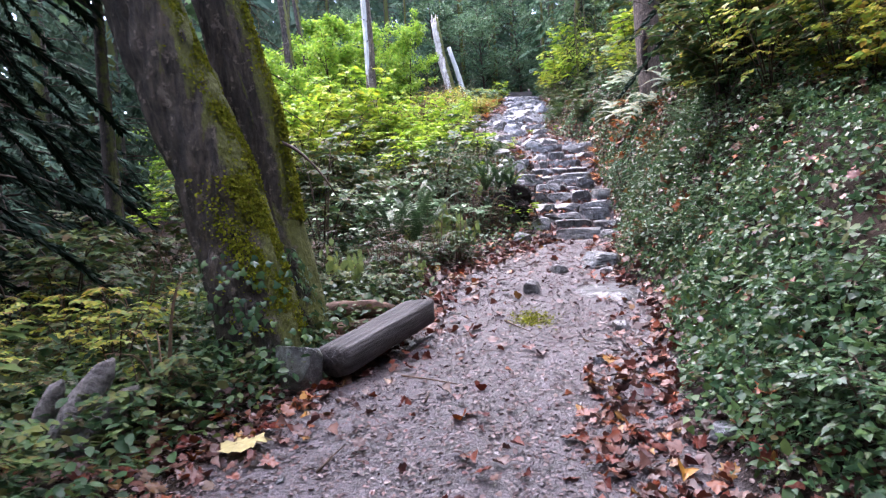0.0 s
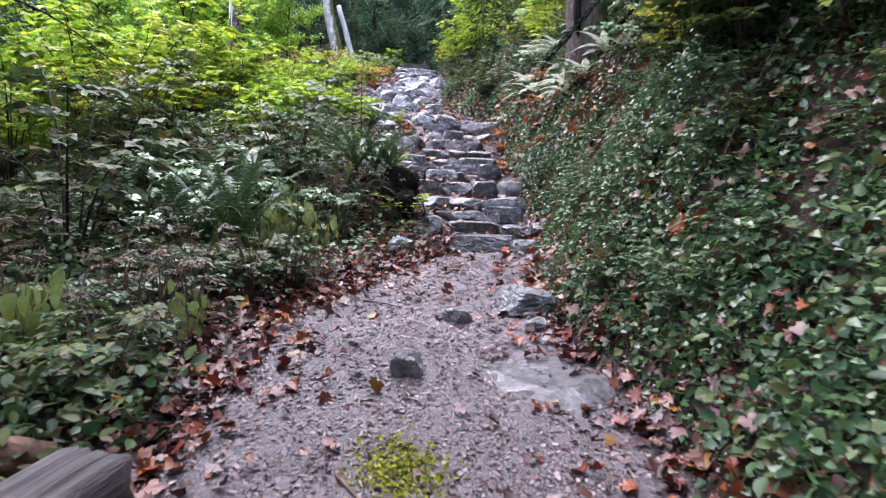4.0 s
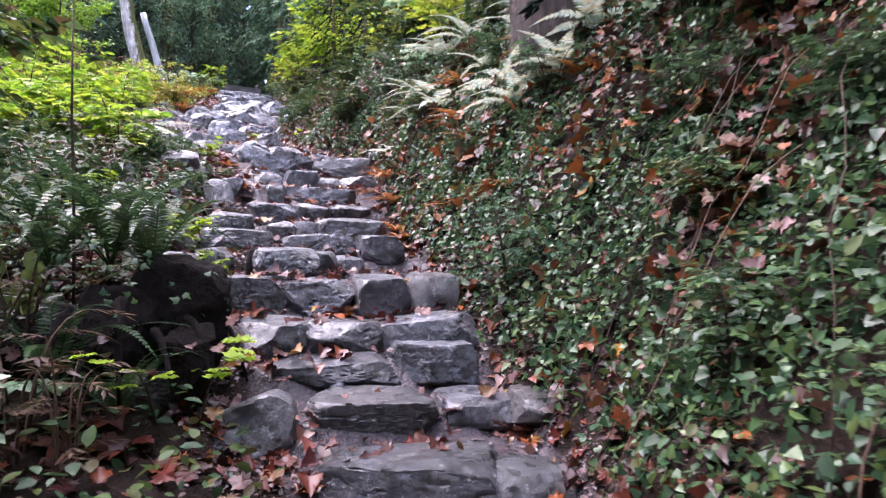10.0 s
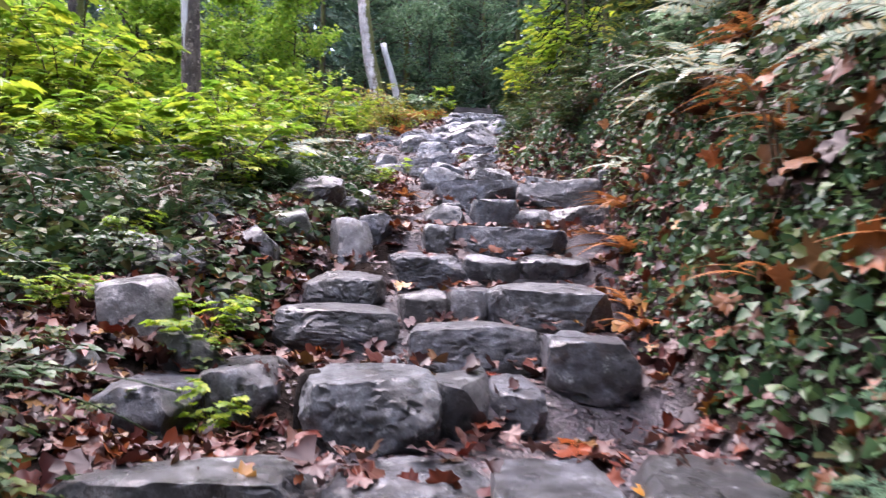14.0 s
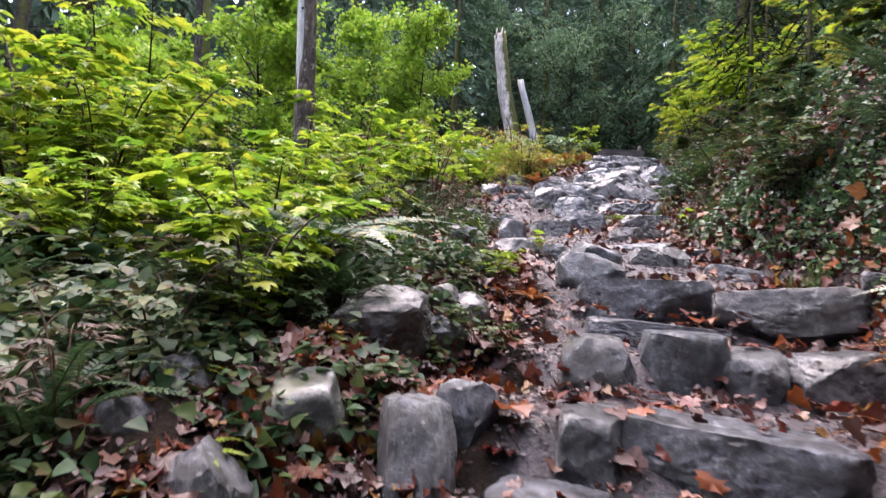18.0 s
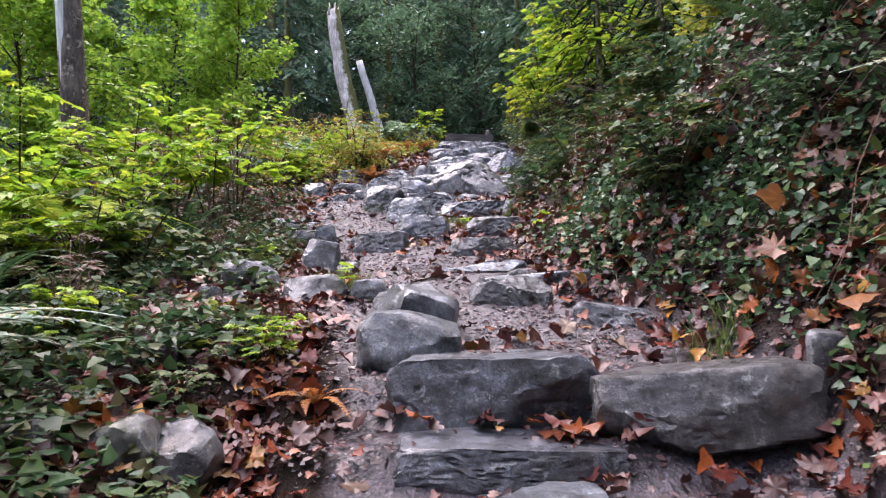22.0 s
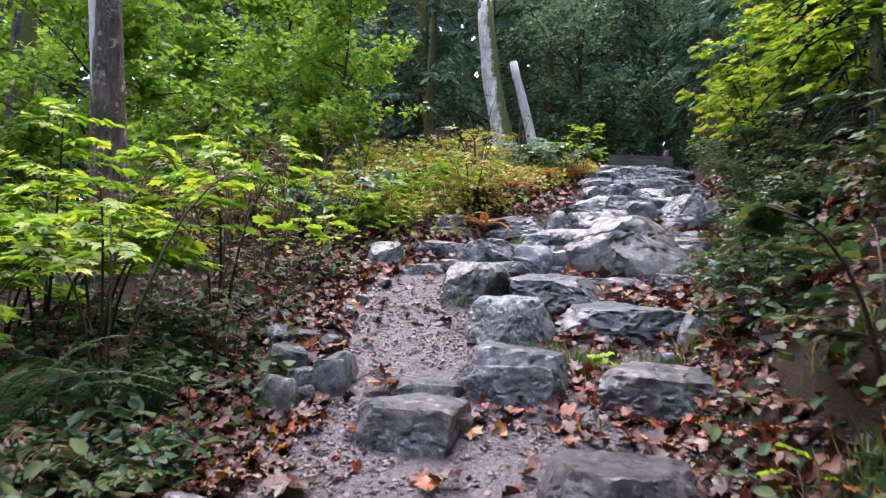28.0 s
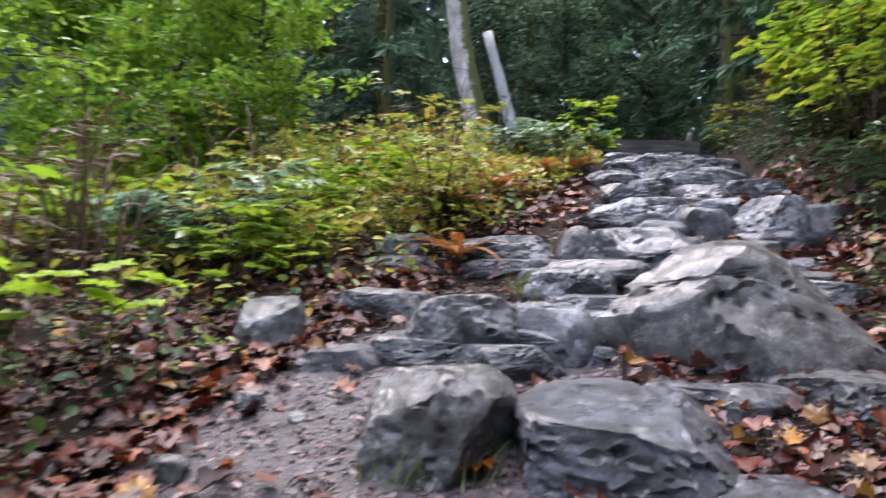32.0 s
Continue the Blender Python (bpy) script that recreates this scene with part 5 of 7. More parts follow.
for k in range(26):
    a, h0 = g.uniform(0, 6.782), g.uniform(6.48, 7.56)
    root = np.array([-3.132, 4.752, h0]) if k % 2 else np.array([-2.268, 5.4, h0 - 0.54])
    tip = root + np.array([2.484 * math.cos(a), 2.484 * math.sin(a), g.uniform(0.864, 2.376)])
    limb = part("limb", tube(bend(root, (root + tip) / 2 + np.array([0, 0, .5]), tip, 6), np.linspace(0.054, 0.009, 6), 5), BARK_MAPLE, maple)
    m = 60
    s = g.uniform(0.324, 1.08, m)[:, None]
    part("leaves", strew(MAPLE, root * (1 - s) + tip * s + g.normal(0, 0.378, (m, 3)), g.normal(0, 0.432, (m, 3)) + np.array([0, 0, 0.864]), g.uniform(0, 6.782, m), g.uniform(0.13, 0.259, m)), YELLOWING, limb)
line = np.array([(-1.24, 4.75, 0.6), (-1.34, 4.73, 0.86), (-1.48, 4.75, 1.5), (-1.62, 4.75, 2.13), (-1.85, 4.75, 2.75), (-2.06, 4.73, 3.37), (-2.38, 4.7, 4.3)])
wide_ = np.array([0.37, 0.33, 0.30, 0.29, 0.28, 0.26, 0.24])
m = 42000
h_ = 0.95 + 3.3 * g.rand(m)
a_ = np.where(h_ < 2.05, g.normal(-0.5, 0.5, m), g.normal(-0.05, 0.30, m))
keep = g.rand(m) < np.where(h_ < 1.25, 0.25, np.where(h_ < 2.1, 0.9, 0.6)) * (0.55 + 0.5 * np.sin(h_ * 9 + 5 * a_))
h_, a_ = h_[keep], a_[keep]
cx_, cy_, wr_ = (np.interp(h_, line[:, 2], v) for v in (line[:, 0], line[:, 1], wide_))
n_ = np.stack([np.cos(a_), np.sin(a_), np.full(len(h_), 0.28)], 1)
part("moss", strew(OVAL, np.stack([cx_ + wr_ * 1.03 * np.cos(a_), cy_ + wr_ * 1.03 * np.sin(a_), h_], 1), n_ + g.normal(0, 0.55, n_.shape), g.uniform(0, 6.28, len(h_)), g.uniform(0.012, 0.032, len(h_))), MOSS, maple, "thick yellow green moss")
m = 4200
h_ = 1.75 + 2.6 * g.rand(m) ** 1.6
a_ = g.normal(0.05, 0.32, m)
cx_, wr_ = np.interp(h_, [0.97, 1.79, 2.61, 3.16, 3.73, 4.86], [-1.21, -1.35, -1.447, -1.588, -1.717, -1.944]), np.interp(h_, [0.97, 1.79, 2.61, 3.73, 4.86], [0.27, 0.227, 0.216, 0.194, 0.173])
n_ = np.stack([np.cos(a_), np.sin(a_), np.full(m, 0.28)], 1)
part("moss", strew(OVAL, np.stack([cx_ + wr_ * 1.03 * np.cos(a_), 5.28 + wr_ * 1.03 * np.sin(a_), h_], 1), n_ + g.normal(0, 0.55, (m, 3)), g.uniform(0, 6.28, m), g.uniform(0.016, 0.04, m)), MOSS, maple, "thick yellow green moss")
m = 300
h_ = g.uniform(0.594, 1.458, m) ** 1.08
a_ = g.uniform(-2.808, 0.648, m)
xc = np.interp(h_, [0.54, 0.864, 1.501], [-1.242, -1.296, -1.436])
rad = np.interp(h_, [0.54, 0.864, 1.501], [0.454, 0.389, 0.324]) + g.uniform(0, 0.086, m)
N_ = np.stack([np.cos(a_), np.sin(a_), np.full(m, 0.324)], 1)
part("ivy_leaves", strew(IVY_LEAF, np.stack([xc + rad * np.cos(a_), 4.774 + rad * np.sin(a_), h_], 1), N_ + g.normal(0, 0.324, (m, 3)), g.uniform(0, 6.782, m), g.uniform(0.035, 0.07, m)), IVY, maple)

# ---- the split log and rotten wood at its foot ----
log = tagged(new("split_log"), "short weathered grey split log beside the trail", "log")
n = 22
a, b = np.array([-0.81, 4.42, 0.77]), np.array([-0.215, 5.45, 0.96])
way = unit(b - a)
side = unit(np.cross(way, np.array([-0.12, 0.0, 1.0])))
rise = np.cross(side, way)
prof = np.array([(-0.16, 0.05), (-0.13, 0.085), (-0.07, 0.083), (-0.065, 0.066), (-0.058, 0.084), (0.0, 0.086), (0.004, 0.070), (0.012, 0.086), (0.08, 0.08), (0.085, 0.064), (0.092, 0.08), (0.15, 0.07), (0.165, 0.05), (0.155, -0.05), (0.12, -0.14), (0.02, -0.17), (-0.1, -0.14), (-0.15, -0.04)])
prof = prof * 0.88
k_ = len(prof)
rows_ = []
for s in np.linspace(0, 1, n):
    wob = 1 + 0.025 * np.sin(7 * s + np.arange(k_) * 1.9) * (0.4 + 0.6 * s) - (0.12 if s in (0.0, 1.0) else 0)
    rows_.append(a + (b - a) * s + way * 0.02 * np.sin(np.arange(k_) * 2.3)[:, None] * (s > 0.95) + (prof[:, :1] * wob[:, None]) * side + (prof[:, 1:] * wob[:, None]) * rise)
V = np.concatenate(rows_ + [a[None], b[None]])
i, j = np.meshgrid(np.arange(n - 1), np.arange(k_), indexing="ij")
p, q = (i * k_ + j).ravel(), (i * k_ + (j + 1) % k_).ravel()
e0 = np.arange(k_)
F = np.concatenate([np.stack([p, q, q + k_], 1), np.stack([p, q + k_, p + k_], 1), np.stack([np.full(k_, n * k_), (e0 + 1) % k_, e0], 1), np.stack([np.full(k_, n * k_ + 1), (n - 1) * k_ + e0, (n - 1) * k_ + (e0 + 1) % k_], 1)])
axes = np.stack([way, side, rise])
body = part("log_body", ((V - a) @ axes.T, F[:, ::-1]), WOOD_OLD, log)
body.matrix_world = Matrix.Translation(Vector(a)) @ Matrix(axes.T.tolist()).to_4x4()
for k, (a, b, c, r) in enumerate((((-1.102, 5.454, 0.95), (-0.81, 5.53, 1.004), (-0.454, 5.724, 0.907), 0.076), ((-1.026, 5.346, 0.799), (-0.756, 5.454, 0.821), (-0.486, 5.508, 0.778), 0.097), ((-1.08, 5.13, 0.756), (-0.864, 5.076, 0.778), (-0.67, 4.99, 0.734), 0.076))):
    ob = part("rotten_wood", tube(bend(a, b, c, 9), r * np.array([0.648, 0.972, 1, 1.134, 1, 1.026, 1, 0.864, 0.432]), 9, 0.27, k), WOOD_ROT, None, "", True)
    tagged(ob, "crumbling reddish brown rotten log piece", "log", "rotten wood pieces")
stub = tagged(new("broken_stub"), "broken grey wooden stub splintered above the ground", "stump")
stub.matrix_world = pose(-2.06, 3.36, float(lay(-2.06, 3.36)) + 0.04, 0, 22, 10)
for k, (x, y, w, h, lean) in enumerate(((0.0, 0.0, 0.085, 0.54, 8), (0.12, -0.05, 0.065, 0.46, 16), (-0.11, 0.03, 0.06, 0.34, -4), (0.05, 0.09, 0.06, 0.40, 4))):
    v, f = tube([(0, 0, -0.12), (0.01, 0, h * 0.5), (0.03, 0.01, h * 0.86), (0.05, 0.015, h)], [w, w * 0.95, w * 0.7, w * 0.12], 9, 0.22, k)
    v[:, 1] *= 0.35
    part("splinter", (v, f), WOOD_GREY, stub).matrix_local = pose(x, y, 0, 0, lean, 14 * k)

# ---- trees by the trail ----
def trunk_tree(name, label, x, y, lean_x, lean_y, height, r0, r1, bark, seed, sides=16, knobs=0.086, deep=0.324):
    base = tagged(new(name), label, "tree")
    z = float(lay(x, y))
    s = np.linspace(0, 1, 12)
    line = np.stack([x + lean_x * s + 0.054 * np.sin(5 * s + seed), y + lean_y * s, z - deep + (height + deep) * s], 1)
    rad = r0 + (r1 - r0) * s + r0 * 0.486 * np.exp(-s * 14)
    part("trunk", tube(line, rad, sides, knobs, seed), bark, base, "", True)
    return base, line


bank_tree, _ = trunk_tree("bank_tree", "dark mossy trunk standing on the ivy bank", 4.40, 13.05, -0.3, 0.1, 9.5, 0.30, 0.18, BARK_DARK, 3, 22, 0.086, 0.95)
base_z = float(lay(4.40, 13.05))
part("bark_flap", tube([(4.12, 12.87, base_z + 0.1), (4.07, 12.85, base_z + 0.4), (4.07, 12.85, base_z + 0.75), (4.12, 12.87, base_z + 1.0)], [0.02, 0.06, 0.05, 0.02], 8, 0.2, 4), BLACK_WOOD_SHADE, bank_tree)
m = 420
h_ = g.uniform(0, 4.5, m)
a_ = g.uniform(-1.6, 0.6, m)
part("ivy_leaves", strew(IVY_LEAF, np.stack([4.38 - 0.03 * h_ + 0.36 * np.cos(a_), 13.05 + 0.36 * np.sin(a_), base_z + h_], 1), np.stack([np.cos(a_), np.sin(a_), np.full(m, .4)], 1) + g.normal(0, .35, (m, 3)), g.uniform(0, 6.28, m), g.uniform(0.06, 0.13, m)), IVY, bank_tree)
dead, line = trunk_tree("snag", "tall bare bleached dead trunk with dark lower bark", -2.30, 23.95, 0.05, -1.5, 8.1, 0.17, 0.113, SNAG_WOOD, 6, 14, 0.054)
# Bark, shifted to the camera's right to darken the trunk's shaded side.
part("bark_sleeve", tube(line[:9] + np.array([0.052, -0.016, 0]) * np.array([0.0, 0.1, 0.2, 0.5, 0.9, 1.15, 1.3, 1.3, 1.3])[:, None], np.array([0.29, 0.205, 0.187, 0.168, 0.145, 0.13, 0.12, 0.112, 0.09]), 14, 0.1, 6), SNAG_BARK, dead, "dark bark on the foot, shifted right to darken that side", True)
# Black plugs stand in for the shade inside knot holes.
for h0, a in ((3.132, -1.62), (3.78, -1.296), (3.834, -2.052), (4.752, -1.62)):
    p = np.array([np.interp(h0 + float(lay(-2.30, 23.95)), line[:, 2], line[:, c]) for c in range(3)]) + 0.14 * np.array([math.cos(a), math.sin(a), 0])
    part("knot_hole", tube([p, p + 0.022 * np.array([math.cos(a), math.sin(a), 0])], [0.024, 0.019], 8), BLACK_WOOD_SHADE, dead)
top_snag, line = trunk_tree("snag", "broken off mossy dead trunk leaning a little", 0.98, 33.1, -0.80, 0, 11.85 - float(lay(0.98, 33.1)), 0.265, 0.19, SNAG_MOSS, 8, 14, 0.108)
for k in range(5):
    p = line[-1] + 0.14 * np.array([math.cos(1.3 * k), math.sin(1.3 * k), 0])
    part("splinter", tube([p - np.array([0, 0, 0.15]), p + np.array([0.01, 0, 0.06]), p + np.array([0.0, 0.01, 0.12 + 0.09 * (k % 3)])], [0.07, 0.05, 0.008], 6), SNAG_MOSS, top_snag)
trunk_tree("snag", "short thin white dead trunk", 1.62, 33.9, -0.72, 0, 10.65 - float(lay(1.62, 33.9)), 0.15, 0.10, SNAG_WOOD, 12, 10, 0.086)
for x, y, lx, r, s in ((-5.292, 25.488, -0.648, 0.194, 1), (-4.752, 27.216, -1.296, 0.13, 2), (-8.856, 24.192, 0.108, 0.173, 3), (-7.128, 31.32, 0.54, 0.216, 4)):
    trunk_tree("mossy_trunk", "slender moss covered trunk in the woods", x, y, lx, 0.324, 11, r, r * 0.54, BARK_MAPLE if s < 3 else BARK_DARK, s)

over = tagged(new("bare_tree"), "thin dark leafless tree with drooping twiggy branches", "tree")
z0 = float(lay(-4.2, 12.3))
over_line = bend((-4.2, 12.3, z0 - 0.2), (-4.1, 12.4, z0 + 3.5), (-3.7, 12.6, z0 + 6.5), 14)
part("trunk", tube(over_line, np.linspace(0.07, 0.03, 14), 9, 0.08, 3), BARK_DARK, over, "", True)
for k in range(9):
    root = over_line[6 + k % 7]
    tip = np.array([-2.2 - 0.25 * k, 12.9 + 0.25 * math.sin(2.1 * k), root[2] - 0.9 + 0.25 * (k % 4)])
    way_ = bend(root, (root + tip) / 2 + np.array([0, 0, 0.55]), tip, 9)
    bough = part("branch", tube(way_, np.linspace(0.022, 0.005, 9), 6, 0.1, k), BARK_DARK, over)
    for q in range(7):
        p = way_[2 + q]
        part("twig", tube(bend(p, p + g.normal(0, 0.12, 3), p + np.array([0.2, 0.0, -0.22]) + g.normal(0, 0.18, 3), 5), np.linspace(0.006, 0.0015, 5), 4), TWIG, bough)
pole = part("bare_sapling", tube([(0.87, 11.97, float(lay(0.87, 11.97)) - 0.1), (0.875, 11.97, 2.4), (0.865, 11.97, 3.0), (0.872, 11.975, 3.55)], [0.009, 0.008, 0.007, 0.004], 6, 0.1, 2), TWIG)
tagged(pole, "single thin bare upright sapling stem", "sapling")

# ---- stump with its hollow's shade in the colour, and stake by the steps ----
stump = tagged(new("stump"), "rotten root stump blackened for its shaded hollow, overgrown with ferns and dead leaves", "stump")
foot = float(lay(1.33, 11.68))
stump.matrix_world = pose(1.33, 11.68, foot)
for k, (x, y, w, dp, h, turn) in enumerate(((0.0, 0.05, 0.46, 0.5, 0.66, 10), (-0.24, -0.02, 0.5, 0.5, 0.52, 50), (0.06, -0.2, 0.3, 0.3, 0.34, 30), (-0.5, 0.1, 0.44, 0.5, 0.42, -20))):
    body = part("rotten_body", rock_shape(w, dp, h, 2.1, 900 + k), BLACK_WOOD_SHADE, stump, "", True)
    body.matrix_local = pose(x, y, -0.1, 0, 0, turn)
for k in range(7):
    a = -2.7 + 2.2 * k / 6 + g.normal(0, 0.1)
    r0, h0 = 0.2 + 0.1 * g.rand(), 0.15 + 0.2 * g.rand()
    x0 = -0.2 + 0.25 * math.cos(a) * 1.4
    part("root", tube(bend((x0, 0.24 * math.sin(a), h0), (x0 + 0.12 * math.cos(a), 0.42 * math.sin(a), h0 * 0.9), (x0 + 0.2 * math.cos(a) + g.normal(0, 0.05), 0.5 * math.sin(a), -0.06), 7), np.linspace(0.014 + 0.02 * g.rand(), 0.006, 7), 6, 0.2, k), BLACK_WOOD_SHADE, stump)
m = 80
a_, h_ = g.uniform(-3.1, 0.2, m), g.uniform(0.3, 0.62, m)
part("ivy_leaves", strew(IVY_LEAF, np.stack([-0.2 + 0.44 * np.cos(a_), 0.32 * np.sin(a_), h_], 1) + g.normal(0, 0.05, (m, 3)), np.stack([np.cos(a_), np.sin(a_), np.full(m, .6)], 1) + g.normal(0, .4, (m, 3)), g.uniform(0, 6.28, m), g.uniform(0.022, 0.045, m)), IVY, stump)
m = 36
part("dead_leaves", strew(CURLED, np.stack([g.uniform(-0.7, 0.25, m), g.uniform(-0.45, 0.2, m), g.uniform(0.02, 0.25, m)], 1), g.normal(0, 0.6, (m, 3)) + np.array([0, -0.5, 0.8]), g.uniform(0, 6.28, m), g.uniform(0.035, 0.07, m)), LITTER, stump)
stake = part("stake", tube([(0, 0, -0.108), (0, 0, 0.108), (0.011, 0, 0.194), (0.011, 0, 0.221)], [0.054, 0.052, 0.05, 0.022], 10, 0.086, 2), BLACK_WOOD_SHADE)
stake.matrix_world = pose(1.879, 13.025, float(lay(1.879, 13.025)))
tagged(stake, "short charred wooden stake between the steps", "stake")

# ---- timber step at the top ----
timber = tagged(new("timber_step"), "grey weathered timber laid across the top of the trail", "timber")
bm = bmesh.new()
bmesh.ops.create_cube(bm, size=1)
bmesh.ops.scale(bm, vec=(1.102, 0.13, 0.281), verts=bm.verts)
bmesh.ops.bevel(bm, geom=bm.edges[:], offset=0.016, segments=2, affect="EDGES")
me = bpy.data.meshes.new("beam")
bm.to_mesh(me)
bm.free()
me.materials.append(WOOD_STEP)
beam = new("beam", me)
beam.parent = timber
beam.matrix_world = pose(3.715, 29.376, 7.16, 0, 3, -4)
part("post", tube([(4.169, 29.506, 6.696), (4.169, 29.506, 7.387), (4.169, 29.506, 7.43)], [0.054, 0.054, 0.032], 8), WOOD_STEP, timber)

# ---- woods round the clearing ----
# The first two are added right of the trail to shade the bank.
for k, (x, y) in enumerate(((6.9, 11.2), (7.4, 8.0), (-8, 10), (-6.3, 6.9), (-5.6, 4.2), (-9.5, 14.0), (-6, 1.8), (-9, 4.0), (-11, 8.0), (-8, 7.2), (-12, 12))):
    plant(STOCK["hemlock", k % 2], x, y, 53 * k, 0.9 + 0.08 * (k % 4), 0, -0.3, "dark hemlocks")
# Firs behind and beside the path are added out of view to block sky.
WOODS_AND_BLOCKERS = ((-13, 19), (-12, 25), (-9.5, 31), (-5.4, 35.5), (-2.4, 37), (0.6, 38.5), (-8.5, 38.5), (3.4, 39.5), (-3.8, 41), (7, 38.5), (10, 34), (12, 28), (-14, 33), (2.0, 43), (13, 20), (11, 14),
         (12, 7.5), (10, 1), (7.5, -6), (-5, -6), (1, -11), (-15, 29), (-17, 22), (5.4, 45), (-7.5, 45), (14, 41), (-16, 13), (-1, 47), (5, -9), (-19, 27), (-12, 36), (-16, 36), (-6.5, 33), (-11, 41), (8.5, 42), (-20, 16), (-4.5, 44), (11.5, 45), (-13, 22), (-11, 28.5), (-9, 35), (-15, 25.5), (-17, 31), (4, -6), (-4, -5), (0.5, -8), (9.5, 4), (10, 10.5), (10.5, 17), (10, 23))
for k, (x, y) in enumerate(WOODS_AND_BLOCKERS):
    plant(STOCK["fir", k % 2], x, y, 47 * k, (0.55 if y > 29 else 0.9) + 0.09 * (k % 5), 0, -0.1, "forest edge conifers")
for k, (x, y, s) in enumerate(((3.3, 35.5, 0.9), (-1.3, 33.8, 1.0), (5.6, 33.5, 0.85), (7.6, 31.5, 0.9), (-7.3, 20.5, 0.8), (1.6, 36.5, 1.1), (-3.4, 36.0, 1.0))):
    plant(STOCK["cedar", k % 2], x, y, 61 * k, s, 0, -0.1, "young conifers")
for k, (x, y, s) in enumerate(((-5.6, 23.0, 0.8), (-4.0, 25.5, 0.95), (-1.0, 27.0, 0.72), (-2.6, 28.0, 0.9), (-7.3, 26.6, 1.0), (-5.0, 29.6, 1.05), (-8.2, 22.1, 0.85), (-5.8, 19.0, 0.55))):
    plant(STOCK["alder", k % 2], x, y, 77 * k, s, 0, -0.05, "young broadleaf trees")
for k, (x, y, s) in enumerate(((2.6, 34.6, 0.8), (4.6, 35.4, 0.9), (6.7, 30.0, 0.75), (8.0, 26.4, 0.8), (7.8, 19.7, 0.7), (8.1, 14.6, 0.8), (7.1, 9.7, 0.75), (6.0, 5.8, 0.6), (9.2, 22.7, 0.9), (-3.8, 33, 0.9), (0.0, 36.2, 1.0))):
    plant(STOCK["dusk", k % 2], x, y, 83 * k, s, 0, -0.05, "dark broadleaf trees")
# Maples added out of view to keep sky light off the lower trail.
for k, (x, y, s) in enumerate(((7.2, -3.0, 1.0), (-5.6, 11.4, 0.8), (0.6, -7.0, 1.1), (7.4, 7.0, 0.9), (3.6, -8.5, 1.0))):
    plant(STOCK["blocker", k % 2], x, y, 67 * k, s, 0, -0.1, "tall maples over the lower trail")
# The ring is also closed in the unseen rear to cut low sky light.
m = 80000
a_, dist, h_ = g.uniform(-3.14, 3.14, m), g.uniform(36, 58, m), 27 * g.uniform(0, 1, m)
x_, y_ = 2 + dist * np.sin(a_), 10 + dist * np.cos(a_)
far = part("far_woods", strew(SPRAY, np.stack([x_, y_, lay(x_, y_) + h_], 1), np.stack([-np.sin(a_), -np.cos(a_), np.full(m, 0.6)], 1) + g.normal(0, 0.3, (m, 3)), g.normal(-1.57, 0.7, m), g.uniform(1.2, 3.0, m)), NEEDLES)
tagged(far, "distant dark wall of conifer branches", "forest", kind="stuff")

# ---- bushes and ferns ----
SPOTS = ((-2.0, 3.2, 0.55), (1.15, 10.75, 0.7), (0.45, 10.1, 0.75), (-0.2, 9.35, 0.75), (1.25, 11.7, 0.55), (-1.4, 4.9, 0.85), (-0.5, 5.1, 0.9), (1.5, 16.3, 0.5))
sow(("brown", "bare", "bramble", "droop", "bare", "ivybush"), 44, -2.6, 1.75, 6.4, 12.6, 1, lambda r, l, x, y: 0.3 < l < 1.7 and clear(x, y, SPOTS), 0.55, 0.9, "low bushes beside the lower trail")
sow(("pale", "pale", "bramble", "pale", "bare"), 34, -2.6, 1.3, 10.4, 12.7, 12, lambda r, l, x, y: (1.5 if y > 11.7 else 0.55) < l < 3.2 and clear(x, y, SPOTS), 0.7, 1.05, "pale bushes beside the trail")
sow(("bramble", "brown", "tall", "brown", "bare", "bare"), 34, -4.5, 0.9, 6.6, 14.0, 11, lambda r, l, x, y: 1.5 < l < 4.4 and clear(x, y, SPOTS), 0.75, 1.2, "bushes beside the lower trail")
sow(("fern", "brown", "ivybush", "brown"), 30, -1.6, 1.9, 12.8, 19.4, 21, lambda r, l, x, y: 0.75 < l < 1.9 and clear(x, y, SPOTS), 0.45, 0.75, "dark low bushes beside the steps")
sow(("bright", "bramble", "lime", "bramble", "bright", "fern"), 54, -3.8, 1.65, 13.4, 21.0, 2, lambda r, l, x, y: 0.95 < l < 4.8 and clear(x, y, SPOTS), 0.6, 1.15, "bushes beside the steps")
sow(("brown", "fern", "bare", "ivybush", "brown", "bare"), 44, -1.5, 2.0, 18.6, 23.2, 3, lambda r, l, x, y: 0.35 < l < 2.4, 0.35, 0.62, "withered weeds beside the upper trail")
sow(("yellow", "bare", "brown", "lime", "fern", "bare", "bramble", "pale", "brown"), 30, -0.8, 3.3, 23.6, 32.0, 32, lambda r, l, x, y: 0.15 < l < 2.8, 0.35, 1.0, "low bushes of the clearing")
sow(("bright", "yellow", "bare", "lime", "brown", "bramble"), 54, -4.0, 1.5, 22.0, 32.0, 33, lambda r, l, x, y: 2.2 < l < 5.2, 0.4, 1.0, "bushes of the clearing")
sow(("bare", "lime", "brown", "tall", "bramble", "fern", "yellow"), 36, -5.4, -1.0, 0.8, 7.0, 4, lambda r, l, x, y: 0.5 < l < 4 and clear(x, y, SPOTS), 0.55, 1.0, "bushes under the maple")
sow(("yellow", "bright", "tall", "bright"), 30, -8.0, -2.0, 15.0, 30.0, 5, lambda r, l, x, y: l > 3.6, 0.9, 1.5, "bushes of the clearing")
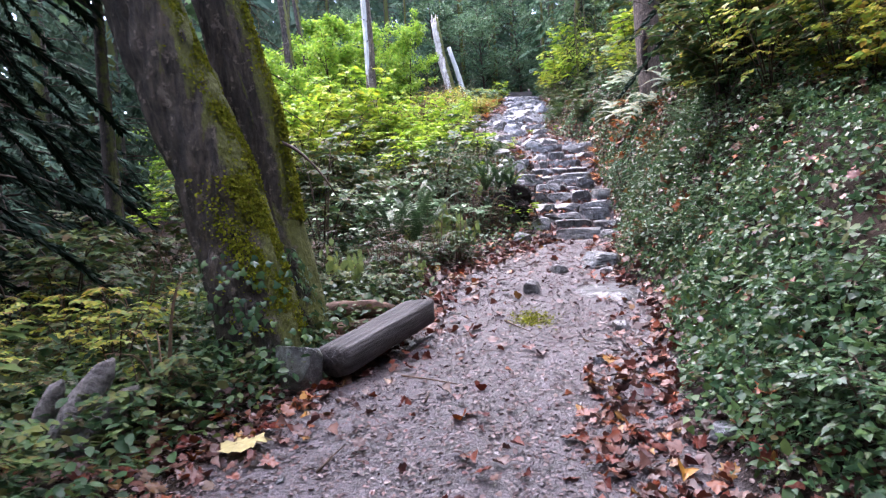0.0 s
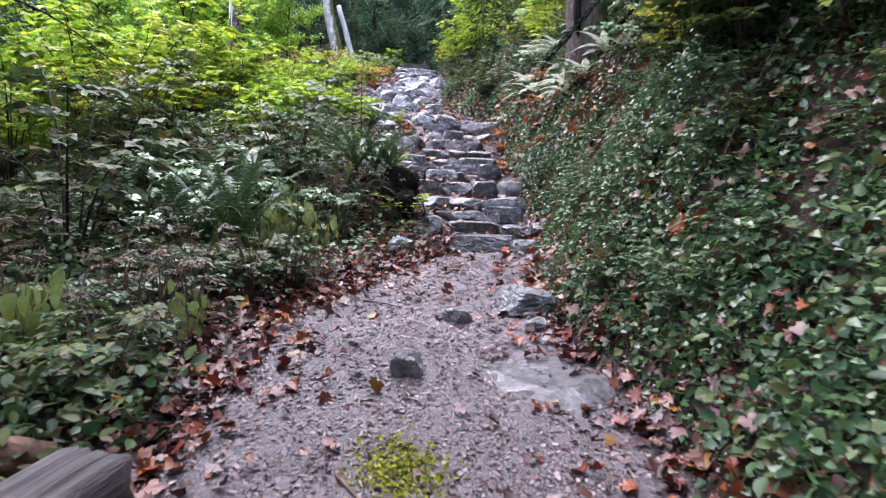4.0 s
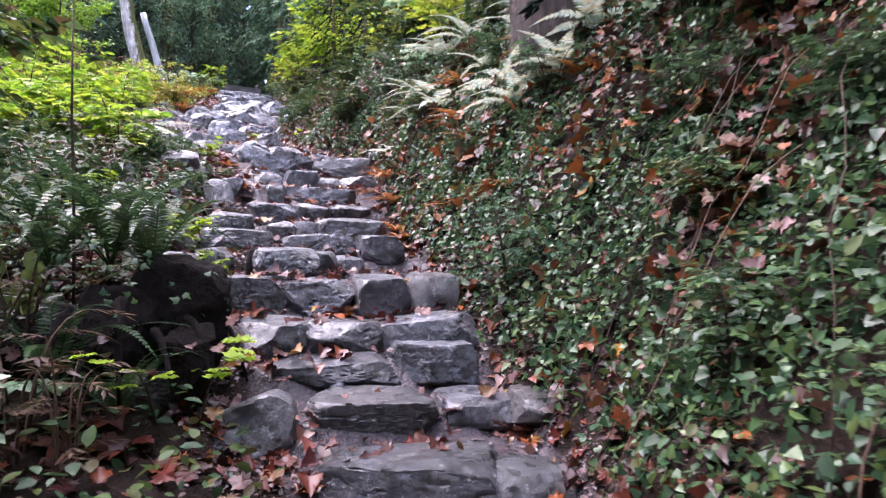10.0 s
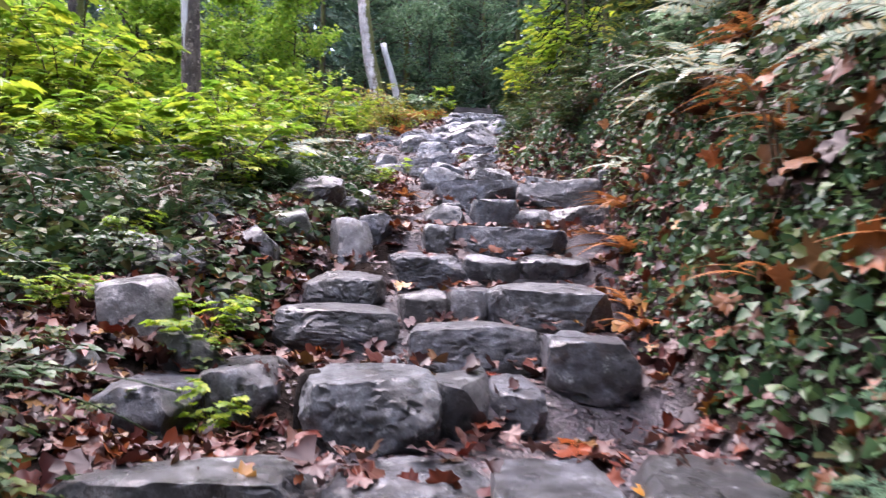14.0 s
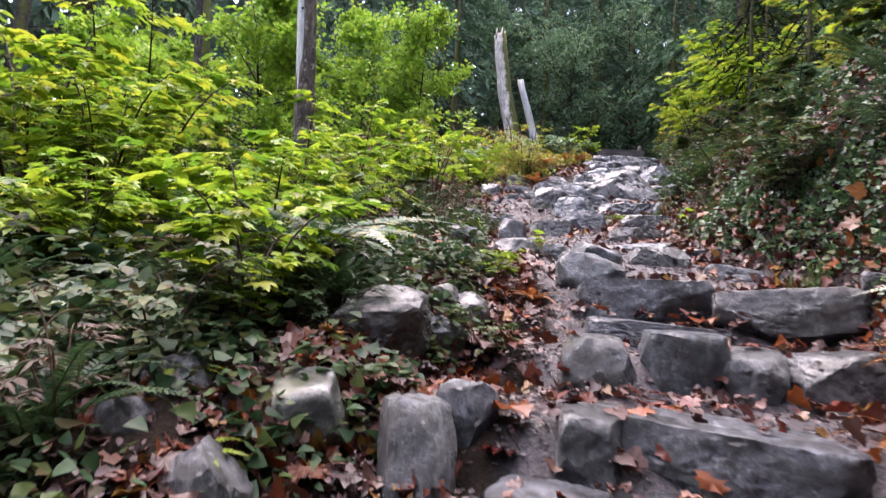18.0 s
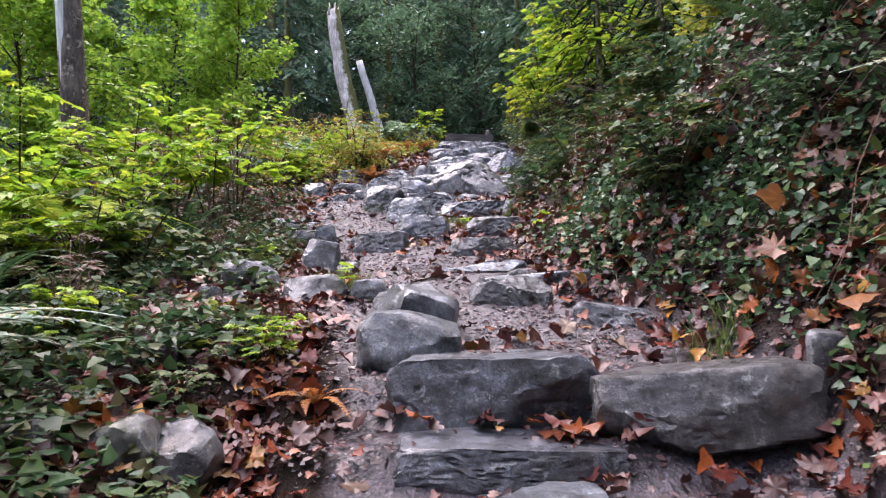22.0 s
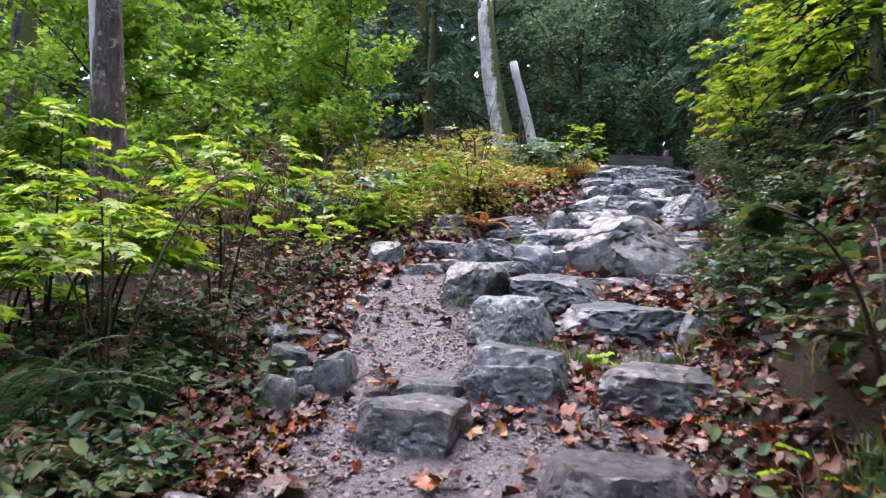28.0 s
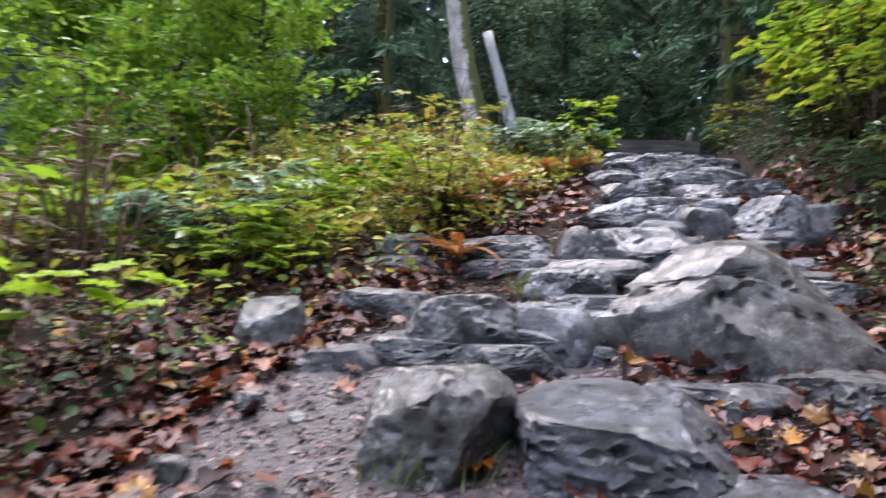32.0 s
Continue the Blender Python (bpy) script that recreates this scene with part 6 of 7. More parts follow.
sow(("ivybush",), 30, 1.2, 6.5, 1.0, 8.0, 6, lambda r, l, x, y: 0.3 < r < 3.0 and not (3.0 < y < 6.0 and 0.8 < r < 1.6), 0.6, 1.1, "ivy and brambles on the bank")
sow(("ivybush", "ivybush", "brown", "ivybush", "bramble"), 44, 1.2, 6.5, 8.0, 18.5, 61, lambda r, l, x, y: 0.3 < r < (1.4 if 9 < y < 14 else 3.0), 0.5, 0.9, "ivy on the bank")
sow(("tall", "bramble", "yellow", "tall", "gold"), 36, 2.0, 7.5, 3.0, 20.0, 7, lambda r, l, x, y: 1.7 < r < 4.4 and not 9.5 < y < 14.5, 0.8, 1.3, "bushes on the bank")
sow(("pale", "silver", "yellow"), 16, 3.0, 6.5, 14.2, 17.0, 71, lambda r, l, x, y: 0.5 < r < 2.2, 0.5, 0.9, "pale plants on the bank")
sow(("ivybush", "brown", "ivybush", "bramble"), 46, 3.0, 6.0, 17.4, 31.0, 8, lambda r, l, x, y: 0.3 < r < 1.5, 0.6, 1.0, "low bushes on the upper bank")
sow(("ivybush", "bramble", "ivybush"), 14, 3.2, 5.6, 21.4, 28.0, 81, lambda r, l, x, y: 0.05 < r < 0.8, 0.4, 0.7, "dark low plants at the foot of the bank")
sow(("tall", "yellow", "pale", "bright", "yellow"), 24, 3.0, 8, 17.4, 31.0, 18, lambda r, l, x, y: (1.3 if y < 20 else 2.2) < r < 4, 0.8, 1.3, "bushes on the upper bank")
sow(("fern",), 8, 2.6, 5.4, 12.8, 19.0, 9, lambda r, l, x, y: 0.9 < r < 2.4, 0.7, 1.05, "ferns on the bank")
plant(STOCK["great", 0], -0.35, 9.45, 20, 1.12, 0, 0.05)
plant(STOCK["great", 0], -0.75, 9.75, 80, 0.95, 0, 0.02)
for x, y, s in ((-1.2, 6.4, 0.7), (0.35, 10.6, 0.7), (0.85, 11.5, 0.8), (1.1, 11.3, 0.55), (0.75, 16.2, 0.9), (-0.3, 15.3, 0.95)):
    plant(STOCK["fern", 0], x, y, 37 * s * 10, s, 0, 0.0)
for k, (x, y, s) in enumerate(((1.05, 11.80, 0.95), (1.22, 11.72, 0.8), (0.8, 11.75, 0.9))):
    plant(STOCK["fern", k], x, y, 230 + 60 * k, s, 0, 0.40, "ferns on the stump")
tree = sapling("small green conifer sapling on the ivy bank", 0.62, 3, NEEDLES_LIGHT)
tree.matrix_world = pose(3.22, 11.75, float(lay(3.22, 11.75)), 0, -14, 20)
for k, (x, y, s) in enumerate(((0.2, 20.8, 0.85), (0.6, 21.4, 0.8), (-0.35, 21.0, 0.85), (-1.0, 20.3, 0.85), (-0.5, 19.5, 0.8), (0.15, 19.9, 0.65))):
    plant(STOCK["young", k % 3], x, y, 97 * y, s, 0, 0, "young vine maples")
for k, (x, y, s) in enumerate(((-3.2, 17.3, 1.35), (-2.3, 17.8, 1.15), (-3.9, 16.4, 1.3), (-1.9, 18.7, 1.1), (-2.9, 19.3, 1.25), (-1.3, 17.4, 0.85), (-3.0, 15.2, 1.05), (-4.6, 18.2, 1.5), (-3.6, 20.6, 1.2), (-2.2, 16.2, 0.9), (-4.4, 14.6, 1.1))):
    plant(STOCK["gold" if k % 3 == 0 else "maple", k % 3], x, y, 97 * y, s, 0, 0, "tall bushes of the clearing")
for k, (x, y, s) in enumerate(((5.0, 23.3, 0.72), (5.2, 24.2, 0.65), (5.3, 25.6, 0.7), (5.9, 22.9, 0.75), (6.0, 20.4, 0.75))):
    plant(STOCK["gold" if k % 2 else "maple", k % 3], x, y, 91 * y, s, 0, 0, "vine maples on the upper bank")
sow(("yellow", "bramble", "pale", "yellow"), 18, 3.2, 6.5, 15.5, 21.5, 72, lambda r, l, x, y: 0.7 < r < 2.4, 0.55, 0.85, "yellowing bushes on the bank")
sow(("yellow", "bright", "bare", "lime", "bramble"), 16, -3.4, -1.5, 3.0, 5.4, 73, lambda r, l, x, y: l > 0.6 and clear(x, y, SPOTS), 0.6, 0.85, "bushes under the maple")
sow(("yellow", "tall", "pale", "yellow", "bramble"), 24, 2.4, 6.0, 5.0, 12.0, 74, lambda r, l, x, y: 1.1 < r < 2.7 and not (10.5 < y and r < 1.5), 0.6, 1.0, "leafy bushes on the bank")
for x, y, s in ((5.0, 17.0, 0.7), (4.7, 15.9, 0.55), (5.5, 26.8, 0.9), (6.2, 28.4, 1.0), (5.2, 28.2, 0.7)):
    plant(STOCK["gold" if y < 20 else "maple", int(10 * y) % 3], x, y, 91 * y, s, 0, 0, "vine maples on the upper bank")
for k, (x, y, s) in enumerate(((4.75, 25.6, 0.72), (4.95, 26.5, 0.8))):
    plant(STOCK["maple" if k else "gold", k], x, y, 40 + 91 * k, s, -12, 0.05, "vine maples on the upper bank")
for k, (x, y, s) in enumerate(((3.35, 4.6, 0.75), (3.4, 5.6, 0.8), (3.3, 6.6, 0.75), (3.5, 7.6, 0.8), (3.6, 3.6, 0.8))):
    plant(STOCK["tall" if k % 2 else "yellow", k % 3], x, y, 71 * y, s if k % 2 else 1.1 * s, -14, 0.1, "bushes overhanging the lower bank")
for k, (x, y, s) in enumerate(((-0.6, 22.6, 1.3), (-0.2, 22.9, 1.4), (0.1, 23.4, 1.2), (-0.9, 23.2, 1.5), (-0.4, 23.6, 1.4), (0.35, 22.4, 1.0), (0.5, 24.2, 1.1), (-1.3, 22.8, 1.4), (1.2, 27.5, 1.2), (0.6, 28.4, 1.3), (1.6, 29.2, 1.2))):
    plant(STOCK["brown" if k % 2 else "bare", k % 3], x, y, 59 * k, s, 0, 0, "withered stems")
plant(STOCK["young", 1], 0.72, 20.25, 200, 0.72, 0, 0, "young vine maples")
sow(("ivybush", "ivybush", "ivybush", "bramble"), 16, 1.2, 4.5, 5.5, 10.0, 75, lambda r, l, x, y: 0.2 < r < 1.3, 0.4, 0.62, "low leafy bushes at the foot of the bank")
sow(("yellow", "pale", "bramble", "ivybush", "bare"), 30, 3.6, 7.0, 25.0, 31.5, 76, lambda r, l, x, y: 0.25 < r < 2.6, 0.5, 0.85, "bushes on the upper bank")
sow(("fern", "bramble", "tall", "fern"), 18, -7.0, -3.0, 7.0, 12.5, 77, lambda r, l, x, y: l > 2.6, 0.8, 1.2, "dark undergrowth of the woods")
plant(STOCK["young", 2], 2.75, 28.0, 30, 0.55, 0, 0, "young vine maples")
for x, y, s in ((1.85, 24.3, 0.9), (1.6, 25.2, 1.0), (1.95, 25.8, 0.9), (2.3, 26.8, 0.8), (2.6, 27.6, 0.8)):
    plant(STOCK["rust", 0], x, y, 50 * y, s, 0, 0.08)
plant(STOCK["lime", 1], 0.35, 18.75, 140, 1.0, 0, 0.25)
plant(STOCK["lime", 2], 0.0, 18.2, 40, 1.0, 0, 0.2)
plant(STOCK["silver", 1], 0.95, 16.45, 120, 1.1, 0, 0.2)
plant(STOCK["cedar", 0], 6.4, 29.0, 40, 1.1, 0, -0.1, "young conifers")
for k, (x, y, s) in enumerate(((0.75, 23.6, 0.55), (0.5, 23.9, 0.6), (0.95, 23.9, 0.5), (1.3, 24.6, 0.5), (0.9, 24.9, 0.6), (1.7, 25.4, 0.5), (1.2, 25.6, 0.6), (0.3, 24.5, 0.6))):
    plant(STOCK["yellow" if k % 2 else "bright", k % 3], x, y, 97 * y, s, 0, 0, "bushes of the clearing")
for x, y, s in ((0.7, 22.6, 0.6), (0.9, 21.6, 0.55), (0.85, 20.9, 0.5)):
    plant(STOCK["brown", int(10 * s) % 3], x, y, 97 * y, s)
for x, y, s in ((4.1, 12.5, 0.8), (3.95, 12.95, 0.75), (4.35, 12.45, 0.8), (4.05, 13.3, 0.8)):
    plant(STOCK["silver", 2], x, y, 67 * y, s, 14)
sow(("ivybush", "ivybush", "fern", "bramble"), 24, -0.6, 2.0, 15.8, 22.0, 15, lambda r, l, x, y: 0.35 < l < 1.5, 0.3, 0.5, "low green plants among the rocks")
sow(("fern", "brown", "ivybush"), 10, 0.1, 1.5, 14.3, 16.2, 16, lambda r, l, x, y: 0.55 < l < 1.4, 0.5, 0.7, "dark low bushes beside the steps")
sow(("bright", "bramble", "bright", "lime"), 20, -0.2, 2.0, 12.8, 19.5, 14, lambda r, l, x, y: 0.05 < l < 1.1, 0.2, 0.38, "seedlings among the rocks")
for k, (x, y, s) in enumerate(((3.95, 14.5, 0.9), (4.15, 15.2, 1.0), (4.3, 16.0, 0.9), (4.5, 14.9, 1.05), (4.6, 15.7, 1.0), (4.2, 13.9, 0.7), (4.8, 16.6, 1.0), (3.8, 15.6, 0.6), (4.4, 13.5, 0.8), (4.7, 14.1, 0.9), (4.9, 15.2, 0.9))):
    plant(STOCK["silver", k % 3], x, y, 71 * y, s, 12, 0.05, "pale ferns on the bank")
for k, (x, y, s) in enumerate(((-0.24, 10.0, 0.8), (-0.05, 10.15, 1.0), (0.15, 10.3, 0.9), (-0.5, 9.9, 0.8), (0.4, 9.95, 0.8))):
    plant(STOCK["droop", k % 3], x, y, 71 * k, s, 0, 0, "drooping weeds")
for k, (x, y, s) in enumerate(((0.43, 11.0, 0.9), (0.6, 10.7, 0.8), (0.75, 11.1, 0.9), (0.3, 10.4, 0.8), (0.95, 10.95, 0.7), (0.2, 11.4, 1.0), (0.55, 11.6, 1.0), (-0.3, 30.4, 1.6), (0.2, 30.8, 1.7), (0.6, 31.3, 1.6), (-0.9, 29.7, 1.4), (-0.5, 25.2, 1.5), (-0.9, 24.4, 1.5), (-0.1, 24.9, 1.3), (-1.4, 25.0, 1.6), (0.1, 23.2, 1.2))):
    plant(STOCK["bare" if k % 2 else "brown", k % 3], x, y, 59 * k, s, 0, 0, "withered stems")
# Shade-coloured hemlocks, the last two filling a dark hollow in the bank.
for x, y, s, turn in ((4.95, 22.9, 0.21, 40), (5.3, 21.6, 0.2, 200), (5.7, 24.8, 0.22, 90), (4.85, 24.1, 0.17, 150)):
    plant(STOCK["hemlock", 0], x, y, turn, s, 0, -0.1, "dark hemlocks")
for x, y, s in ((3.38, 14.25, 0.7), (3.5, 14.7, 0.75), (3.3, 13.9, 0.55), (3.6, 15.1, 0.6), (2.1, 17.0, 0.5), (2.05, 18.7, 0.45), (3.75, 13.4, 0.7), (3.45, 13.0, 0.6), (3.9, 14.0, 0.8), (4.15, 14.4, 0.8), (3.7, 15.6, 0.7), (4.3, 13.2, 0.8), (3.55, 12.4, 0.5), (3.42, 15.3, 0.5), (4.1, 12.3, 0.7)):
    plant(STOCK["rust", 0], x, y, 50 * y, s)
def sprig(x, y, rise, reach, turn, leaves, size, seed):
    """A thin seedling with a few broad flat leaves on long stalks."""
    g = np.random.RandomState(seed)
    base = tagged(new("maple_seedling"), "thin maple seedling with a few broad green leaves", "seedling", "maple seedlings")
    base.matrix_world = pose(x, y, float(lay(x, y)), 0, 0, turn)
    stem = bend((0, 0, -0.05), (reach * 0.2, 0, rise * 0.9), (reach, 0, rise), 8)
    part("stem", tube(stem, np.linspace(0.005, 0.002, 8), 5), TWIG, base)
    for k in range(leaves):
        p = stem[min(7, 3 + k * 5 // leaves)]
        q = p + np.array([g.uniform(-0.06, 0.12), g.uniform(-0.14, 0.14), g.uniform(0.0, 0.05)])
        part("stalk", tube(bend(p, (p + q) / 2 + np.array([0, 0, 0.02]), q, 4), [0.002, 0.0018, 0.0016, 0.0014], 4), TWIG, base)
        part("leaf", strew(MAPLE, q[None], np.array([[g.normal(0, 0.2), g.normal(0, 0.2), 1.0]]), np.array([g.uniform(0, 6.28)]), np.array([size * g.uniform(0.8, 1.2)])), BRIGHT, base)


for k, (x, y, rise, reach, turn, leaves, size) in enumerate(((0.55, 22.6, 0.35, 0.5, -10, 8, 0.13), (0.2, 22.3, 0.5, 0.55, 0, 9, 0.14), (0.75, 23.3, 0.3, 0.4, 20, 6, 0.11), (1.3, 12.25, 0.16, 0.2, -60, 3, 0.1), (1.42, 11.35, 0.35, 0.3, -50, 8, 0.1), (1.25, 11.3, 0.3, 0.3, -120, 6, 0.09), (1.95, 18.3, 0.2, 0.1, 0, 4, 0.08), (3.55, 19.6, 0.15, 0.1, 90, 4, 0.08), (3.1, 21.1, 0.14, 0.1, 90, 5, 0.07))):
    sprig(x, y, rise, reach, turn, leaves, size, 400 + k)
for ob in STOCK.values():
    for o in (*ob.children_recursive, ob):
        bpy.data.objects.remove(o)

# ---- ground cover ----
x, y, gg = beside(190000, 4, 0.0, 2.5, -1.0, 19.5, 21)
ok = (off_trail(x, y)[0] > 0.22 * gg.rand(len(x))) & ((wave(x + 5, y, 1.9) + gg.normal(0, 0.25, len(x)) > np.where(y < 8, -0.5, -0.4)) | ((y < 8) & (off_trail(x, y)[0] < 0.5))) & ~((off_trail(x, y)[0] > 1.2) & (y > 9) & (y < 14.5) & (gg.rand(len(x)) < 0.5)) & ~((off_trail(x, y)[0] > 0.85) & (y < 7.5) & (gg.rand(len(x)) < 0.6))
x, y, gg = x[ok], y[ok], gg
patch("ivy_cover", "dense carpet of small glossy ivy leaves on the bank", "ivy", IVY_SMALL, IVY, x, y, 0.01 + 0.2 * gg.rand(len(x)) * (0.3 + 0.7 * (wave(x, y, 1.6) > -0.1)), 0.036, 1, 0.65, 0.45, 0.5)
x, y, gg = beside(34000, 4, 0.05, 3.8, 0.0, 31.0, 22)
ok = (gg.rand(len(x)) < np.where((y < 14.5) & (off_trail(x, y)[0] > 0.9), 0.4, np.where((y > 17) & (y < 24), 0.55, 1)))
x, y = x[ok], y[ok]
patch("bank_leaves", "mixed green leaves of low plants on the bank", "undergrowth", OVAL, COVER, x, y, gg.uniform(0.02, 0.3, len(x)), 0.052, 2, 0.45, 0.55)
x, y, gg = beside(52000, 3, 0.05, 1.7, 0.0, 31.0, 23)
ok = ~((y > 12.4) & (y < 18.2) & (off_trail(x, y)[1] < 0.95)) & (off_trail(x, y)[1] > 0.3 * gg.rand(len(x))) & (gg.rand(len(x)) < np.where((y > 6.6) & (y < 12.4), 0.2, np.where((y > 17) & (y < 24), 0.22, 1)))
x, y = x[ok], y[ok]
high = y > 23.0 + gg.normal(0, 0.5, len(x))
few = gg.rand(len(x)) < np.where(high & (wave(x + 2, y, 1.7) < 0.1), 0.4, 1)
x, y, high = x[few], y[few], high[few]
patch("undergrowth_leaves", "tangle of low green leaves beside the trail", "undergrowth", OVAL, COVER, x[~high], y[~high], 0.01 + 0.28 * gg.rand((~high).sum()), 0.058, 3, 0.45, 0.8)
patch("meadow_leaves", "yellowing green low growth beside the rocky crest", "undergrowth", OVAL, MEADOW, x[high], y[high], (0.03 + 0.28 * gg.rand(high.sum())) * (0.45 + 0.6 * smooth(-0.7, 0.8, wave(x[high], y[high], 1.3))), 0.062, 3, 0.45, 0.8)
x, y, gg = beside(21000, 3, 0.15, 1.9, 13.6, 21.4, 29)
ok = (wave(x + 3, y, 2.6) + gg.normal(0, 0.3, len(x)) > np.where(off_trail(x, y)[1] < 0.7, 0.25, -0.35))
x, y = x[ok], y[ok]
patch("low_leaves", "small dark green leaves creeping over fallen leaves", "undergrowth", IVY_SMALL, COVER, x, y, 0.02 + 0.14 * gg.rand(len(x)), 0.05, 13, 0.45, 0.7)
x, y, gg = beside(46000, 3, 1.6, 5.5, 0.0, 31.0, 24)
ok = gg.rand(len(x)) < np.where((y > 19.5) & (y < 24), 0.35, 1)
x, y = x[ok], y[ok]
high = y > 22.5 + gg.normal(0, 0.8, len(x))
few = gg.rand(len(x)) < np.where(high & (wave(x + 2, y, 1.4) < 0.1), 0.4, 1)
x, y, high = x[few], y[few], high[few]
patch("undergrowth_leaves", "tangle of low green leaves in the clearing", "undergrowth", OVAL, COVER, x[~high], y[~high], 0.01 + 0.4 * gg.rand((~high).sum()), 0.075, 3, 0.45, 0.8)
patch("meadow_leaves", "yellowing green growth all over the clearing", "undergrowth", OVAL, MEADOW, x[high], y[high], (0.04 + 0.6 * gg.rand(high.sum())) * (0.4 + 0.8 * smooth(-0.7, 0.8, wave(x[high], y[high], 1.1))), 0.08, 4, 0.45, 0.8)

x, y, gg = beside(8500, 4, 0.12, 2.6, 5.0, 22.0, 35)
ok = ((wave(x + 5, y, 1.9) + gg.normal(0, 0.3, len(x)) < 0.05) | (gg.rand(len(x)) < 0.18)) & (gg.rand(len(x)) < np.where(y < 9.5, 0.35, 1))
x, y = x[ok], y[ok]
for k, shape in enumerate((LOW, CURLED, LOW_FOLDED)):
    patch("caught_leaves", "brown and orange dead leaves caught in the ivy bank", "leaf litter", shape, CAUGHT, x[k::3], y[k::3], gg.uniform(0.01, 0.16, len(x[k::3])), 0.052, 60 + k, 0.5, 0.4)

x, y, gg = beside(5200, 4, 0.05, 2.2, 9.2, 17.5, 36)
ok = wave(x + 11, y, 2.3) + gg.normal(0, 0.15, len(x)) > 0.55
x, y = x[ok], y[ok]
for k, shape in enumerate((CURLED, LOW)):
    patch("caught_leaves", "heap of rusty orange leaves caught in the ivy bank", "leaf litter", shape, CAUGHT, x[k::2], y[k::2], gg.uniform(0.08, 0.22, len(x[k::2])), 0.085, 66 + k, 0.5, 0.4)

# ---- fallen leaves ----
x, y, gg = area(150000, -2.7, 5.4, 0.5, 27.0, 31)
r, l = off_trail(x, y)
e = np.maximum(r, l)
want = np.where(e < -0.4, 0.025, np.where(e < -0.1, 0.10, np.where(e < 0.35, 0.55, np.where(e < 1.2, 0.2, 0.07)))) + np.where((l > -0.25) & (l < 1.0) & (y > 12.3) & (y < 19.5), np.where(y < 17.2, 0.9, np.where(l < 0.4, 0.5, 0.15)), 0) + np.where((l > -0.1) & (l < 1.3) & (y > 19) & (y < 24), np.where(l < 0.35, 0.25, 0.3), 0) + np.where((r > 0.3) & (r < 2.4) & (y > 8) & (y < 20), 0.05, 0) + np.where((r > -1.0) & (r < 0.3) & (y > 20.5) & (y < 25), 0.3, 0)
want = np.where((e < -0.1) & (y > 10.8) & (y < 17.6), 0.13, want)
want = np.where((y < 4.6) & (r > -0.55) & (r < 0.3), 0.4, want)
want = np.where((y < 20) & (r > 0.3), 0.4 * want, want)
want = np.where(((y > 21) & (r > 0.25)) | ((y < 15) & (r > 1.1)), 0.04, want)
want = np.where((l > 0.6) & (y > 14.2) & (y < 19.5), 0.15, want)
want = np.where((y > 19) & (y < 23.4) & (x - along(y, 1) < 0.0) & (l < -0.06), 0.03, want)
ok = gg.rand(len(x)) < want
x, y, r = x[ok], y[ok], r[ok]
lift = gg.uniform(0.006, 0.045, len(x)) + np.where(r > 0.4, 0.10, 0) * gg.rand(len(x)) + np.where((e[ok] < -0.1) & (y > 10.8) & (y < 17.6), 0.03, 0)
for k, shape in enumerate((LOW, CURLED, LOW_FOLDED)):
    patch("leaf_litter", "wet red and brown fallen maple leaves", "leaf litter", shape, LITTER, x[k::3], y[k::3], lift[k::3], 0.056, 40 + k, 0.36, 0.4, 0.6)
x, y, gg = area(84000, -2.2, 4.8, 0.8, 26.0, 32)
r, l = off_trail(x, y)
ok = (np.maximum(r, l) < 0.4) | ((l > 0) & (l < 1.1) & (y > 12))
x, y = x[ok], y[ok]
patch("leaf_scraps", "trodden brown leaf scraps on the trail", "leaf litter", OVAL, FALLEN_BROWN, x, y, np.where(l[ok] > 0, gg.uniform(0.01, 0.06, len(x)), gg.uniform(0.002, 0.010, len(x))), 0.025, 5, 0.3, 0.4, 0.7)
x, y, gg = area(62000, -2.0, 4.6, 0.8, 24.0, 33)
r, l = off_trail(x, y)
ok = np.maximum(r, l) < 0.2
x, y = x[ok], y[ok]
patch("trail_gravel", "small grey stones trodden into the trail", "gravel", GRIT, PEBBLE, x, y, gg.uniform(-0.006, 0.002, len(x)), 0.0075, 6, 0.3, 0.8, 0.8)

x, y, gg = area(230000, -1.7, 4.4, 0.8, 24.0, 34)
r, l = off_trail(x, y)
ok = np.maximum(r, l) < 0.15 + 0.15 * gg.rand(len(x))
x, y = x[ok], y[ok]
patch("trail_chips", "fine brown and grey chips trodden into the trail", "gravel", SHARD, CHIPS, x, y, gg.uniform(0.0, 0.006, len(x)), 0.013, 9, 0.22, 0.5, 0.75)

# ---- grass, twigs and small stones ----
for k, (x0, y0) in enumerate(((2.95, 21.3), (3.3, 21.25), (3.55, 21.4), (2.7, 21.35), (2.1, 22.2), (3.95, 20.3), (3.7, 19.6), (2.35, 23.9), (3.6, 24.2), (3.8, 17.2), (1.75, 17.6), (2.0, 18.6))):
    m = 150
    x, y = x0 + g.normal(0, 0.09, m), y0 + g.normal(0, 0.05, m)
    tuft = part("grass_tuft", strew(BLADE, np.stack([x, y, lay(x, y) - 0.01], 1), np.stack([g.normal(0, 1, m), g.normal(0, 1, m), np.full(m, 0.35)], 1), np.full(m, 1.57) + g.normal(0, 0.3, m), g.uniform(0.07, 0.17, m)), GRASS)
    tagged(tuft, "tuft of thin green grass between rocks", "grass", "grass tufts", "stuff")
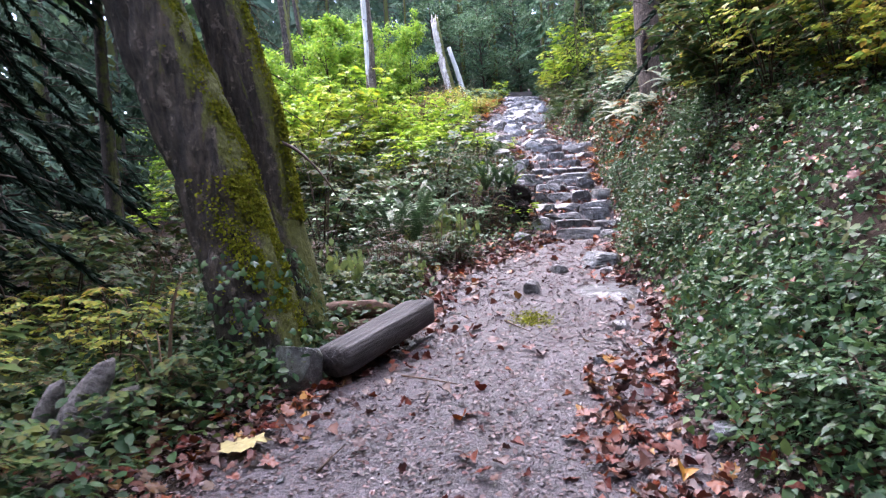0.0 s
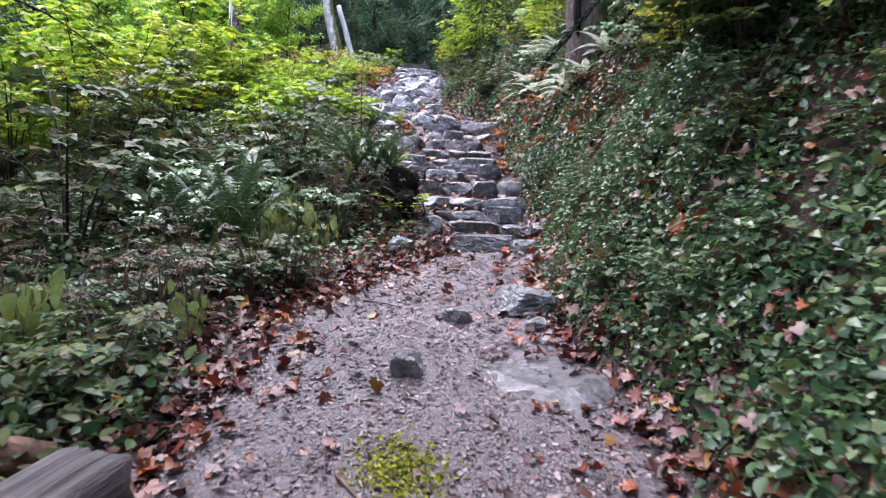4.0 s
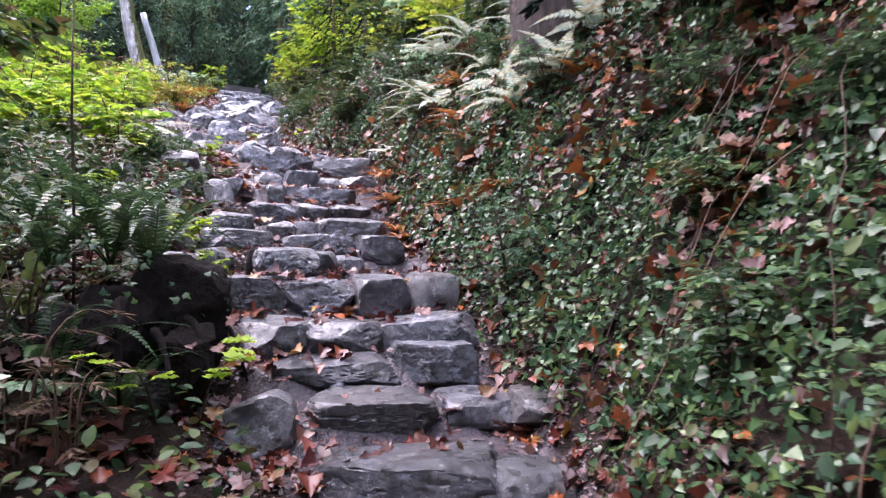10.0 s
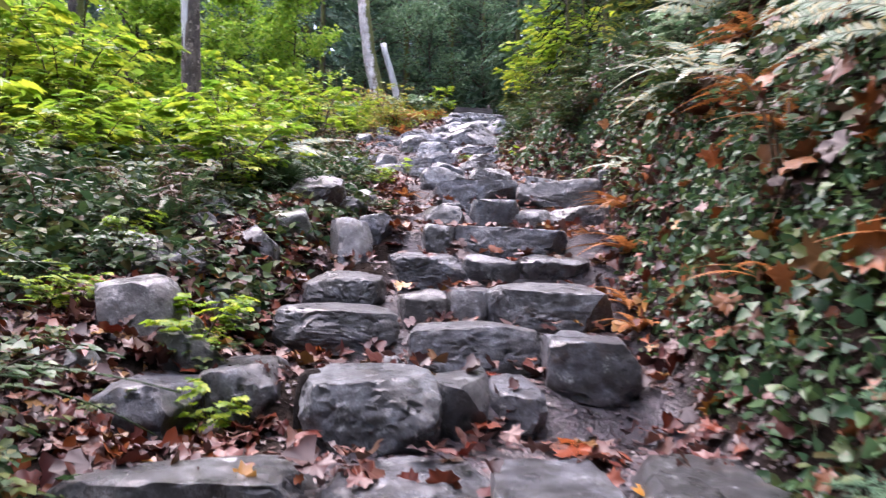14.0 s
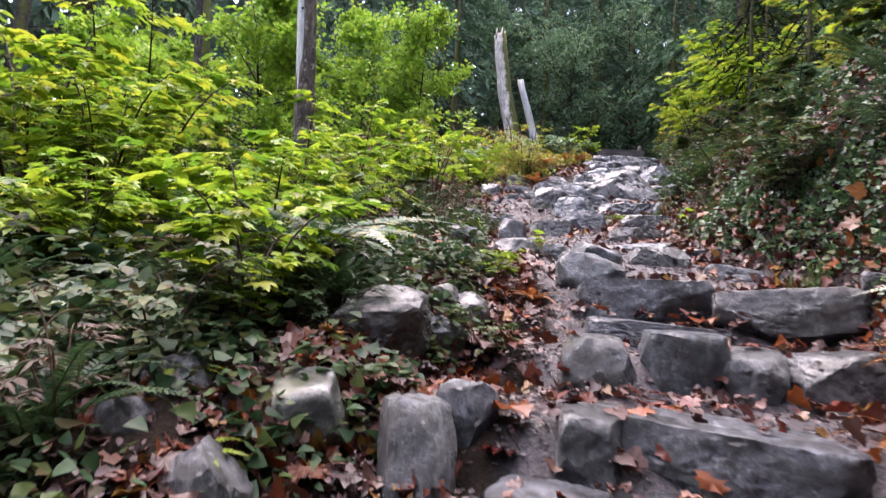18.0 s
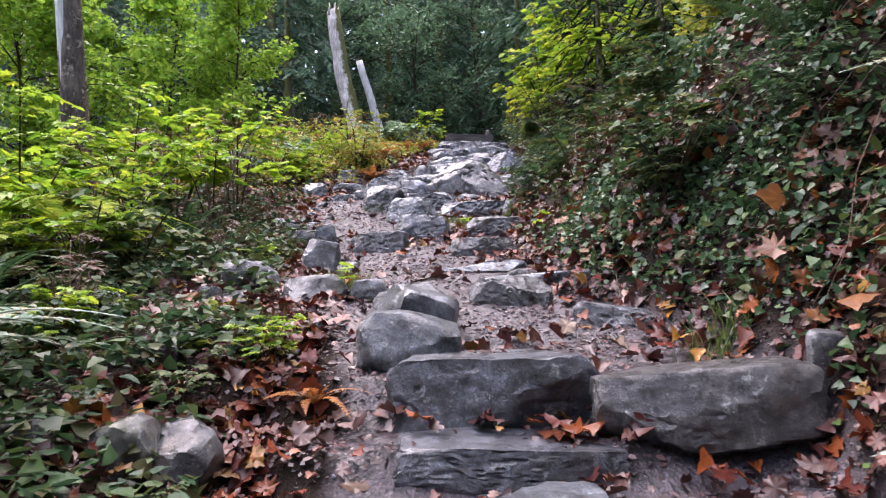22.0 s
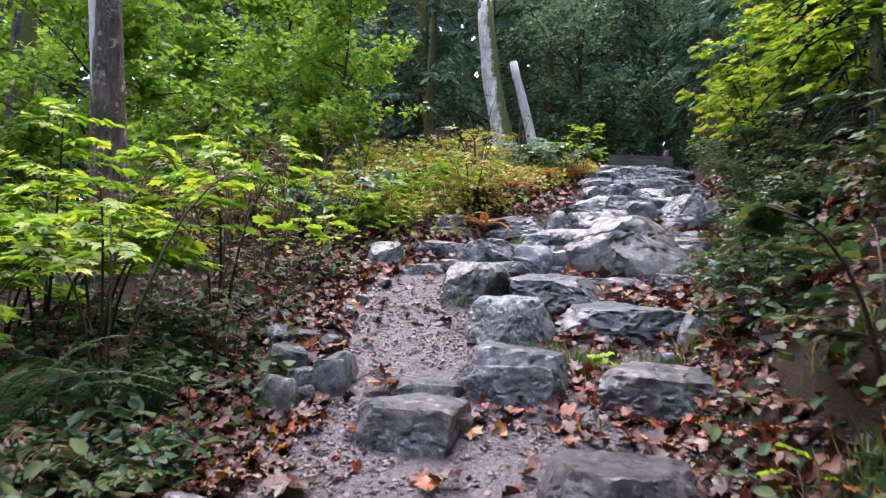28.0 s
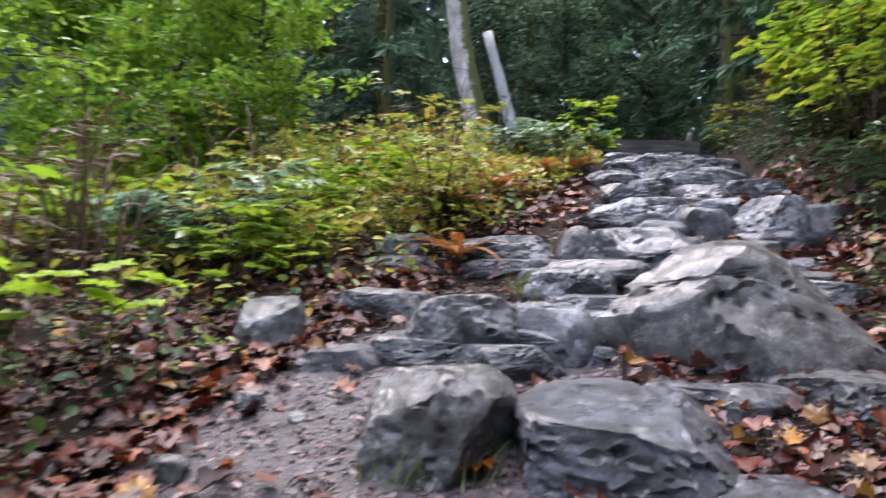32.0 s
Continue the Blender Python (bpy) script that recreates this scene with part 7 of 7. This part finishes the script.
for k in range(46):
    y0 = g.uniform(1.5, 26)
    u0 = g.uniform(-2.0, 1.6)
    x0 = float(along(y0, 1)) + u0
    a = g.uniform(0, 6.28)
    ln = g.uniform(0.15, 0.55)
    ends = [(x0 + s * ln * math.cos(a), y0 + s * ln * math.sin(a)) for s in (-0.5, 0.05, 0.5)]
    pts = [np.array([px, py, float(lay(px, py)) + 0.012 + (0.03 * g.rand() if abs(u0) > 1 else 0)]) for px, py in ends]
    tagged(part("stick", tube(bend(pts[0], pts[1] + g.normal(0, 0.01, 3), pts[2], 6), np.linspace(0.007, 0.003, 6), 5), DEAD_STEM if k % 2 else TWIG), "thin fallen stick on the ground", "stick", "fallen sticks")
for k in range(40):
    y0 = g.uniform(2, 26)
    left = g.rand() < 0.6
    x0 = float(along(y0, 1)) + (-float(along(y0, 3)) - g.uniform(-0.45, 0.7 if 12 < y0 < 20 else 0.1) if left else float(along(y0, 4)) - g.uniform(-0.1, 0.4))
    s = g.uniform(0.05, 0.15) * (0.7 if y0 < 10 else 1.0)
    stone("small_stone", "small grey stone lying by the trail", "small stones", x0, y0, float(lay(x0, y0)) - 0.01, s * 1.3, s, s * 0.6, g.uniform(0, 360), 2.8, None, False)
for k in range(95):
    y0 = g.uniform(22.4, 29.2)
    x0 = float(along(y0, 1)) + g.uniform(-1.0, 1.05) * (0.6 if y0 > 25.5 else 1.0)
    if x0 < 2.0 and y0 < 22.9:
        continue
    s = g.uniform(0.16, 0.42)
    wide = g.uniform(1.2, 2.0)
    stone("crest_stone", "wet grey stone wedged between the boulders", "stones of the crest", x0, y0, float(lay(x0, y0)) - 0.02, s * wide, s, s * g.uniform(0.25, 0.5), g.uniform(-25, 25), 3.0, ROCK_PALE if k % 6 == 0 else ROCK)

# ---- single large leaves lying on the trail ----
blades = [mesh_of("maple_leaf", shape[0] * 0.115, shape[1], FALLEN) for shape in (MAPLE, CURLED, MAPLE)]
for k in range(130):
    y0 = g.uniform(2.0, 25.5)
    u0 = g.uniform(-1, 1)
    x0 = float(along(y0, 1)) + (u0 * (float(along(y0, 4)) + 0.25) if u0 > 0 else u0 * (float(along(y0, 3)) + (0.7 if 12 < y0 < 19 else 0.25)))
    if abs(u0) < 0.75 and y0 < 9:
        continue
    leaf = new("maple_leaf", blades[k % 3])
    leaf.matrix_world = pose(x0, y0, float(lay(x0, y0)) + 0.018, g.uniform(-10, 10), g.uniform(-10, 10), g.uniform(0, 360)) @ Matrix.Scale(g.uniform(0.7, 1.35), 4)
    tagged(leaf, "large wet fallen maple leaf", "leaf", "fallen maple leaves")

ORANGE_SPOTS = ((3.59, 10.68), (3.52, 10.39), (3.17, 10.01), (3.26, 10.47), (3.77, 11.49), (3.66, 11.61), (3.96, 11.47), (3.69, 13.09), (3.22, 11.26), (3.26, 12.44), (3.68, 13.72), (3.49, 12.75), (3.24, 13.47), (3.58, 15.98), (3.57, 12.82), (2.56, 7.30), (2.59, 6.96), (2.38, 6.69), (2.26, 7.65), (3.77, 11.40), (3.55, 10.66), (3.62, 12.06), (3.53, 10.60))
rust = [mesh_of("maple_leaf", shape[0] * 0.13, shape[1], ORANGE) for shape in (CURLED, MAPLE, FOLDED)]
for k in range(69):
    sx, sy = ORANGE_SPOTS[k % len(ORANGE_SPOTS)]
    x0, y0 = sx + g.normal(0, 0.14), sy + g.normal(0, 0.14)
    if off_trail(x0, y0)[0] < 0.05:
        continue
    leaf = new("maple_leaf", rust[k % 3])
    leaf.matrix_world = pose(x0, y0, float(lay(x0, y0)) + g.uniform(0.05, 0.17), g.uniform(-25, 40), g.uniform(-70, -15), g.uniform(0, 360)) @ Matrix.Scale(g.uniform(0.6, 1.15), 4)
    tagged(leaf, "rusty orange maple leaf caught in the bank's ivy", "leaf", "orange leaves on the bank")
for k in range(22):
    y0 = g.uniform(5.5, 18.5)
    x0 = float(along(y0, 1) + along(y0, 4))
    out, run = g.uniform(0.9, 1.9), g.uniform(-0.7, 0.7)
    pts = [np.array([x0 + u, y0 + run * (1 - u), float(lay(x0 + u, y0 + run * (1 - u))) + h]) for u, h in ((out, 0.05), (out * 0.7, 0.28), (out * 0.4, 0.26), (0.12, 0.1))]
    s = np.linspace(0, 3, 12)
    tagged(part("vine", tube(np.stack([np.interp(s, np.arange(4), [p[q] for p in pts]) for q in range(3)], 1) + g.normal(0, 0.012, (12, 3)), np.linspace(0.0042, 0.002, 12), 5), TWIG if k % 3 else DEAD_STEM), "thin brown vine trailing down the ivy bank", "vine", "vines on the bank")
moss_x, moss_y = 0.75 + g.normal(0, 0.09, 900), 5.85 + g.normal(0, 0.13, 900)
patch("moss_patch", "small flat patch of green moss on the trail", "moss", OVAL, MOSS, moss_x, moss_y, g.uniform(0.002, 0.012, 900), 0.02, 8, 0.5, 0.6)
yellow = new("maple_leaf", mesh_of("maple_leaf", MAPLE[0] * 0.25, MAPLE[1], PALE_LEAF))
yellow.matrix_world = pose(-1.22, 3.38, float(lay(-1.22, 3.38)) + 0.035, 4, -6, -70)
tagged(yellow, "pale yellow fallen maple leaf on the trail", "leaf")
wilted = new("maple_leaf", mesh_of("maple_leaf", MAPLE[0] * 0.24, MAPLE[1], FALLEN))
wilted.matrix_world = pose(3.82, 19.0, 3.97, 58, 8, 20)
tagged(wilted, "broad wilted purple brown maple leaf caught in the bank", "leaf")
